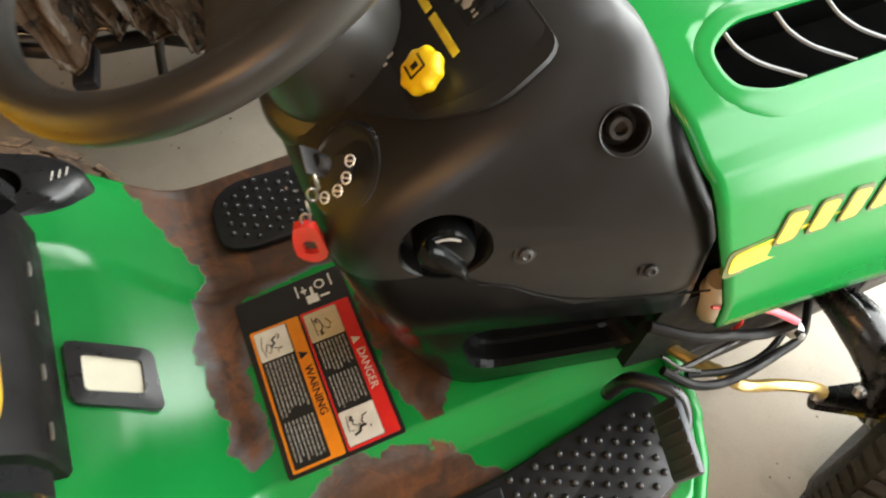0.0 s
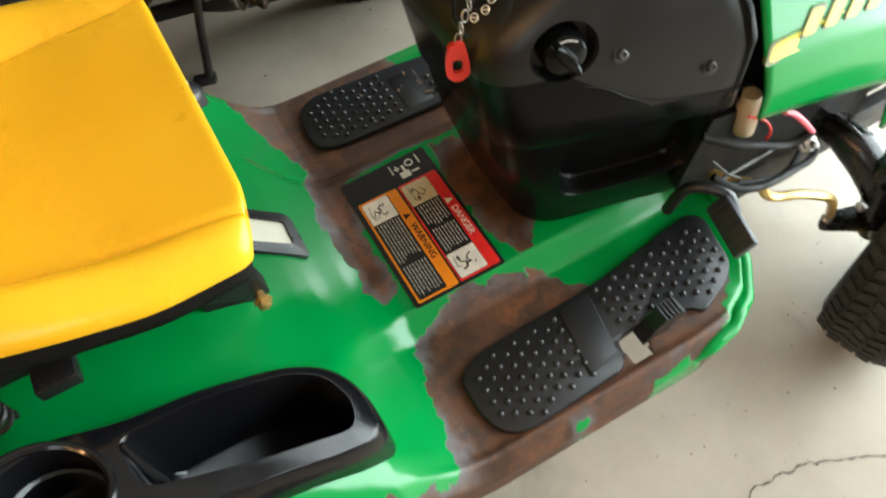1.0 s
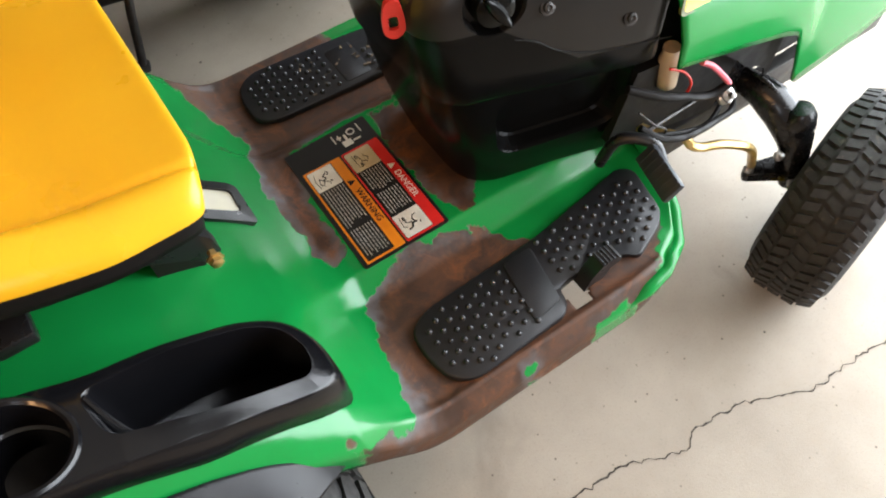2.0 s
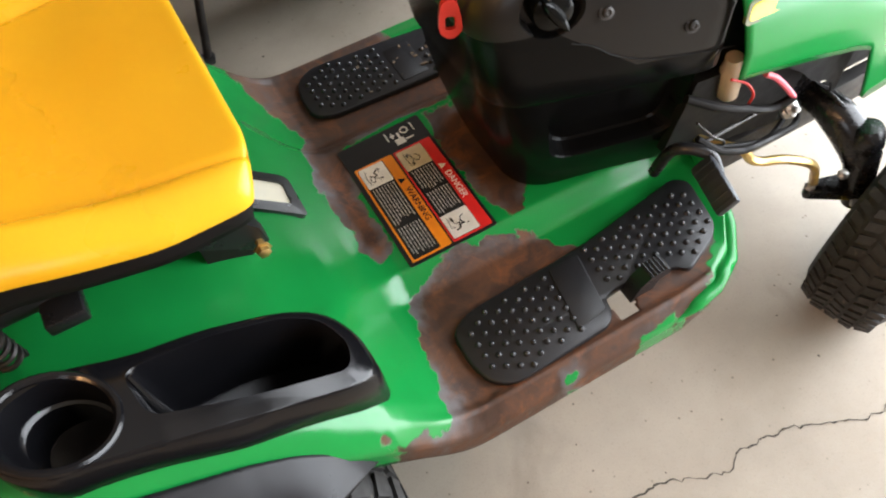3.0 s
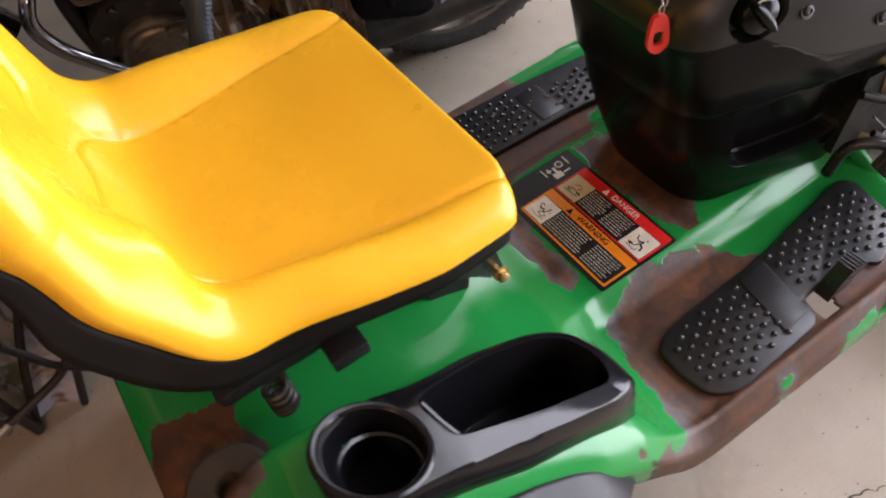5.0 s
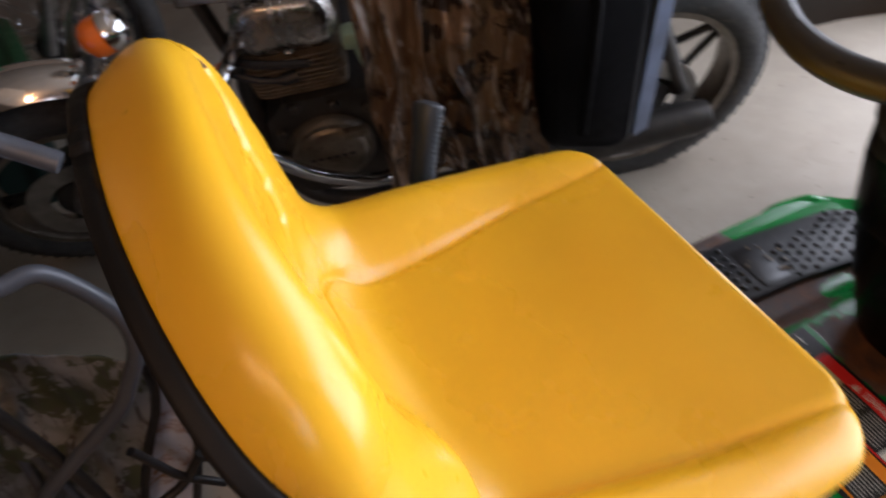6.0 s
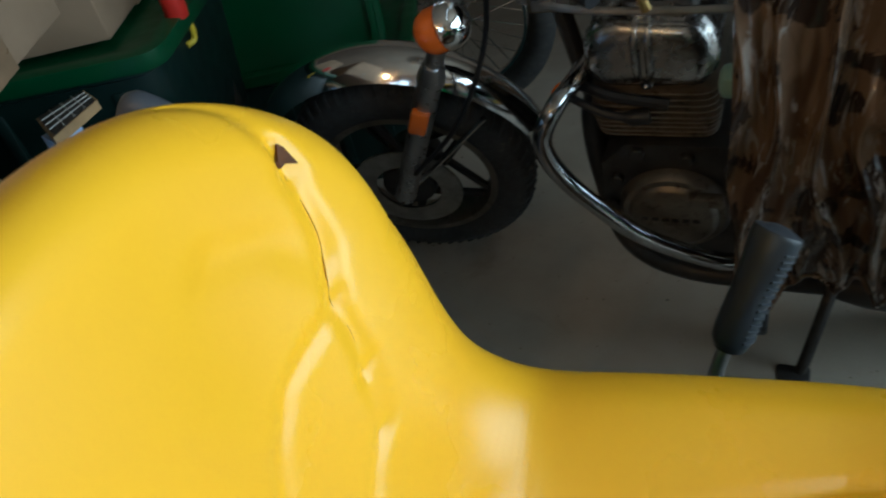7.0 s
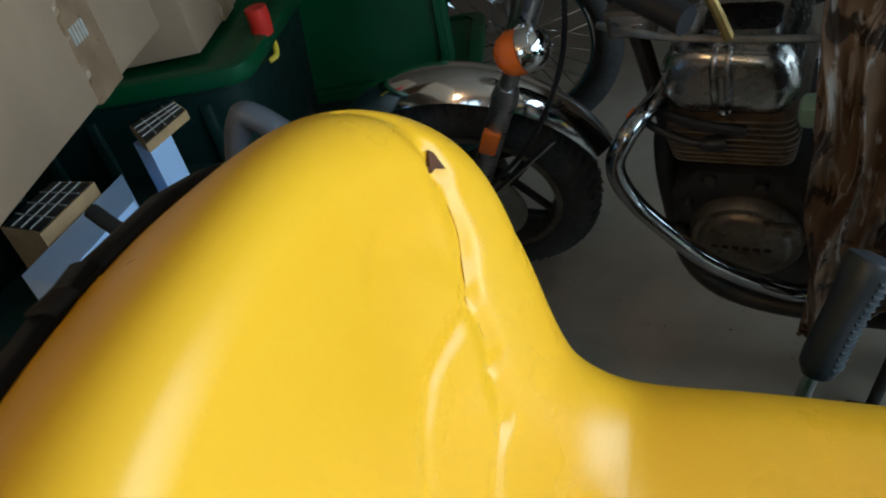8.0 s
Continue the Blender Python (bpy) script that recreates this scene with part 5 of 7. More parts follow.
for k, ang in enumerate((132, 100, 72, 42)):
    c = p + sn * 0.0327 + SQ.to_3x3() @ Vector((0.025 * math.sin(radians(ang)), 0.025 * math.cos(radians(ang)), 0))
    tube(b, [c + SQ.to_3x3() @ Vector((0.0048 * math.cos(a * 0.6), 0.0042 * math.sin(a * 0.6), 0)) for a in range(10)], 0.0007, 5, closed=True)
    tube(b, [c + SQ.to_3x3() @ Vector((-0.003, -0.002, 0)), c + SQ.to_3x3() @ Vector((0.003, 0.002, 0))], 0.0008, 5)
printed("symbol", b, M["decal_white"], switch, "white switch symbols")
b = bmesh.new()
box(b, (-0.0012, -0.012, 0.0), (0.0012, 0.012, 0.020), 0.0008, Matrix.Translation(p + sn * 0.036) @ SQ @ Matrix.Rotation(radians(70), 4, "Z"))
lathe(b, p + sn * 0.034, p + sn * 0.044, [(0, 0.008), (0.008, 0.0078), (0.01, 0.006)], 20)
key = part("key", b, M["dark_metal"], switch, "dark grey ignition key")
b = bmesh.new()
for k, c in enumerate((Vector((0.130, -0.043, 0.848)), Vector((0.124, -0.0445, 0.837)), Vector((0.118, -0.046, 0.825)), Vector((0.113, -0.0475, 0.815)))):
    q = Matrix.Rotation(radians(90 * (k % 2)), 4, "Z")
    tube(b, [c + q.to_3x3() @ Vector((0.0, 0.0038 * math.cos(a * 0.524), 0.0075 * math.sin(a * 0.524))) for a in range(12)], 0.0011, 6, closed=True)
part("key_chain", b, M["steel"], switch, "short steel key chain")
# red fob hanging from the chain
b = bmesh.new()
fc = Vector((0.110, -0.048, 0.790))
for i in range(1):
    ring_o = rounded([(-0.008, 0.022), (0.008, 0.022), (0.0125, 0.0), (0.013, -0.022), (0.0, -0.032), (-0.013, -0.022), (-0.0125, 0.0)], 0.008, 4)
    ring_i = rounded([(-0.004, 0.002), (0.004, 0.002), (0.0062, -0.014), (0.0, -0.022), (-0.0062, -0.014)], 0.004, 4 * 7 // 5)
    m_ = len(ring_o)
    ring_i = [ring_i[int(k * len(ring_i) / m_)] for k in range(m_)]
    # match the start of the two outlines
    def place(q, h):
        return fc + Vector((0.94 * q.x, -0.35 * q.x, q.y)) + Vector((-0.35, -0.94, 0)) * h
    ang = lambda q, c: math.atan2(q.y - c.y, q.x - c.x)
    co, ci = Vector((0, -0.005)), Vector((0, -0.009))
    ring_i = [ci + Vector((math.cos(ang(q, co)), math.sin(ang(q, co)))) * 0.0062 * (1.5 if abs(math.sin(ang(q, co))) > 0.7 else 1.0) for q in ring_o]
    loft(b, [[place(q, -0.0025) for q in ring_i], [place(q, -0.0035) for q in ring_o], [place(q, 0.0035) for q in ring_o], [place(q, 0.0025) for q in ring_i], [place(q, -0.0025) for q in ring_i]], cap0=False, cap1=False)
part("key_fob", b, M["red"], switch, "red plastic key fob with a hole")

# steering column and wheel
SW_C, SW_N = Vector((0.128, 0.079, 1.026)), Vector((-math.sin(0.40), 0, math.cos(0.40)))
b = bmesh.new()
foot = Vector((0.200, 0.085, 0.815))
d = (SW_C - foot).length
lathe(b, foot, SW_C, [(0, 0.088), (0.018, 0.086), (0.026, 0.078), (0.031, 0.070), (0.09, 0.062), (0.12, 0.050), (0.13, 0.034), (d - 0.03, 0.032), (d - 0.02, 0.03)], 32)
part("column_shroud", b, M["wheel_rim"], tractor, "glossy black steering column shroud")
wheel = new("steering_wheel")
wheel.parent = tractor
wheel["label"] = "black moulded steering wheel"
_, wa, wb = axis_frame((0, 0, 0), SW_N)
b = bmesh.new()
tube(b, [SW_C + (wa * math.cos(2 * math.pi * k / 72) + wb * math.sin(2 * math.pi * k / 72)) * 0.178 for k in range(72)], 0.0155, 16, closed=True)
part("rim", b, M["wheel_rim"], wheel)
b = bmesh.new()
lathe(b, SW_C - SW_N * 0.05, SW_C, [(0, 0.045), (0.02, 0.06), (0.03, 0.066), (0.042, 0.062), (0.048, 0.045), (0.05, 0.0)], 36)
part("hub", b, M["black_satin"], wheel, "black hub cap")
WHEEL_FWD = Vector((math.cos(0.40), 0, math.sin(0.40)))
for ang in (28, 148, 266):
    dr = WHEEL_FWD * math.cos(radians(ang)) + Vector((0, 1, 0)) * math.sin(radians(ang))
    sd = SW_N.cross(dr)
    b = bmesh.new()
    secs = []
    for r, w, th, h in ((0.04, 0.036, 0.010, -0.030), (0.09, 0.034, 0.009, -0.024), (0.13, 0.034, 0.008, -0.014), (0.160, 0.040, 0.008, -0.005), (0.178, 0.050, 0.006, 0.0)):
        c = SW_C + dr * r + SW_N * h
        secs.append([c + sd * w * math.cos(a * 0.524) + SW_N * th * math.sin(a * 0.524) for a in range(12)])
    loft(b, secs)
    part("spoke", b, M["wheel_rim"], wheel)

# ---- hood ----
HOOD_X0, HOOD_X1 = 0.43, 1.20
HOOD_PROFILE = [(-0.0, 0.905), (0.05, 0.904), (0.09, 0.897), (0.125, 0.884), (0.155, 0.868), (0.175, 0.845), (0.190, 0.835), (0.200, 0.810), (0.212, 0.77), (0.222, 0.73), (0.230, 0.68), (0.232, 0.64)]


def hood_bottom(x):
    return lerp_table([(0.34, 0.655), (0.43, 0.648), (0.56, 0.610), (0.66, 0.575), (0.70, 0.555), (0.735, 0.47), (0.75, 0.42), (0.90, 0.43), (1.05, 0.47), (1.2, 0.5)], x)


def hood_point(u, v):
    s = (v - 0.5) * 2
    t = abs(s)
    # rear edge leans forward towards the bottom
    k = t * (len(HOOD_PROFILE) - 1)
    i = min(int(k), len(HOOD_PROFILE) - 2)
    f = k - i
    yy = HOOD_PROFILE[i][0] * (1 - f) + HOOD_PROFILE[i + 1][0] * f
    zz = HOOD_PROFILE[i][1] * (1 - f) + HOOD_PROFILE[i + 1][1] * f
    back = lerp_table([(0, 0.375), (0.09, 0.378), (0.125, 0.380), (0.155, 0.386), (0.19, 0.396), (0.212, 0.408), (0.232, 0.426)], yy)
    x = back + (HOOD_X1 - back) * u
    droop = 0.15 * ((x - 0.37) / 0.83) ** 2
    taper = 1 - 0.12 * ((x - 0.37) / 0.83) ** 2
    if i >= 7:
        g = (k - 7) / (len(HOOD_PROFILE) - 8)
        zt = HOOD_PROFILE[7][1] - droop
        zz = zt + (hood_bottom(x) - zt) * g
        zz0 = zz
    else:
        zz0 = zz - droop
    return (x, YC + math.copysign(yy * taper, s), zz0)


hood = sheet("hood", 70, 88, hood_point, M["green"], tractor, "glossy green enamelled hood", thick=0.004)
# front end closing the hood
b = bmesh.new()
ring = [Vector(hood_point(1.0, j / 44)) for j in range(45)]
cc = Vector((1.215, YC, 0.62))
loft(b, [ring, [cc + (p - cc) * 0.93 + Vector((0.035, 0, 0)) for p in ring], [cc + (p - cc) * 0.6 + Vector((0.05, 0, 0)) for p in ring]])
part("hood_nose", b, M["green"], tractor)


def hood_at(x, yy, h=0.0):
    """A point h over the hood's right side at x, yy from the middle."""
    prof = HOOD_PROFILE
    zz = lerp_table([(p[0], p[1]) for p in prof], yy)
    z2 = lerp_table([(p[0], p[1]) for p in prof], yy + 0.004)
    z1 = lerp_table([(p[0], p[1]) for p in prof], yy - 0.004)
    nrm = Vector((0.05, (z2 - z1) / 0.008, 1)).normalized()
    k = ((x - 0.37) / 0.83) ** 2
    return Vector((x, YC - yy * (1 - 0.12 * k), zz - 0.15 * k)) + nrm * h


# the vent is a real opening in the hood with a pressed lip, a dark well and curved ribs
vent_out = rounded([(0.427, 0.116), (0.455, 0.099), (0.62, 0.101), (0.92, 0.090), (0.92, 0.140), (0.62, 0.152), (0.466, 0.154), (0.434, 0.142)], 0.030, 7)
vent_flat = [tuple(p) for p in vent_out]
bmx = bmesh.new()
bmx.from_mesh(hood.data)


def in_vent(co):
    yy = (YC - co.y) / (1 - 0.12 * ((co.x - 0.37) / 0.83) ** 2)
    return 0.40 < co.x < 0.95 and 0.08 < yy < 0.17 and in_poly(vent_flat, co.x, yy) > -0.002


bmesh.ops.delete(bmx, geom=[f for f in bmx.faces if any(in_vent(v.co) for v in f.verts)], context="FACES")
bmx.to_mesh(hood.data)
bmx.free()


def vent_ring(grow, h):
    ring = []
    for i, p in enumerate(vent_out):
        t = vent_out[(i + 1) % len(vent_out)] - vent_out[i - 1]
        q = p + Vector((t.y, -t.x)).normalized() * grow
        ring.append(hood_at(q.x, q.y, h))
    return ring


b = bmesh.new()
loft(b, [vent_ring(0.018, -0.0012), vent_ring(0.014, 0.0006), vent_ring(0.009, 0.0008), vent_ring(0.004, 0.0010), vent_ring(0.0015, 0.0012), vent_ring(0.0, 0.0004), vent_ring(-0.001, -0.003), vent_ring(-0.001, -0.012)], cap0=False, cap1=False)
vent = part("vent", b, M["green"], hood, "pressed green lip round the side vent")
# closed well added under the opening, near-black in place of the hood's inner shade
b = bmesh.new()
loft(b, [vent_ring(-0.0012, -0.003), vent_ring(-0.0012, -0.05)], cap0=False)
part("vent_well", b, surface("vent_shade_black", (0.002, 0.002, 0.002), 0.9, vary=0.1, relief=0.0), vent, "vent opening with its inner shade coloured black").data.materials[0].node_tree.nodes["Principled BSDF"].inputs["IOR"].default_value = 1.08
for k in range(7):
    x = 0.456 + 0.048 * k
    b = bmesh.new()
    tube(b, smooth_path([hood_at(x - 0.006, 0.100, -0.006), hood_at(x - 0.001, 0.116, -0.008), hood_at(x + 0.012, 0.132, -0.009), hood_at(x + 0.034, 0.146, -0.008), hood_at(x + 0.042, 0.152, -0.006)], 5), 0.0017, 6)
    part("rib", b, M["rib"], vent, "pale grey curved rib")


# yellow stripe on the hood's side
def side_pt(x, z, h):
    zt = HOOD_PROFILE[7][1] - 0.15 * ((x - 0.37) / 0.83) ** 2
    g = max(0.0, min(1.0, (zt - z) / (zt - hood_bottom(x)))) * 4
    i = min(int(g), 3)
    yy = (HOOD_PROFILE[7 + i][0] + (HOOD_PROFILE[8 + i][0] - HOOD_PROFILE[7 + i][0]) * (g - i)) * (1 - 0.12 * ((x - 0.37) / 0.83) ** 2)
    return Vector((x, YC - yy - h, z))


def stripe(name, poly, mat, h0, h1, r=0.006, parent=None):
    bb = bmesh.new()
    o = rounded(poly, r, 4)
    loft(bb, [[side_pt(p.x, p.y, h0) for p in o], [side_pt(p.x, p.y, h1) for p in o]])
    return part(name, bb, mat, parent or hood, "", 0)


back = stripe("stripe_outline", [(0.412, 0.732), (0.417, 0.760), (0.50, 0.757), (0.98, 0.698), (0.98, 0.664)], M["decal_olive"], -0.004, 0.0010)
stripe("yellow_stripe", [(0.417, 0.736), (0.421, 0.755), (0.50, 0.7525), (0.975, 0.694), (0.975, 0.668)], M["decal_yellow"], -0.004, 0.0015, parent=back)
for k in range(10):
    if k == 4:
        continue
    x = 0.462 + 0.034 * k
    z = 0.744 - 0.1225 * (x - 0.50)
    stripe("lettering_shadow", [(x - 0.003, z - 0.003), (x + 0.022, z - 0.006), (x + 0.034, z + 0.026), (x + 0.009, z + 0.030)], M["decal_olive"], -0.004, 0.0020, 0.006, back)
    stripe("lettering_bar", [(x + 0.000, z + 0.000), (x + 0.019, z - 0.003), (x + 0.030, z + 0.023), (x + 0.011, z + 0.027)], M["decal_yellow"], -0.004, 0.0025, 0.005, back)

# ---- frame, axle and wheels ----
b = bmesh.new()
for yy in (YC - 0.15, YC + 0.15):
    box(b, (-0.62, yy - 0.012, 0.30), (1.12, yy + 0.012, 0.37), 0.003)
box(b, (0.45, YC - 0.14, 0.36), (1.12, YC + 0.14, 0.56), 0.02)
box(b, (-0.60, YC - 0.14, 0.26), (-0.30, YC + 0.14, 0.42), 0.02)
frame_ob = part("frame", b, M["dark_metal"], tractor, "dark steel frame and engine block")
for sgn in (-1, 1):
    b = bmesh.new()
    arm = smooth_path([(0.74, YC, 0.36), (0.725, YC + sgn * 0.10, 0.385), (0.708, YC + sgn * 0.17, 0.41), (0.716, YC + sgn * 0.215, 0.405), (0.730, YC + sgn * 0.255, 0.375), (0.738, YC + sgn * 0.285, 0.335)], 6)
    tube(b, arm, lambda t: 0.022 + 0.009 * ease(0.35, 0.7, t) - 0.005 * ease(0.8, 1.0, t), 16)
    axle = part("front_axle", b, M["axle_black"], tractor, "glossy black cast front axle arm")
    b = bmesh.new()
    tube(b, [Vector(q) + Vector((-0.008, 0, 0.030)) for q in arm[12:28]], 0.004, 8)
    part("cast_web", b, M["axle_black"], axle)
    top, foot_ = Vector((0.733, YC + sgn * 0.266, 0.420)), Vector((0.745, YC + sgn * 0.308, 0.245))
    b = bmesh.new()
    lathe(b, foot_, top, [(0, 0.015), (0.004, 0.019), (0.03, 0.020), (0.034, 0.025), (0.118, 0.027), (0.124, 0.024), (0.130, 0.024), (0.136, 0.027), (0.160, 0.026), (0.172, 0.020), (0.177, 0.0)], 22)
    spindle = part("spindle", b, M["axle_black"], tractor, "black steering spindle with a rubber cap")
    b = bmesh.new()
    cyl(b, foot_ + Vector((0, 0, 0.012)), (0.822, YC + sgn * 0.40, 0.205), 0.012, 10, 0.002)
    part("stub_axle", b, M["dark_metal"], spindle)
    b = bmesh.new()
    slab(b, rounded([(0.655, YC + sgn * 0.268), (0.672, YC + sgn * 0.250), (0.75, YC + sgn * 0.272), (0.752, YC + sgn * 0.318), (0.74, YC + sgn * 0.325)], 0.010, 4), 0.275, 0.293, 0.003)
    part("steering_arm", b, M["axle_black"], spindle, "black steering arm")
    for q in ((0.700, YC + sgn * 0.285, 0.33), (0.725, YC + sgn * 0.318, 0.27), (0.668, YC + sgn * 0.262, 0.294)):
        b = bmesh.new()
        lathe(b, q, Vector(q) + Vector((-0.1, sgn * 0.6, 0.8)), [(0, 0.009), (0.007, 0.009), (0.0085, 0.007), (0.009, 0.004), (0.014, 0.004), (0.0145, 0.0)], 6)
        part("nut", b, M["steel"], spindle, "bright steel nut")
for pts, r, mat, nm, lab in (
        ([(0.43, -0.02, 0.46), (0.455, -0.14, 0.465), (0.490, -0.198, 0.472), (0.505, -0.208, 0.452), (0.525, -0.215, 0.438), (0.565, -0.228, 0.430), (0.62, -0.243, 0.395), (0.668, -0.235, 0.31)], 0.0075, "brass", "steering_rod", "yellow zinc-plated steering rod"),
        ([(0.395, -0.155, 0.592), (0.44, -0.175, 0.568), (0.485, -0.182, 0.545), (0.535, -0.19, 0.524), (0.566, -0.195, 0.533)], 0.0065, "pan", "hose", "black rubber hose"),
        ([(0.405, -0.185, 0.535), (0.434, -0.205, 0.512), (0.47, -0.213, 0.497), (0.511, -0.21, 0.481), (0.565, -0.20, 0.46), (0.622, -0.185, 0.435), (0.66, -0.15, 0.43)], 0.0055, "pan", "hose", "black rubber hose"),
        ([(0.44, -0.19, 0.50), (0.50, -0.20, 0.478), (0.565, -0.19, 0.448), (0.63, -0.16, 0.43)], 0.0045, "pan", "hose", "black rubber hose"),
        ([(0.493, -0.188, 0.612), (0.513, -0.191, 0.597), (0.54, -0.194, 0.567), (0.566, -0.195, 0.535)], 0.0045, "pink", "wire_sleeve", "pink wire sleeve"),
        ([(0.46, -0.165, 0.60), (0.485, -0.172, 0.585), (0.50, -0.178, 0.56), (0.498, -0.175, 0.53)], 0.0020, "red", "wire", "thin red wire"),
        ([(0.415, -0.19, 0.527), (0.47, -0.186, 0.522), (0.529, -0.18, 0.515)], 0.0032, "dark_metal", "control_rod", "thin bare steel control rod"),
        ([(0.40, -0.18, 0.565), (0.425, -0.192, 0.535), (0.45, -0.195, 0.512), (0.455, -0.19, 0.49)], 0.0018, "dark_metal", "cable", "thin bare steel cable")):
    b = bmesh.new()
    tube(b, smooth_path(pts, 6), r, 9)
    part(nm, b, M[mat], tractor, lab)
for q in ((0.575, -0.192, 0.505), (0.60, -0.175, 0.465)):
    b = bmesh.new()
    lathe(b, q, Vector(q) + Vector((-0.15, -0.8, 0.5)), [(0, 0.011), (0.006, 0.011), (0.008, 0.008), (0.010, 0.005), (0.018, 0.005), (0.019, 0.0)], 6)
    part("frame_bolt", b, M["steel"], frame_ob, "steel frame bolt")
b = bmesh.new()
loft(b, [[(x_, -0.120 - 0.02 * k_, z_) for x_, z_ in ((0.58, 0.41), (0.58, 0.60), (0.66, 0.60), (0.715, 0.565), (0.725, 0.50), (0.70, 0.42))] for k_ in (0, 1)])
part("splash_guard", b, M["axle_black"], frame_ob, "black splash guard behind the wheel")
b = bmesh.new()
loft(b, [[(x_, y_, hood_bottom(x_) + 0.012), (x_, y_, hood_bottom(x_) - 0.035 - 0.05 * ease(0.56, 0.66, x_)), (x_, y_ + 0.004, hood_bottom(x_) - 0.035 - 0.05 * ease(0.56, 0.66, x_)), (x_, y_ + 0.004, hood_bottom(x_) + 0.012)] for x_, y_ in ((0.56, -0.172), (0.60, -0.171), (0.64, -0.169), (0.68, -0.167), (0.705, -0.165), (0.722, -0.164))])
part("arch_liner", b, M["pan"], hood, "black liner inside the wheel arch")
b = bmesh.new()
loft(b, [[(x_, y_, z_) for x_, z_ in ((0.39, 0.475), (0.50, 0.43), (0.63, 0.395), (0.66, 0.56), (0.42, 0.60))] for y_ in (-0.146, -0.132)])
part("side_plate", b, M["pan"], frame_ob, "dark oily steel side plate")
b = bmesh.new()
lathe(b, (0.482, -0.150, 0.545), (0.474, -0.148, 0.62), [(0, 0.012), (0.004, 0.015), (0.055, 0.016), (0.06, 0.013), (0.075, 0.012)], 20)
part("fuel_filter", b, M["dusty_rim"], tractor, "cream plastic fluid bottle")


def wheel_ob(name, c, R, W, mat, rim_mat, lugs, label, yaw=0.0):
    """A turf tyre on a pressed rim, its axle along y."""
    w = new(name)
    w.parent = tractor
    w["label"] = label
    rot = Matrix.Translation(c) @ Matrix.Rotation(radians(yaw), 4, "Z")
    bb = bmesh.new()
    h = W / 2
    lathe(bb, (0, -h, 0), (0, h, 0), [(0.012, R * 0.52), (0.0, R * 0.60), (0.0, R * 0.78), (W * 0.10, R * 0.92), (W * 0.22, R * 0.965), (W * 0.5, R * 0.985), (W * 0.78, R * 0.965), (W * 0.90, R * 0.92), (W, R * 0.78), (W, R * 0.60), (W - 0.012, R * 0.52)], 56, cap=False)
    bmesh.ops.transform(bb, matrix=rot, verts=bb.verts)
    ty = part("tyre", bb, mat, w)
    bb = bmesh.new()
    n = lugs
    for k in range(n):
        a0 = 2 * math.pi * k / n
        for j in range(5):
            y0 = -h * 0.92 + j * W * 0.92 / 5
            sh = (0.5 if j % 2 else 0.0) * 2 * math.pi / n
            zig = 0.34 * (1 if j % 2 else -1)
            q = []
            for rr in (R * 0.955, R * (1.0 if 0 < j < 4 else 0.985)):
                for (da, dy) in ((0.10, 0.10), (0.74, 0.10), (0.74 + zig, 0.90), (0.10 + zig, 0.90)):
                    ang = a0 + sh + da * 2 * math.pi / n
                    yy = y0 + dy * W * 0.92 / 5
                    ed = 1 - 0.07 * max(0.0, abs(yy) / h - 0.55) / 0.45
                    q.append(bb.verts.new((rr * ed * math.cos(ang), yy, rr * ed * math.sin(ang))))
            for f in ((3, 2, 1, 0), (4, 5, 6, 7), (0, 1, 5, 4), (1, 2, 6, 5), (2, 3, 7, 6), (3, 0, 4, 7)):
                bb.faces.new([q[i] for i in f])
    bmesh.ops.transform(bb, matrix=rot, verts=bb.verts)
    tagged(part("tread", bb, mat, ty, "", 0), kind="stuff")
    bb = bmesh.new()
    lathe(bb, (0, -h + 0.012, 0), (0, h, 0), [(0, R * 0.54), (0.006, R * 0.50), (0.03, R * 0.46), (0.035, R * 0.2), (0.02, R * 0.16), (0.02, 0.0)], 40, cap=False)
    lathe(bb, (0, h - 0.012, 0), (0, -h, 0), [(0, R * 0.54), (0.006, R * 0.50), (0.03, R * 0.46), (0.035, R * 0.2), (0.02, R * 0.16), (0.02, 0.0)], 40, cap=False)
    bmesh.ops.transform(bb, matrix=rot, verts=bb.verts)
    part("rim", bb, rim_mat, w, "pressed-steel rim")
    return w


wheel_ob("front_wheel", (0.822, -0.345, 0.205), 0.205, 0.15, M["tyre"], M["yellow_knob"], 54, "black turf tyre on a yellow rim", 15)
wheel_ob("front_wheel", (0.822, 0.434, 0.205), 0.205, 0.15, M["tyre"], M["yellow_knob"], 54, "black turf tyre on a yellow rim", 15)
wheel_ob("rear_wheel", (-0.455, -0.345, 0.30), 0.30, 0.23, M["tyre"], M["yellow_knob"], 36, "black lug tyre on a yellow rim")
b = bmesh.new()
TANK = rounded([(-0.582, -0.02), (-0.40, -0.02), (-0.40, 0.26), (-0.582, 0.26)], 0.03, 6)
slab(b, TANK, 0.44, 0.60, 0.006)
part("fuel_tank", b, surface("cream_tank_plastic", (0.62, 0.50, 0.36), 0.5, vary=0.12, scale=8, dirt=(0.30, 0.20, 0.12), dirt_at=0.64, dirt_scale=14), tractor, "cream plastic fuel tank below the deck")
wheel_ob("rear_wheel", (-0.393, 0.41, 0.287), 0.287, 0.23, M["muddy_tyre"], M["dusty_rim"], 22, "tyre caked in dried brown mud")


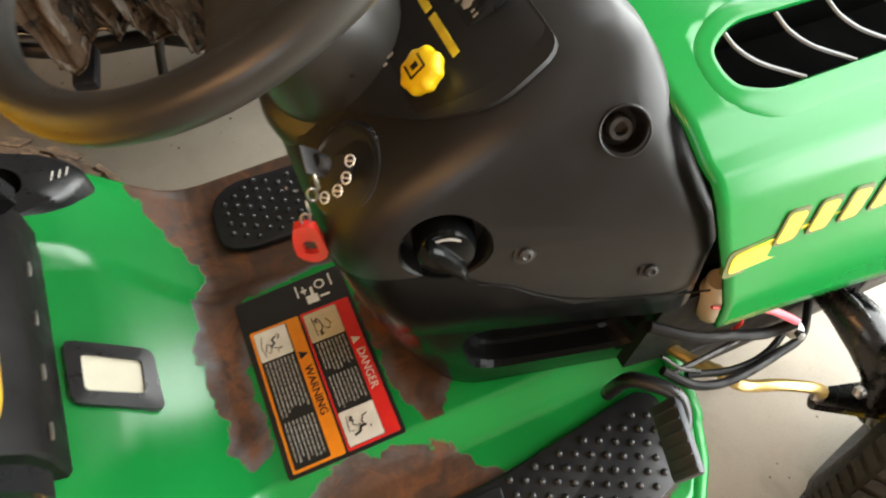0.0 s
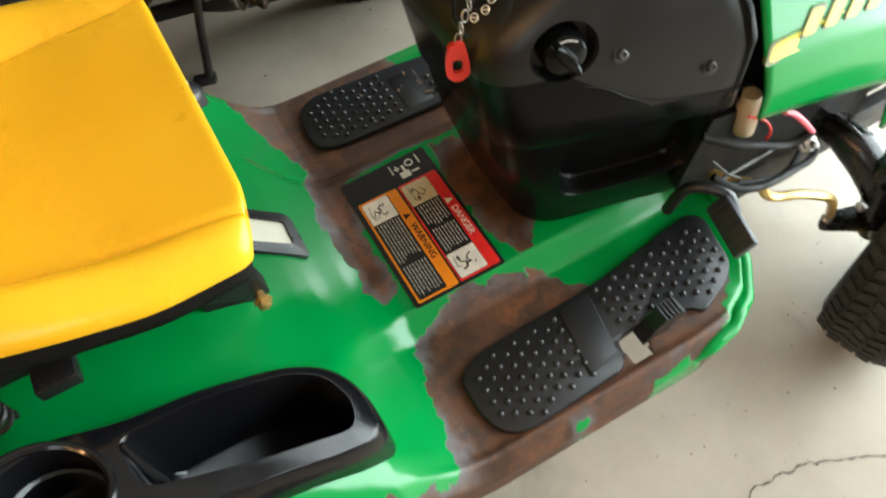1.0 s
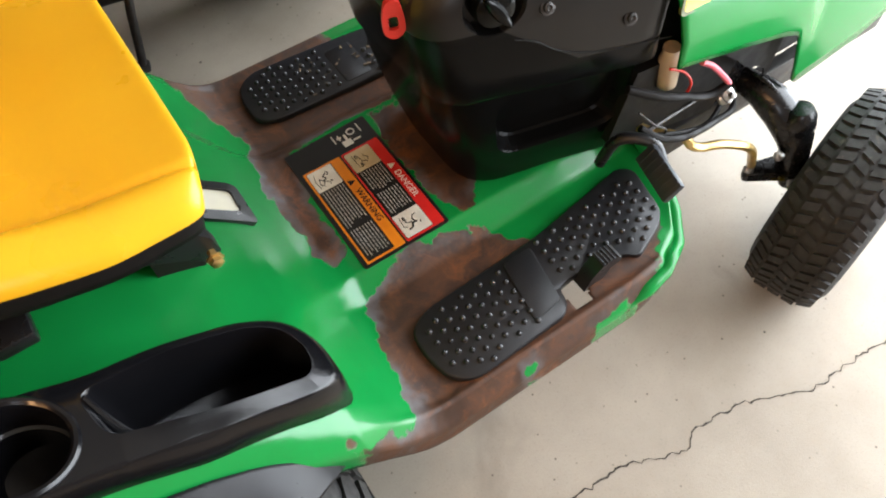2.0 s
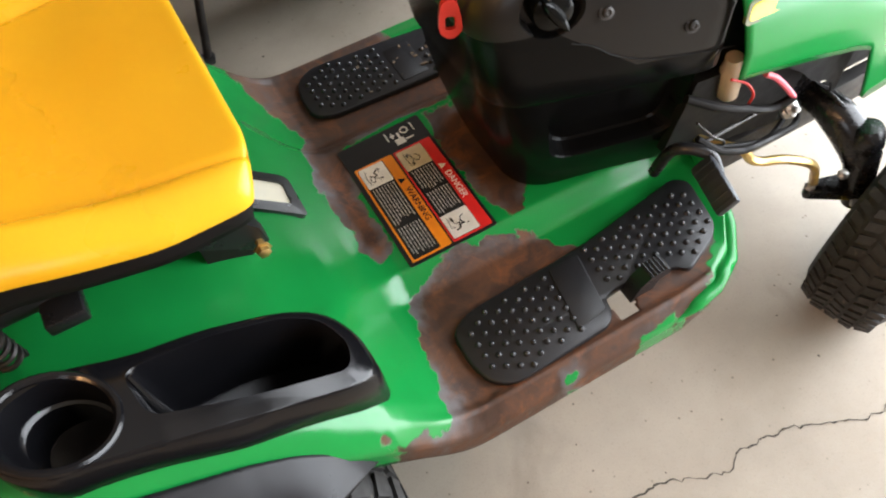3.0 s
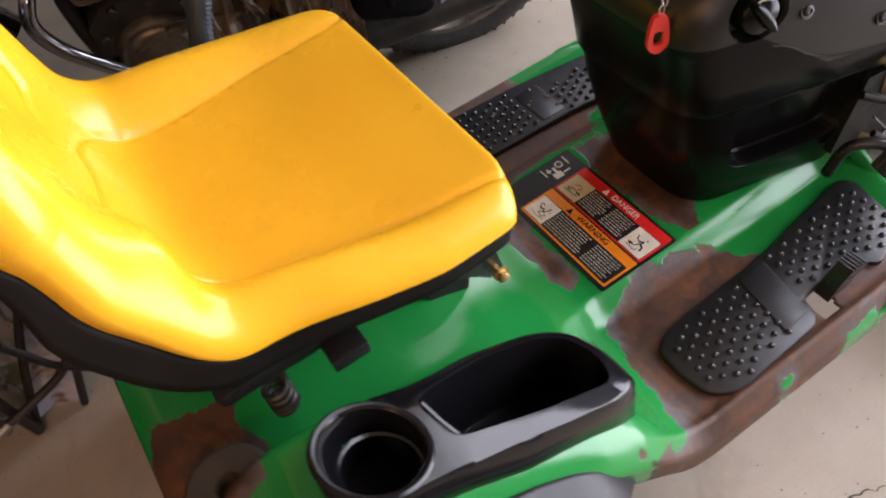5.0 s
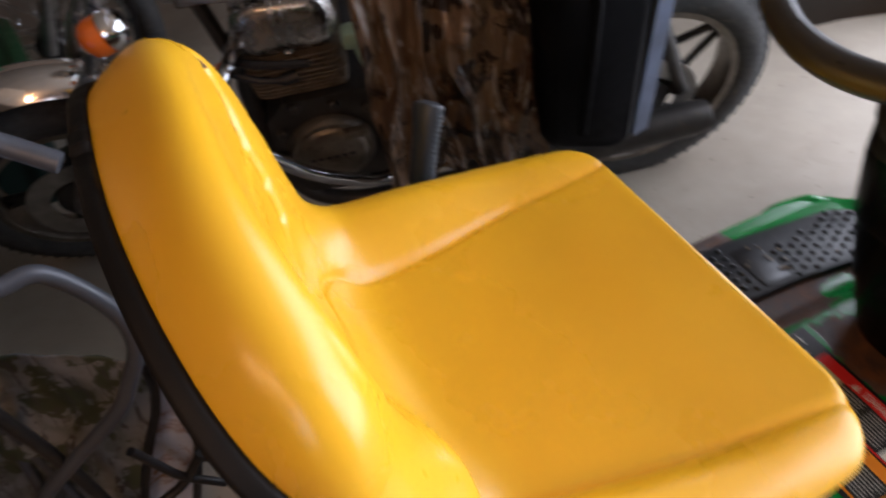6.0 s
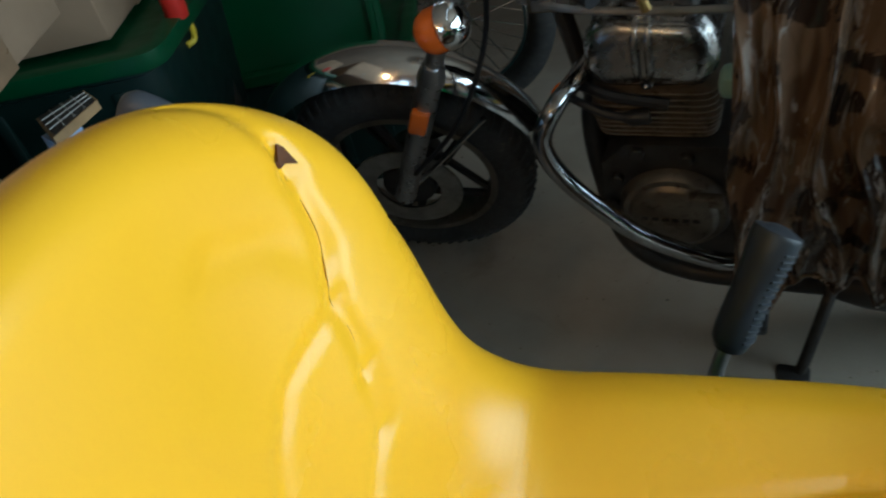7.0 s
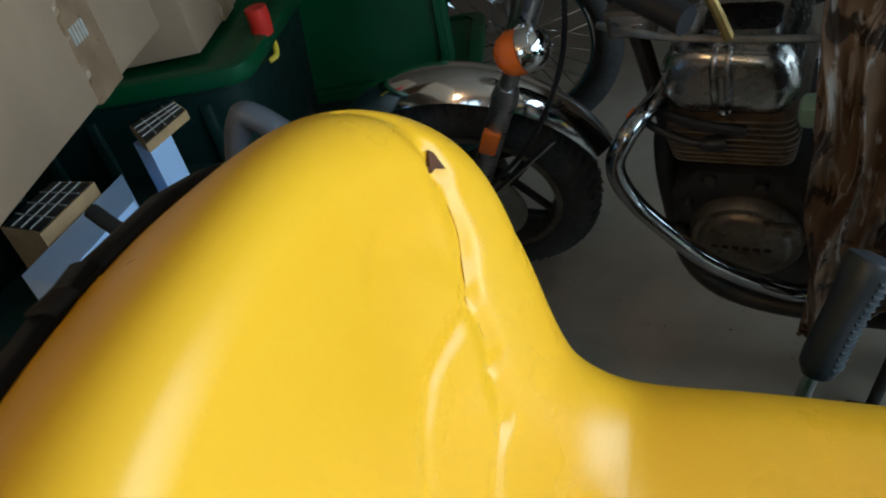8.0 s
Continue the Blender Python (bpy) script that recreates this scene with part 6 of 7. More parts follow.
# black flare along the right fender's lower edge
def flare(u, v):
    x = -0.60 + 0.425 * u
    k = max(0.0, 1 - max(0.0, (u - 0.50) / 0.50) ** 2.2) * ease(0.0, 0.06, u)
    q = v * 0.13 * k
    y0 = YC - edge_y(x) + 0.010
    z0 = shell_z(x, YC - edge_y(x) + 0.012)
    fall = 0.045 * max(0.0, (u - 0.80) / 0.20) ** 2
    return (x, y0 - q * 0.80 - fall * 0.25, z0 - 0.004 - q * 0.35 - q * q * 3.2 - fall)


sheet("fender_flare", 70, 14, flare, M["flare_grey"], tractor, "satin dark grey fender flare", thick=0.005)

# brake pedal
b = bmesh.new()
tube(b, smooth_path([(0.36, -0.165, 0.47), (0.37, -0.175, 0.52), (0.385, -0.19, 0.533), (0.405, -0.212, 0.53), (0.408, -0.23, 0.515), (0.40, -0.245, 0.505)], 6), 0.0085, 10)
pedal = part("brake_pedal", b, M["black_satin"], tractor, "black brake pedal arm with grey ribbed tread")
b = bmesh.new()
pm = Matrix.Translation((0.384, -0.252, 0.520)) @ Matrix.Rotation(radians(-14), 4, "Z") @ Matrix.Rotation(radians(-52), 4, "Y")
box(b, (-0.018, -0.040, -0.006), (0.018, 0.042, 0.006), 0.004, pm)
part("pedal_tread", b, M["grey_grip"], pedal, "grey ribbed pedal tread")
b = bmesh.new()
for k in range(6):
    box(b, (-0.016, -0.034 + 0.0125 * k, 0.005), (0.016, -0.030 + 0.0125 * k, 0.0066), 0.0008, pm)
part("pedal_ribs", b, M["grey_grip"], pedal)
# lock bracket beside the mat
b = bmesh.new()
sec = []
for y in (-0.292, -0.268):
    sec.append([(x, y - 0.006 * (z - 0.40) * 10, z) for x, z in ((0.238, 0.395), (0.248, 0.43), (0.262, 0.447), (0.285, 0.450), (0.296, 0.442), (0.298, 0.43), (0.28, 0.425), (0.27, 0.395))])
loft(b, sec)
brk = part("lock_bracket", b, M["black_satin"], tractor, "small black lock bracket with ribbed top")
b = bmesh.new()
for k in range(5):
    cyl(b, (0.264 + 0.006 * k, -0.2955, 0.4495), (0.264 + 0.006 * k, -0.270, 0.4495), 0.0015, 6)
part("bracket_ribs", b, M["grey_grip"], brk)


# ---- the motorcycle beside the tractor, leaning on its side stand ----
BIKE = pose(0.568, 1.103, 0, 0, 0, 165.8) @ pose(0, 0, 0, -12.6, 0, 0)
bike = thing("motorcycle", "old chrome and black motorcycle leaning on its side stand", "motorcycle")
STEER_P, STEER_D = Vector((1.17, 0, 0.85)), Vector((-0.454, 0, 0.891))
STEER = Matrix.Translation(STEER_P) @ Matrix.Rotation(radians(9.7), 4, STEER_D) @ Matrix.Translation(-STEER_P)


def bike_part(name, bm, mat, parent=None, label="", steer=False, smooth=40):
    bmesh.ops.transform(bm, matrix=BIKE @ STEER if steer else BIKE, verts=bm.verts)
    return part(name, bm, mat, parent or bike, label, smooth)


def bike_wheel(c, R, steer, spokes):
    w = new("wheel")
    w.parent = bike
    w["label"] = "black road tyre on a bright rim"
    b = bmesh.new()
    lathe(b, (c[0], c[1] - 0.05, c[2]), (c[0], c[1] + 0.05, c[2]), [(0.012, R - 0.085), (0.004, R - 0.07), (0.0, R - 0.045), (0.010, R - 0.018), (0.030, R - 0.004), (0.05, R), (0.070, R - 0.004), (0.090, R - 0.018), (0.10, R - 0.045), (0.096, R - 0.07), (0.088, R - 0.085)], 72, cap=False)
    ty = bike_part("tyre", b, M["tyre"], w, "", steer)
    b = bmesh.new()
    for k in range(60):
        for s in (-1, 1):
            a = 2 * math.pi * (k + 0.25 * s) / 60
            p = [(c[0] + r * math.cos(a + t), c[1] + s * y, c[2] + r * math.sin(a + t)) for r, y, t in ((R - 0.001, 0.012, 0), (R - 0.006, 0.028, 0.02), (R - 0.018, 0.042, 0.04))]
            tube(b, p, 0.004, 4)
    tagged(bike_part("tread", b, M["tyre"], ty, "", steer), kind="stuff")
    b = bmesh.new()
    lathe(b, (c[0], c[1] - 0.04, c[2]), (c[0], c[1] + 0.04, c[2]), [(0.0, R - 0.083), (0.0, R - 0.098), (0.02, R - 0.105), (0.06, R - 0.105), (0.08, R - 0.098), (0.08, R - 0.083)], 64, cap=False)
    bike_part("rim", b, M["alloy"], w, "dull alloy rim", steer)
    b = bmesh.new()
    lathe(b, (c[0], c[1] - 0.07, c[2]), (c[0], c[1] + 0.07, c[2]), [(0, 0.02), (0.01, 0.06), (0.05, 0.065), (0.06, 0.04), (0.10, 0.04), (0.11, 0.065), (0.13, 0.06), (0.14, 0.02)], 32)
    bike_part("hub", b, M["dark_metal"], w, "dark oily hub", steer)
    for k in range(spokes):
        b = bmesh.new()
        a = 2 * math.pi * k / spokes
        for s in (-1, 1):
            d = Vector((math.cos(a), 0, math.sin(a)))
            t = Vector((-math.sin(a), 0, math.cos(a)))
            cc = Vector(c)
            tube(b, [cc + d * 0.05 + t * 0.03 * s + Vector((0, 0.03 * s, 0)), cc + d * (R - 0.10) + t * 0.012 * s], 0.011, 6)
        bike_part("wheel_spoke", b, M["dark_metal"], w, "", steer)
    b = bmesh.new()
    lathe(b, (c[0], c[1] + 0.062, c[2]), (c[0], c[1] + 0.067, c[2]), [(0, 0.075), (0, 0.125), (0.005, 0.125), (0.005, 0.075)], 48, cap=False)
    bike_part("brake_disc", b, M["steel"], w, "steel brake disc", steer)
    return w


bike_wheel((0.088, 0.075, 0.318), 0.318, False, 5)
bike_wheel((1.44, 0, 0.302), 0.285, True, 5)
for s in (-1, 1):
    b = bmesh.new()
    tube(b, [(1.44, 0.092 * s, 0.31), (1.27, 0.092 * s, 0.645)], 0.024, 16)
    tube(b, [(1.27, 0.092 * s, 0.645), (1.10, 0.092 * s, 0.98)], 0.0175, 14)
    lathe(b, (1.272, 0.092 * s, 0.64), (1.10, 0.092 * s, 0.98), [(0, 0.026), (0.012, 0.027), (0.03, 0.025), (0.05, 0.02)], 16)
    leg = bike_part("fork_leg", b, M["fork_alloy"], None, "bright alloy fork leg", True)
    b = bmesh.new()
    box(b, (-0.030, 0.020 * s - 0.008, -0.018), (0.030, 0.020 * s + 0.010, 0.018), 0.004, Matrix.Translation((1.315, 0.095 * s, 0.565)) @ Matrix.Rotation(radians(63), 4, "Y"))
    bike_part("reflector", b, M["amber"], leg, "amber side reflector", True)
    b = bmesh.new()
    tube(b, [(1.175, 0.09 * s, 0.83), (1.165, 0.16 * s, 0.845)], 0.008, 8)
    lathe(b, (1.125, 0.19 * s, 0.852), (1.20, 0.19 * s, 0.832), [(0.0, 0.008), (0.004, 0.022), (0.02, 0.036), (0.036, 0.039), (0.040, 0.036)], 24)
    sig = bike_part("turn_signal", b, M["chrome"], None, "chrome turn signal with amber lens", True)
    b = bmesh.new()
    lathe(b, (1.163, 0.19 * s, 0.842), (1.20, 0.19 * s, 0.832), [(0, 0.036), (0.02, 0.037), (0.035, 0.032), (0.046, 0.020), (0.05, 0.0)], 24)
    bike_part("amber_lens", b, M["amber"], sig, "amber lens", True)
# chrome front fender
b = bmesh.new()
secs = []
for k in range(33):
    a = radians(-8 + 168 * k / 32)
    w = 0.062 * (0.55 + 0.45 * math.sin(math.pi * min(1, max(0, (k + 3) / 38))))
    sec = []
    for j in range(11):
        t = (j / 10 - 0.5) * 2
        r = 0.352 - 0.035 * abs(t) ** 2.2
        sec.append((1.44 + r * math.cos(a), w * t, 0.31 + r * math.sin(a)))
    secs.append(sec)
loft(b, secs, closed=False)
front_fender = bike_part("front_fender", b, M["chrome"], None, "curved chrome front fender", True)
b = bmesh.new()
for s in (-1, 1):
    tube(b, smooth_path([(1.44 + 0.30 * math.cos(2.45), 0.06 * s, 0.31 + 0.30 * math.sin(2.45)), (1.38, 0.085 * s, 0.36), (1.43, 0.09 * s, 0.33)], 5), 0.006, 7)
bike_part("fender_stay", b, M["chrome"], front_fender, "", True)
# handlebar and headlight
b = bmesh.new()
tube(b, smooth_path([(0.98, 0.36, 1.06), (1.06, 0.30, 1.08), (1.10, 0.16, 1.05), (1.10, 0.06, 1.0), (1.10, -0.06, 1.0), (1.10, -0.16, 1.05), (1.06, -0.30, 1.08), (0.98, -0.36, 1.06)], 6), 0.011, 10)
bar = bike_part("handlebar", b, M["chrome"], None, "chrome handlebar", True)
for s in (-1, 1):
    b = bmesh.new()
    tube(b, [(0.98, 0.36 * s, 1.06), (0.90, 0.42 * s, 1.045)], 0.017, 12)
    bike_part("bar_grip", b, M["rubber"], bar, "black rubber grip", True)
b = bmesh.new()
lathe(b, (1.13, 0, 0.93), (1.30, 0, 0.90), [(0, 0.03), (0.03, 0.075), (0.08, 0.09), (0.12, 0.095), (0.125, 0.085), (0.12, 0.0)], 32)
bike_part("headlight", b, M["chrome"], None, "round chrome headlight", True)
# frame
b = bmesh.new()
tube(b, smooth_path([(1.14, 0, 0.88), (1.03, 0.02, 0.79), (0.985, 0.04, 0.62), (0.955, 0.05, 0.45), (0.93, 0.08, 0.27), (0.85, 0.10, 0.22), (0.45, 0.10, 0.22), (0.34, 0.10, 0.30)], 6), 0.016, 9)
tube(b, smooth_path([(1.12, 0, 0.92), (0.95, 0.0, 0.83), (0.6, 0.05, 0.80), (0.3, 0.09, 0.78), (-0.12, 0.09, 0.80)], 6), 0.016, 9)
tube(b, [(0.34, 0.10, 0.30), (0.42, 0.08, 0.80)], 0.014, 9)
tube(b, [(0.36, 0.11, 0.34), (0.0, 0.11, 0.315)], 0.017, 9)
tube(b, [(0.0, 0.13, 0.33), (0.16, 0.11, 0.74)], 0.022, 12)
bike_part("frame", b, M["dark_metal"], None, "black tubular frame")
b = bmesh.new()
loft(b, [[(x, w * math.cos(a * 0.3927), z + h * math.sin(a * 0.3927)) for a in range(16)] for x, w, z, h in ((0.60, 0.06, 0.90, 0.05), (0.66, 0.11, 0.90, 0.08), (0.80, 0.135, 0.915, 0.10), (0.98, 0.125, 0.925, 0.095), (1.05, 0.07, 0.92, 0.06))])
bike_part("fuel_tank", b, M["black_gloss"], None, "glossy black fuel tank")
b = bmesh.new()
loft(b, [[(x, w * math.cos(a * 0.3927), z + h * math.sin(a * 0.3927)) for a in range(16)] for x, w, z, h in ((-0.14, 0.09, 0.85, 0.05), (0.0, 0.13, 0.86, 0.06), (0.3, 0.14, 0.85, 0.06), (0.6, 0.11, 0.86, 0.05))])
bike_part("saddle", b, M["bag"], None, "black saddle")
# engine: finned cylinders, bright head cover, dark crankcase
for k in range(9):
    b = bmesh.new()
    z = 0.556 + 0.0112 * k
    g = 0.006 * abs(k - 4) / 4
    o = rounded([(0.748 + g, 0.140 - g), (0.748 + g, -0.14 + g), (0.956 - g, -0.14 + g), (0.956 - g, 0.140 - g)], 0.030, 4)
    slab(b, o, z, z + 0.0036)
    bike_part("cylinder_fin", b, M["fin_alloy"], None, "thin brown-grey alloy cooling fin", smooth=30)
b = bmesh.new()
box(b, (0.772, -0.115, 0.52), (0.932, 0.115, 0.72), 0.02)
bike_part("cylinder_block", b, M["dark_metal"])
HEAD_SIDE = rounded([(0.950, 0.668), (0.762, 0.668), (0.752, 0.715), (0.768, 0.782), (0.905, 0.795), (0.952, 0.748)], 0.030, 6)
HC = Vector((0.852, 0.728))


def head_ring(y, k):
    return [(HC.x + (p.x - HC.x) * k, y, HC.y + (p.y - HC.y) * k) for p in HEAD_SIDE]


b = bmesh.new()
loft(b, [head_ring(y, k) for y, k in ((-0.135, 0.90), (-0.12, 1.0), (0.098, 1.0), (0.106, 1.03), (0.112, 1.03), (0.116, 0.985), (0.130, 0.955), (0.141, 0.88), (0.148, 0.74), (0.150, 0.55), (0.1505, 0.2))])
head = bike_part("head_cover", b, M["polished"], None, "polished alloy cylinder head cover")
for x in (0.846, 0.866):
    b = bmesh.new()
    tube(b, smooth_path([(x, 0.118, 0.672), (x, 0.145, 0.690), (x, 0.155, 0.728), (x, 0.145, 0.772), (x, 0.116, 0.792)], 5), 0.0062, 10)
    bike_part("head_rib", b, M["polished"], head, "raised moulded rib")
b = bmesh.new()
loft(b, [[(p.x, p.y, z) for p in rounded([(0.782, 0.06), (0.782, 0.125), (0.885, 0.125), (0.885, 0.06)], 0.016, 4)] for z in (0.780, 0.806, 0.812)])
bike_part("rocker_cap", b, M["fork_alloy"], head, "dull alloy rocker cap")
for x, y, z, q in ((0.856, 0.128, 0.675, 0.011), (0.858, 0.118, 0.800, 0.012), (0.936, 0.108, 0.683, 0.008), (0.776, 0.108, 0.683, 0.008), (0.925, 0.108, 0.768, 0.008)):
    b = bmesh.new()
    lathe(b, (x, y - 0.01, z), (x, y + 0.02, z), [(0, q), (0.024, q), (0.027, q * 0.75), (0.0275, q * 0.4), (0.024, 0.0)], 12)
    bike_part("head_bolt", b, M["chrome"], head, "chrome domed bolt")
b = bmesh.new()
tube(b, smooth_path([(0.985, 0.145, 0.655), (0.93, 0.165, 0.640), (0.885, 0.170, 0.632), (0.850, 0.165, 0.632)], 5), lambda t: 0.007 + 0.007 * ease(0.6, 0.75, t), 10)
bike_part("plug_cap", b, M["rubber"], None, "black rubber spark plug cap and lead")
b = bmesh.new()
loft(b, [[(x, y, z) for x, z in ((0.70, 0.30), (0.76, 0.25), (0.90, 0.26), (0.955, 0.34), (0.945, 0.50), (0.90, 0.55), (0.74, 0.55), (0.60, 0.50), (0.55, 0.40), (0.60, 0.30))] for y in (-0.15, -0.14, 0.14, 0.15)])
case = bike_part("crankcase", b, M["dark_metal"], None, "dark oily crankcase", smooth=30)
b = bmesh.new()
lathe(b, (0.825, 0.13, 0.40), (0.825, 0.2, 0.40), [(0, 0.098), (0.03, 0.096), (0.042, 0.088), (0.043, 0.078), (0.050, 0.074), (0.054, 0.066), (0.054, 0.0)], 36)
cover = bike_part("clutch_cover", b, M["alloy"], case, "round dull alloy side cover")
b = bmesh.new()
for k in range(6):
    x = 0.872 - 0.0175 * k
    box(b, (x - 0.006, 0.184, 0.396), (x + 0.006, 0.1855, 0.404))
bike_part("lettering_bars", b, M["decal_black"], cover, "dark maker's lettering bars", smooth=0)
b = bmesh.new()
lathe(b, (0.62, 0.13, 0.42), (0.62, 0.19, 0.42), [(0, 0.07), (0.03, 0.068), (0.04, 0.06), (0.042, 0.0)], 28)
bike_part("sprocket_cover", b, M["alloy"], case, "dull alloy sprocket cover")
for x, y, z in ((0.92, 0.152, 0.47), (0.935, 0.15, 0.40), (0.73, 0.15, 0.50), (0.80, 0.15, 0.525), (0.88, 0.15, 0.535)):
    b = bmesh.new()
    cyl(b, (x, y - 0.03, z), (x, y + 0.012, z), 0.012, 10, 0.002)
    bike_part("case_bolt", b, M["dark_metal"], case)
b = bmesh.new()
tube(b, smooth_path([(0.955, 0.06, 0.675), (0.965, 0.15, 0.69), (0.99, 0.205, 0.675), (1.012, 0.222, 0.62), (0.99, 0.225, 0.545), (0.94, 0.225, 0.475), (0.88, 0.222, 0.405), (0.80, 0.21, 0.345), (0.72, 0.20, 0.315), (0.67, 0.14, 0.30)], 6), 0.0160, 14)
bike_part("crash_bar", b, M["dark_chrome"], None, "bent chrome crash bar")
b = bmesh.new()
tube(b, smooth_path([(0.955, -0.06, 0.675), (0.965, -0.15, 0.69), (1.012, -0.222, 0.62), (0.94, -0.225, 0.475), (0.80, -0.21, 0.345), (0.67, -0.14, 0.30)], 6), 0.0135, 12)
bike_part("crash_bar", b, M["dark_chrome"], None, "bent chrome crash bar")
for s in (-1, 1):
    b = bmesh.new()
    tube(b, smooth_path([(0.94, 0.07 * s, 0.62), (0.968, 0.08 * s, 0.56), (0.962, 0.10 * s, 0.42), (0.92, 0.13 * s, 0.26), (0.80, 0.14 * s, 0.19), (0.55, 0.15 * s, 0.20)], 6), 0.02, 12)
    lathe(b, (0.56, 0.15 * s, 0.20), (-0.10, 0.20 * s, 0.30), [(0, 0.022), (0.06, 0.038), (0.12, 0.043), (0.58, 0.043), (0.62, 0.036), (0.625, 0.022), (0.60, 0.018)], 20, cap=False)
    bike_part("exhaust", b, M["dark_metal"] if s > 0 else M["steel"], None, "dark exhaust pipe and muffler")
b = bmesh.new()
box(b, (0.955, 0.085, 0.790), (1.030, 0.115, 0.840), 0.006)
hbox = bike_part("horn_box", b, M["alloy"], None, "grey alloy electrical box")
b = bmesh.new()
box(b, (0.963, 0.113, 0.797), (1.022, 0.118, 0.833), 0.002)
bike_part("box_lid", b, M["fork_alloy"], hbox)
b = bmesh.new()
lathe(b, (0.982, 0.150, 0.674), (0.988, 0.185, 0.676), [(0, 0.010), (0.006, 0.016), (0.020, 0.0165), (0.028, 0.012), (0.031, 0.0)], 20)
bike_part("side_reflector", b, M["amber"], None, "small round amber marker")
b = bmesh.new()
box(b, (0.706, 0.105, 0.648), (0.752, 0.15, 0.690), 0.012)
tube(b, smooth_path([(0.728, 0.125, 0.65), (0.722, 0.135, 0.62), (0.715, 0.135, 0.59)], 5), 0.006, 8)
bike_part("mint_cap", b, M["mint"], None, "pale mint plastic fitting")
for pts, r, mat in (([(1.05, 0.09, 0.80), (0.95, 0.14, 0.815), (0.84, 0.15, 0.815), (0.74, 0.145, 0.81), (0.66, 0.13, 0.80)], 0.006, "steel"), ([(0.90, 0.13, 0.93), (0.865, 0.15, 0.88), (0.842, 0.155, 0.82)], 0.008, "brass"), ([(0.98, 0.12, 0.66), (0.90, 0.16, 0.665), (0.82, 0.165, 0.655)], 0.009, "rubber"),
                    ([(0.70, 0.12, 0.81), (0.72, 0.14, 0.86), (0.71, 0.15, 0.92)], 0.007, "chrome"), ([(1.10, 0.05, 0.90), (1.13, 0.08, 0.72), (1.22, 0.11, 0.55), (1.36, 0.11, 0.40)], 0.005, "rubber")):
    b = bmesh.new()
    tube(b, smooth_path(pts, 6), r, 8)
    bike_part("cable", b, M[mat])
b = bmesh.new()
tube(b, smooth_path([(0.54, 0.12, 0.28), (0.565, 0.20, 0.20), (0.59, 0.255, 0.075), (0.60, 0.275, 0.045)], 5), 0.011, 9)
box(b, (0.575, 0.25, 0.040), (0.635, 0.295, 0.066), 0.006)
bike_part("side_stand", b, M["dark_metal"], None, "black side stand")
b = bmesh.new()
tube(b, [(0.69, 0.13, 0.31), (0.68, 0.24, 0.30)], 0.012, 9)
box(b, (0.655, 0.235, 0.285), (0.705, 0.33, 0.315), 0.008)
bike_part("foot_peg", b, M["rubber"], None, "black rubber foot peg")
b = bmesh.new()
box(b, (0.735, 0.205, 0.485), (0.79, 0.225, 0.505), 0.004)
bike_part("name_plate", b, M["alloy"], None, "small bright metal plate")


# camouflage cover thrown over the tank and saddle
def cover_point(u, v):
    x = 0.385 + 0.335 * u
    s = (v - 0.5) * 2
    hang = 0.555 + 0.05 * math.sin(7 * u + 1.0) + 0.03 * noise.noise((u * 6, 0, 2.0))
    arc = abs(s) * (0.20 + hang)
    ph = u * 15 + 2.6 * noise.noise((u * 2.5, s * 2.2, 0)) + 1.2 * noise.noise((u * 7, s * 4.5, 3))
    fold = (1 - abs(math.sin(ph))) ** 1.3 * 1.3 - 0.5 + 0.55 * noise.noise((u * 6, s * 3.0, 5)) + 0.40 * noise.noise((u * 15, s * 7, 9)) + 0.18 * noise.noise((u * 34, s * 16, 2))
    if arc < 0.20:
        t = arc / 0.20
        y, z = 0.20 * math.sin(t * math.pi / 2), 1.03 - 0.10 * (1 - math.cos(t * math.pi / 2)) * 1.0
        k = t
    else:
        d = (arc - 0.20)
        y, z = 0.20 + 0.10 * ease(0, 0.45, d), 0.93 - d
        k = 1.0
    y += fold * 0.045 * k * (0.6 + 0.3 * ease(0.1, 0.6, abs(s)) - 0.35 * ease(0.75, 1.0, abs(s)))
    x += 0.018 * noise.noise((u * 5, s * 4, 12)) * k
    z += 0.012 * noise.noise((u * 7, s * 3, 20))
    return tuple(BIKE @ Vector((x, math.copysign(y, s) if arc > 1e-6 else 0.0, z)))


cover_ob = sheet("motorcycle_cover", 170, 170, cover_point, M["camo_brown"], None, thick=0.0015)
for side in (0.0, 1.0):
    hem = bmesh.new()
    tube(hem, [cover_point(k / 90, side) for k in range(91)], 0.004, 6)
    part("hem", hem, M["camo_brown"], cover_ob, "stitched hem")
tagged(cover_ob, "shiny brown camouflage cover hanging in folds over a motorcycle", "cover")


# black saddlebag over the rear of the saddle
bag = thing("saddlebag", "black vinyl saddlebag hanging beside the rear wheel", "bag")
b = bmesh.new()
secs = []
for y, g in ((0.15, 0.018), (0.165, 0.004), (0.20, 0.0), (0.30, 0.0), (0.335, 0.006), (0.35, 0.022)):
    o = rounded([(0.205 + g, 0.42 + g), (0.40 - g, 0.45 + g), (0.41 - g, 0.88 - g), (0.205 + g, 0.86 - g)], 0.04, 5)
    secs.append([(p.x + 0.008 * noise.noise((p.x * 9, y * 9, p.y * 9)), y + 0.012 * noise.noise((p.x * 6, 3, p.y * 6)), p.y) for p in o])
loft(b, secs)
bmesh.ops.transform(b, matrix=BIKE, verts=b.verts)
part("bag_body", b, M["bag"], bag)
b = bmesh.new()
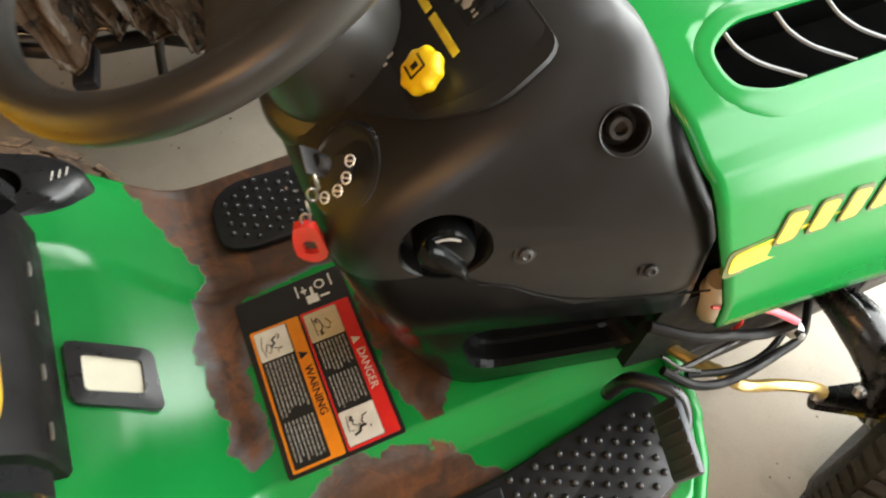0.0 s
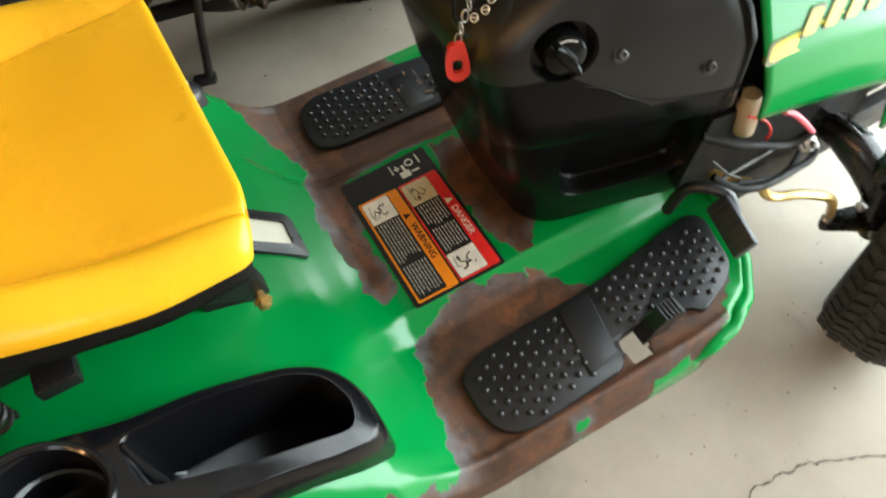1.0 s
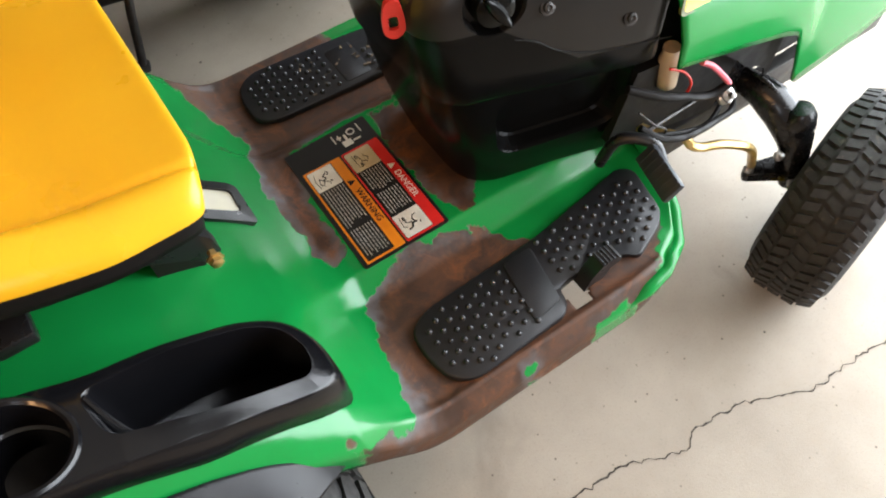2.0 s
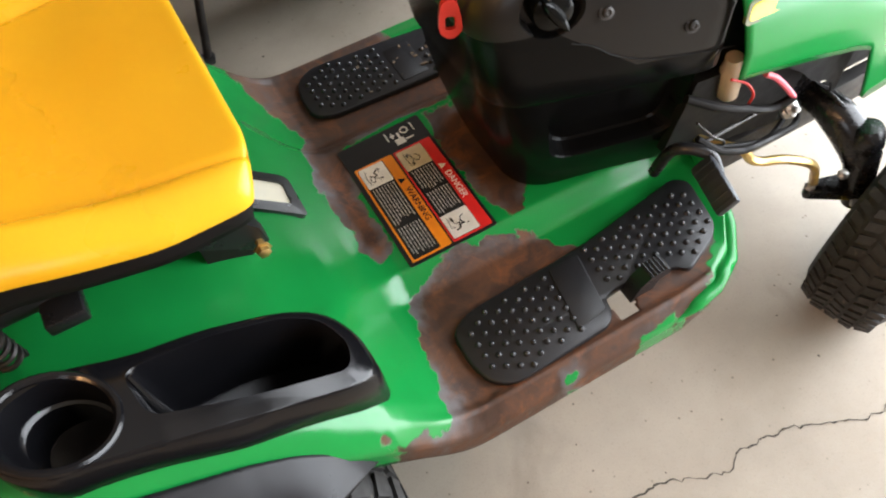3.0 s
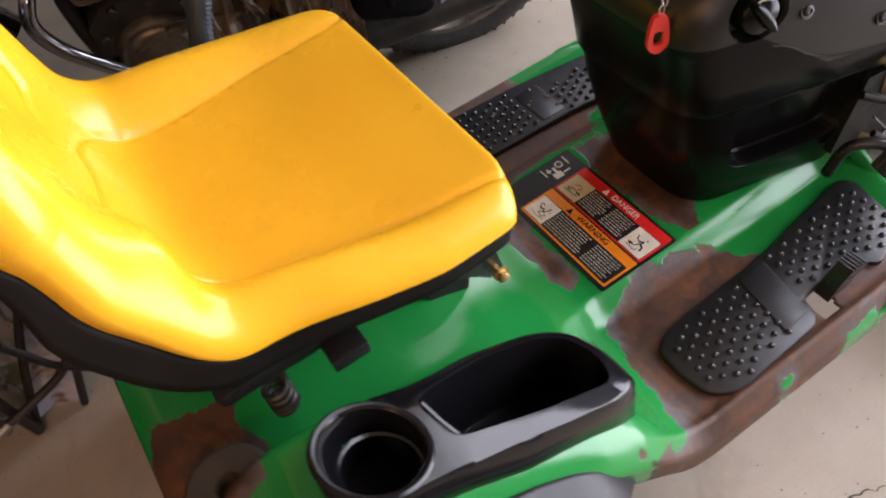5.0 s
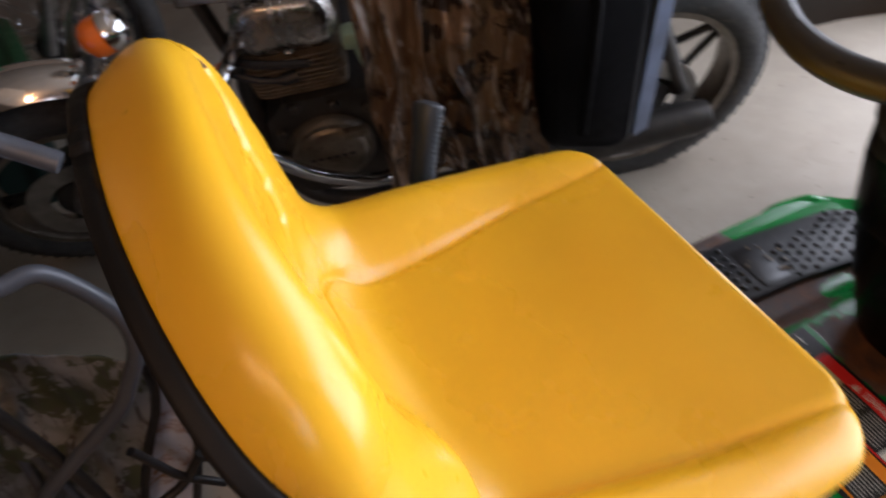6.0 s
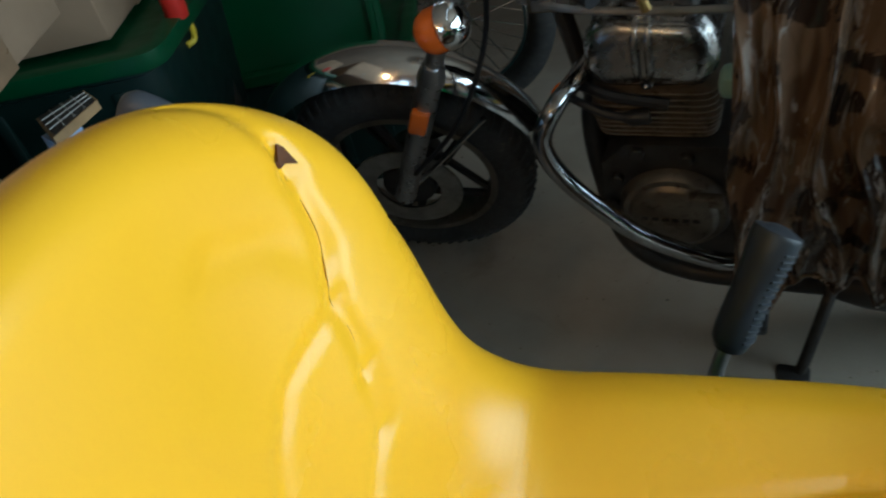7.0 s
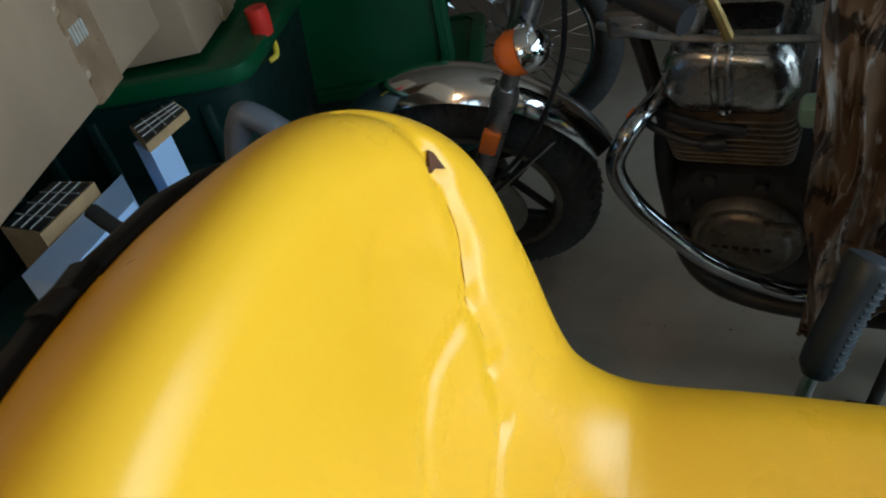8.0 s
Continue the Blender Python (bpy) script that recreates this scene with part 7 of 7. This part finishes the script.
tube(b, smooth_path([BIKE @ Vector(p) for p in ((0.32, 0.348, 0.50), (0.32, 0.354, 0.75), (0.32, 0.33, 0.89), (0.32, 0.20, 0.91))], 5), 0.010, 8)
part("bag_strap", b, M["bag"], bag, "black strap")
# daylight sheen along the black bag's edge, put in as a blue-grey panel
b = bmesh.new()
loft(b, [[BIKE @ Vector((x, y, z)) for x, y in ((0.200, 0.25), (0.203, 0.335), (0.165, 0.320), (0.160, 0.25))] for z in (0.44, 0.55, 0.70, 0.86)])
part("bag_side", b, surface("vinyl_daylight_sheen", (0.10, 0.125, 0.19), 0.33, vary=0.3, scale=14, relief=0.3), bag, "side panel coloured blue-grey for daylight sheen on black vinyl")


# ---- a second motorcycle behind, with wire-spoked wheel ----
back_bike = thing("motorcycle", "dark motorcycle with a wire-spoked wheel behind the other", "motorcycle")
WC, WN = Vector((-0.854, 2.15, 0.333)), Vector((0.15, 0.985, 0.08)).normalized()
_, r1, r2 = axis_frame((0, 0, 0), WN)
ww = new("wheel")
ww.parent = back_bike
b = bmesh.new()
tube(b, [WC + (r1 * math.cos(2 * math.pi * k / 64) + r2 * math.sin(2 * math.pi * k / 64)) * 0.29 for k in range(64)], 0.042, 12, closed=True)
part("tyre", b, M["tyre"], ww, "black tyre")
b = bmesh.new()
tube(b, [WC + (r1 * math.cos(2 * math.pi * k / 64) + r2 * math.sin(2 * math.pi * k / 64)) * 0.245 for k in range(64)], 0.013, 8, closed=True)
part("rim", b, M["chrome"], ww, "chrome rim")
b = bmesh.new()
cyl(b, WC - WN * 0.06, WC + WN * 0.06, 0.045, 20, 0.006)
part("hub", b, M["dark_metal"], ww)
for k in range(32):
    b = bmesh.new()
    a = 2 * math.pi * k / 32
    a2 = a + (0.5 if k % 2 else -0.5)
    tube(b, [WC + (r1 * math.cos(a2) + r2 * math.sin(a2)) * 0.045 + WN * (0.04 if k % 4 < 2 else -0.04), WC + (r1 * math.cos(a) + r2 * math.sin(a)) * 0.245], 0.0018, 5)
    part("wire_spoke", b, M["chrome"], ww)
for s in (-1, 1):
    b = bmesh.new()
    tube(b, [WC + WN * 0.085 * s, WC + WN * 0.085 * s + Vector((0.10, 0, 0.28)), WC + WN * 0.085 * s + Vector((0.30, 0.0, 0.75))], 0.02, 10)
    part("fork_leg", b, M["steel"], back_bike, "steel fork leg")
b = bmesh.new()
loft(b, [[WC + Vector((x, w * math.cos(a * 0.524), z + h * math.sin(a * 0.524))) for a in range(12)] for x, w, z, h in ((0.30, 0.05, 0.42, 0.06), (0.45, 0.14, 0.35, 0.16), (0.75, 0.17, 0.25, 0.28), (1.0, 0.15, 0.30, 0.25), (1.15, 0.08, 0.35, 0.12))])
part("engine_and_tank", b, M["dark_metal"], back_bike, "dark oily engine and tank")
b = bmesh.new()
tube(b, [WC + Vector((1.45, 0, 0)) + (Vector((1, 0, 0)) * math.cos(2 * math.pi * k / 48) + Vector((0, 0, 1)) * math.sin(2 * math.pi * k / 48)) * 0.27 for k in range(48)], 0.05, 10, closed=True)
part("rear_tyre", b, M["tyre"], back_bike, "black rear tyre")
b = bmesh.new()
tube(b, smooth_path([WC + Vector((0.30, 0, 0.72)), WC + Vector((0.6, 0.02, 0.55)), WC + Vector((1.1, 0, 0.5)), WC + Vector((1.45, 0, 0.0))], 6), 0.03, 10)
part("frame", b, M["dark_metal"], back_bike, "dark tubular frame")


# ---- storage in the back corner ----
def carton(name, c, size, yaw, label, tape_along=True, flaps=True):
    """A taped cardboard carton, its walls slightly bulged, standing on its base centre c."""
    m = Matrix.Translation(c) @ Matrix.Rotation(radians(yaw), 4, "Z")
    t = thing(name, label, "cardboard box", group="cartons on the rack")
    sx, sy, sz = (v / 2 for v in size)
    b = bmesh.new()
    box(b, (-sx, -sy, 0), (sx, sy, size[2] - 0.006), 0.004)
    bmesh.ops.subdivide_edges(b, edges=b.edges, cuts=3, use_grid_fill=True)
    for v in b.verts:
        v.co += Vector((noise.noise(v.co * 5), noise.noise(v.co * 5 + Vector((9, 0, 0))), 0)) * 0.0012
    bmesh.ops.transform(b, matrix=m, verts=b.verts)
    part("carton_wall", b, M["cardboard"], t)
    for s in (-1, 1):
        b = bmesh.new()
        box(b, (-sx, 0.002 if s > 0 else -sy, size[2] - 0.005), (sx, sy if s > 0 else -0.002, size[2]), 0.001)
        bmesh.ops.transform(b, matrix=m, verts=b.verts)
        part("flap", b, M["cardboard"], t)
    rng = random.Random(int(size[0] * 1000))
    for y0, y1, z0, z1, proud in ((0.062, 0.108, -0.0012, size[2] * 0.27, 0.0022), (0.022, 0.066, -0.0012, size[2] * 0.24, 0.0034), (-0.022, 0.026, size[2] * 0.33, size[2] * 0.62, 0.0022)):
        # one strip, its edges torn unevenly
        b = bmesh.new()
        n = 18
        rows = []
        for k in range(n + 1):
            z = z0 + (z1 - z0) * k / n
            rag = 0.004 + 0.012 * (k in (5, 6, 7, 12)) + 0.012 * (k > n - 3)
            rows.append([(sx + proud, y0 + rng.uniform(0, rag), z), (sx + proud, y1 - rng.uniform(0, 0.002), z), (sx - 0.003, y1, z), (sx - 0.003, y0, z)])
        loft(b, rows)
        bmesh.ops.transform(b, matrix=m, verts=b.verts)
        part("packing_tape", b, M["tape"], t, "brown packing tape", 0)
    b = bmesh.new()
    box(b, (-sx - 0.0015, -0.028, size[2] - 0.12), (sx + 0.0015, 0.028, size[2] + 0.0015), 0)
    bmesh.ops.transform(b, matrix=m, verts=b.verts)
    part("packing_tape", b, M["tape"], t, "brown packing tape")
    if size[0] > 0.5:
        b = bmesh.new()
        for k in range(5):
            box(b, (sx + 0.002, 0.030 + 0.009 * k, 0.074), (sx + 0.0046, 0.034 + 0.009 * k, 0.096), 0)
        bmesh.ops.transform(b, matrix=m, verts=b.verts)
        part("printed_mark", b, M["decal_grey"], t, "pale worn print on the tape")
    return t


def tote(name, c, size, yaw, mat, label, lid=True):
    m = Matrix.Translation(c) @ Matrix.Rotation(radians(yaw), 4, "Z")
    t = thing(name, label, "storage bin", group="storage bins")
    sx, sy, h = size[0] / 2, size[1] / 2, size[2]
    b = bmesh.new()
    loft(b, [[(p.x, p.y, z) for p in rounded([(-sx * k, -sy * k), (sx * k, -sy * k), (sx * k, sy * k), (-sx * k, sy * k)], 0.05, 5)] for z, k in ((0, 0.84), (0.01, 0.86), (h - 0.05, 0.94), (h - 0.045, 0.97), (h - 0.01, 0.98))])
    bmesh.ops.transform(b, matrix=m, verts=b.verts)
    part("bin_body", b, mat, t)
    for k in range(5):
        b = bmesh.new()
        x = -sx * 0.7 + k * sx * 0.35
        box(b, (x - 0.012, -sy * 0.955, 0.06), (x + 0.012, -sy * 0.90, h - 0.07), 0.004)
        bmesh.ops.transform(b, matrix=m, verts=b.verts)
        part("bin_rib", b, mat, t)
    if lid:
        b = bmesh.new()
        loft(b, [[(p.x, p.y, z) for p in rounded([(-sx * k, -sy * k), (sx * k, -sy * k), (sx * k, sy * k), (-sx * k, sy * k)], 0.05, 5)] for z, k in ((h - 0.035, 1.02), (h - 0.03, 1.03), (h - 0.004, 1.03), (h, 1.0), (h, 0.93), (h - 0.008, 0.92))])
        bmesh.ops.transform(b, matrix=m, verts=b.verts)
        part("bin_lid", b, M["bin_green"], t, "dark green lid")
    return t


# low rack that carries the bins and boxes
rack = thing("storage_rack", "low dark steel rack loaded with bins and boxes", "rack")
for x in (-1.98, -1.24):
    for y in (0.30, 1.42):
        b = bmesh.new()
        box(b, (x - 0.02, y - 0.02, 0.0), (x + 0.02, y + 0.02, 0.70), 0.003)
        part("rack_post", b, M["dark_metal"], rack)
for z in (0.22, 0.46):
    b = bmesh.new()
    box(b, (-2.0, 0.28, z - 0.02), (-1.22, 1.44, z), 0.003)
    part("rack_shelf", b, M["dark_metal"], rack)
tote("storage_bin", (-1.50, 1.27, 0.46), (0.68, 0.52, 0.33), 8, M["bin_teal"], "dark teal storage bin with green lid on the rack")
tote("storage_bin", (-1.71, 0.57, 0.46), (0.62, 0.50, 0.44), 4, M["bin_teal"], "low dark storage bin with green lid on the rack")
carton("carton", (-1.395, 0.600, 0.902), (0.60, 0.60, 0.55), 13.5, "large pale cardboard box with brown packing tape")
carton("carton", (-1.43, 1.23, 0.795), (0.34, 0.30, 0.34), 12, "smaller brown cardboard box on a bin lid")


def flat_box(name, pts, h, mat, label, category, trim=None, group=""):
    """A thin four-cornered box lying at height pts[..].z."""
    t = thing(name, label, category, group=group)
    b = bmesh.new()
    o = [Vector(p) for p in pts]
    loft(b, [o, [p + Vector((0, 0, h)) for p in o]])
    part("case_body", b, mat, t, smooth=0)
    if trim:
        c = sum(o, Vector()) / 4
        b = bmesh.new()
        q = [c + (p - c) * 0.93 + Vector((0, 0, h)) for p in o]
        loft(b, [q, [p + Vector((0, 0, 0.002)) for p in q]])
        part("case_top", b, trim, t, smooth=0)
        for k in (0.25, 0.5, 0.75):
            for c0, c1, c2, c3 in ((0, 1, 3, 2), (0, 3, 1, 2)):
                b = bmesh.new()
                tube(b, [q[c0].lerp(q[c1], k) + Vector((0, 0, 0.003)), q[c2].lerp(q[c3], k) + Vector((0, 0, 0.003))], 0.0013, 5)
                part("grid_line", b, M["decal_grey"], t)
    return t


# chair-side stack of flat cases and boards in front of the rack
stand = thing("stool", "dark plastic stool carrying flat cases and boards", "stool")
b = bmesh.new()
loft(b, [[(p.x, p.y, z) for p in rounded([(-1.41, 0.55), (-1.19, 0.52), (-1.17, 0.98), (-1.30, 0.99), (-1.41, 0.90)], 0.03, 4)] for z in (0.60, 0.64)])
part("seat_top", b, M["bin_teal"], stand)
for x, y in ((-1.30, 0.56), (-1.21, 0.55), (-1.19, 0.94), (-1.28, 0.95)):
    b = bmesh.new()
    tube(b, [(x, y, 0.61), (x - 0.01, y, 0.0)], 0.014, 8)
    part("leg", b, M["bin_teal"], stand)
flat_box("board", [(-1.300, 0.600, 0.64), (-1.219, 0.575, 0.64), (-1.221, 0.781, 0.64), (-1.300, 0.867, 0.64)], 0.058, M["blue_white"], "long pale blue flat box on the stack", "board")
flat_box("game_case", [(-1.400, 0.692, 0.64), (-1.306, 0.669, 0.64), (-1.305, 0.81, 0.64), (-1.397, 0.821, 0.64)], 0.080, M["wood"], "flat pine case with a dark gridded top", "case", M["decal_black"], "game cases on the stack")
flat_box("board", [(-1.272, 0.895, 0.64), (-1.213, 0.855, 0.64), (-1.218, 0.925, 0.64), (-1.240, 0.945, 0.64)], 0.100, M["blue_white"], "small pale blue box under a gridded case", "box")
flat_box("game_case", [(-1.290, 0.925, 0.7405), (-1.212, 0.852, 0.7405), (-1.198, 0.965, 0.7405), (-1.250, 1.010, 0.7405)], 0.016, M["wood"], "flat pine case with a dark gridded top", "case", M["decal_black"], "game cases on the stack")
# small folding table with a pale top and a blue edge
table = thing("folding_table", "small folding table with pale blue top and blue edge", "table")
TOP = rounded([(-1.155, 0.875), (-1.10, 0.56), (-0.96, 0.50), (-0.895, 0.60), (-1.03, 0.945)], 0.05, 5)
b = bmesh.new()
slab(b, TOP, 0.585, 0.604, 0.003)
part("tabletop", b, M["blue_white"], table)
b = bmesh.new()
tube(b, [(-1.150, 0.862, 0.597), (-1.148, 0.880, 0.597), (-1.135, 0.892, 0.597), (-1.06, 0.930, 0.597), (-1.045, 0.934, 0.597), (-1.030, 0.925, 0.597)], 0.0105, 8)
part("table_edging", b, M["blue"], table, "bright blue plastic edging")
for q0, q1 in (((-1.10, 0.84), (-0.98, 0.62)), ((-1.04, 0.86), (-1.05, 0.62)), ((-1.08, 0.62), (-1.02, 0.84)), ((-0.96, 0.58), (-1.08, 0.80))):
    b = bmesh.new()
    tube(b, [(q0[0], q0[1], 0.585), ((q0[0] + q1[0]) / 2, (q0[1] + q1[1]) / 2, 0.30), (q1[0], q1[1], 0.0)], 0.010, 8)
    part("table_leg", b, M["grey_paint"], table, "grey tubular folding leg")

# upright green lid behind
b = bmesh.new()
lid_m = Matrix.Translation((-1.22, 1.72, 0.0)) @ Matrix.Rotation(radians(8), 4, "Z") @ Matrix.Rotation(radians(-10), 4, "X")
loft(b, [[lid_m @ Vector((p.x * k, -th, 0.52 + (p.y - 0.52) * k)) for p in rounded([(-0.42, 0.40), (0.26, 0.40), (0.26, 1.06), (-0.42, 1.06)], 0.07, 6)] for th, k in ((0.0, 1.0), (0.02, 1.0), (0.03, 0.97), (0.03, 0.92), (0.02, 0.905))])
green_lid = thing("bin_lid", "large dark green plastic lid standing upright", "lid")
part("lid_panel", b, M["bin_green"], green_lid)
b = bmesh.new()
tube(b, [lid_m @ Vector((p.x, -0.012, p.y)) for p in rounded([(-0.42, 0.40), (0.26, 0.40), (0.26, 1.06), (-0.42, 1.06)], 0.07, 6)], 0.014, 8, closed=True)
part("lid_rim", b, M["bin_green"], green_lid, "rolled green rim")
tote("storage_bin", (-1.30, 1.95, 0.0), (0.75, 0.42, 0.42), 8, M["bin_teal"], "dark teal storage bin on the floor behind the bikes", True)
# yellow tube standing in for a bin label's outline, with a red end
b = bmesh.new()
tube(b, smooth_path([(-1.152, 1.225, 0.785), (-1.158, 1.25, 0.77), (-1.160, 1.262, 0.745), (-1.165, 1.262, 0.72), (-1.175, 1.245, 0.715)], 5), 0.006, 8)
tie = tagged(part("bin_label_outline", b, M["decal_yellow"]), "yellow tube for the outline of a bin label, with a red end", "strap")
b = bmesh.new()
tube(b, smooth_path([(-1.150, 1.215, 0.785), (-1.146, 1.213, 0.81), (-1.146, 1.212, 0.835)], 4), 0.022, 10)
part("red_end", b, M["red"], tie, "red plastic end")

# ---- folded camp chair behind the tractor ----
chair = thing("camp_chair", "folding camp chair in grey camouflage canvas with dark tubes", "chair")
for pts, r, mat in (
        ([(-0.69, 0.50, 0.86), (-0.737, 0.52, 0.893), (-0.787, 0.52, 0.942), (-0.809, 0.52, 0.940), (-0.836, 0.52, 0.872), (-0.861, 0.52, 0.805), (-0.866, 0.52, 0.752), (-0.842, 0.53, 0.708), (-0.79, 0.55, 0.690), (-0.742, 0.55, 0.600), (-0.738, 0.55, 0.520), (-0.770, 0.55, 0.455), (-0.823, 0.55, 0.388), (-0.983, 0.55, 0.275), (-1.10, 0.55, 0.14), (-1.14, 0.55, 0.013)], 0.013, "grey_paint"),
        ([(-0.864, 0.522, 0.745), (-0.895, 0.55, 0.690), (-1.068, 0.55, 0.571), (-1.20, 0.57, 0.44)], 0.012, "dark_metal"),
        ([(-1.12, 0.60, 0.80), (-0.995, 0.56, 0.706), (-0.961, 0.55, 0.541), (-0.93, 0.56, 0.30), (-0.92, 0.57, 0.012)], 0.011, "dark_metal"),
        ([(-0.835, 0.545, 0.300), (-0.820, 0.55, 0.247), (-0.795, 0.555, 0.170), (-0.74, 0.56, 0.09)], 0.008, "rubber"),
        ([(-0.943, 0.545, 0.104), (-0.870, 0.55, 0.122), (-0.802, 0.555, 0.147), (-0.75, 0.56, 0.20)], 0.009, "dark_metal"),
        ([(-0.755, 0.575, 0.172), (-0.725, 0.565, 0.166), (-0.700, 0.555, 0.160)], 0.010, "rubber")):
    b = bmesh.new()
    tube(b, smooth_path(pts, 7), r, 10)
    part("chair_tube", b, M[mat], chair)
b = bmesh.new()
tube(b, [(-0.932, 0.546, 0.107), (-0.958, 0.542, 0.100)], 0.012, 10)
part("tube_cap", b, M["steel"], chair, "bright metal tube cap")
# the side panel hangs between two bound edges: height, x
HEM_OUT = [(0.0, -0.822), (0.109, -0.782), (0.207, -0.746), (0.273, -0.717), (0.334, -0.712), (0.403, -0.727), (0.462, -0.742)]
HEM_IN = [(0.0, -0.922), (0.037, -0.908), (0.148, -0.861), (0.236, -0.819), (0.304, -0.781), (0.361, -0.761), (0.425, -0.758)]


def hem(table, y, v):
    z = table[0][0] + (table[-1][0] - table[0][0]) * (1 - v)
    return Vector((lerp_table(table, z), y, z + 0.006))


def canvas(u, v):
    p = hem(HEM_IN, 0.60, v)
    p.x -= 0.42 * u
    p.y += 0.16 * u + 0.030 * math.sin(u * 3.1) + 0.020 * noise.noise((u * 4, v * 5, 1)) + 0.008 * noise.noise((u * 11, v * 13, 4))
    p.z += 0.05 * u * (1 - v)
    return tuple(p)


sheet("canvas_back", 50, 50, canvas, M["camo_grey"], chair, "grey-green bark camouflage canvas", thick=0.002)


def canvas_side(u, v):
    p = hem(HEM_OUT, 0.582, v).lerp(hem(HEM_IN, 0.598, v), u)
    p.y += 0.022 * math.sin(math.pi * u) + 0.012 * math.sin(math.pi * u) * noise.noise((u * 3, v * 6, 7))
    return tuple(p)


sheet("canvas_flap", 30, 40, canvas_side, surface("pale_canvas", (0.40, 0.44, 0.54), 0.7, vary=0.2, scale=10, dirt=(0.19, 0.09, 0.035), dirt_at=0.53, dirt_scale=17), chair, "pale canvas flap stained brown", thick=0.002)
for table_, y in ((HEM_OUT, 0.578), (HEM_IN, 0.594)):
    b = bmesh.new()
    tube(b, [hem(table_, y, i / 24) for i in range(25)], 0.0085, 8)
    part("edge_binding", b, M["rubber"], chair, "black bound canvas edge")
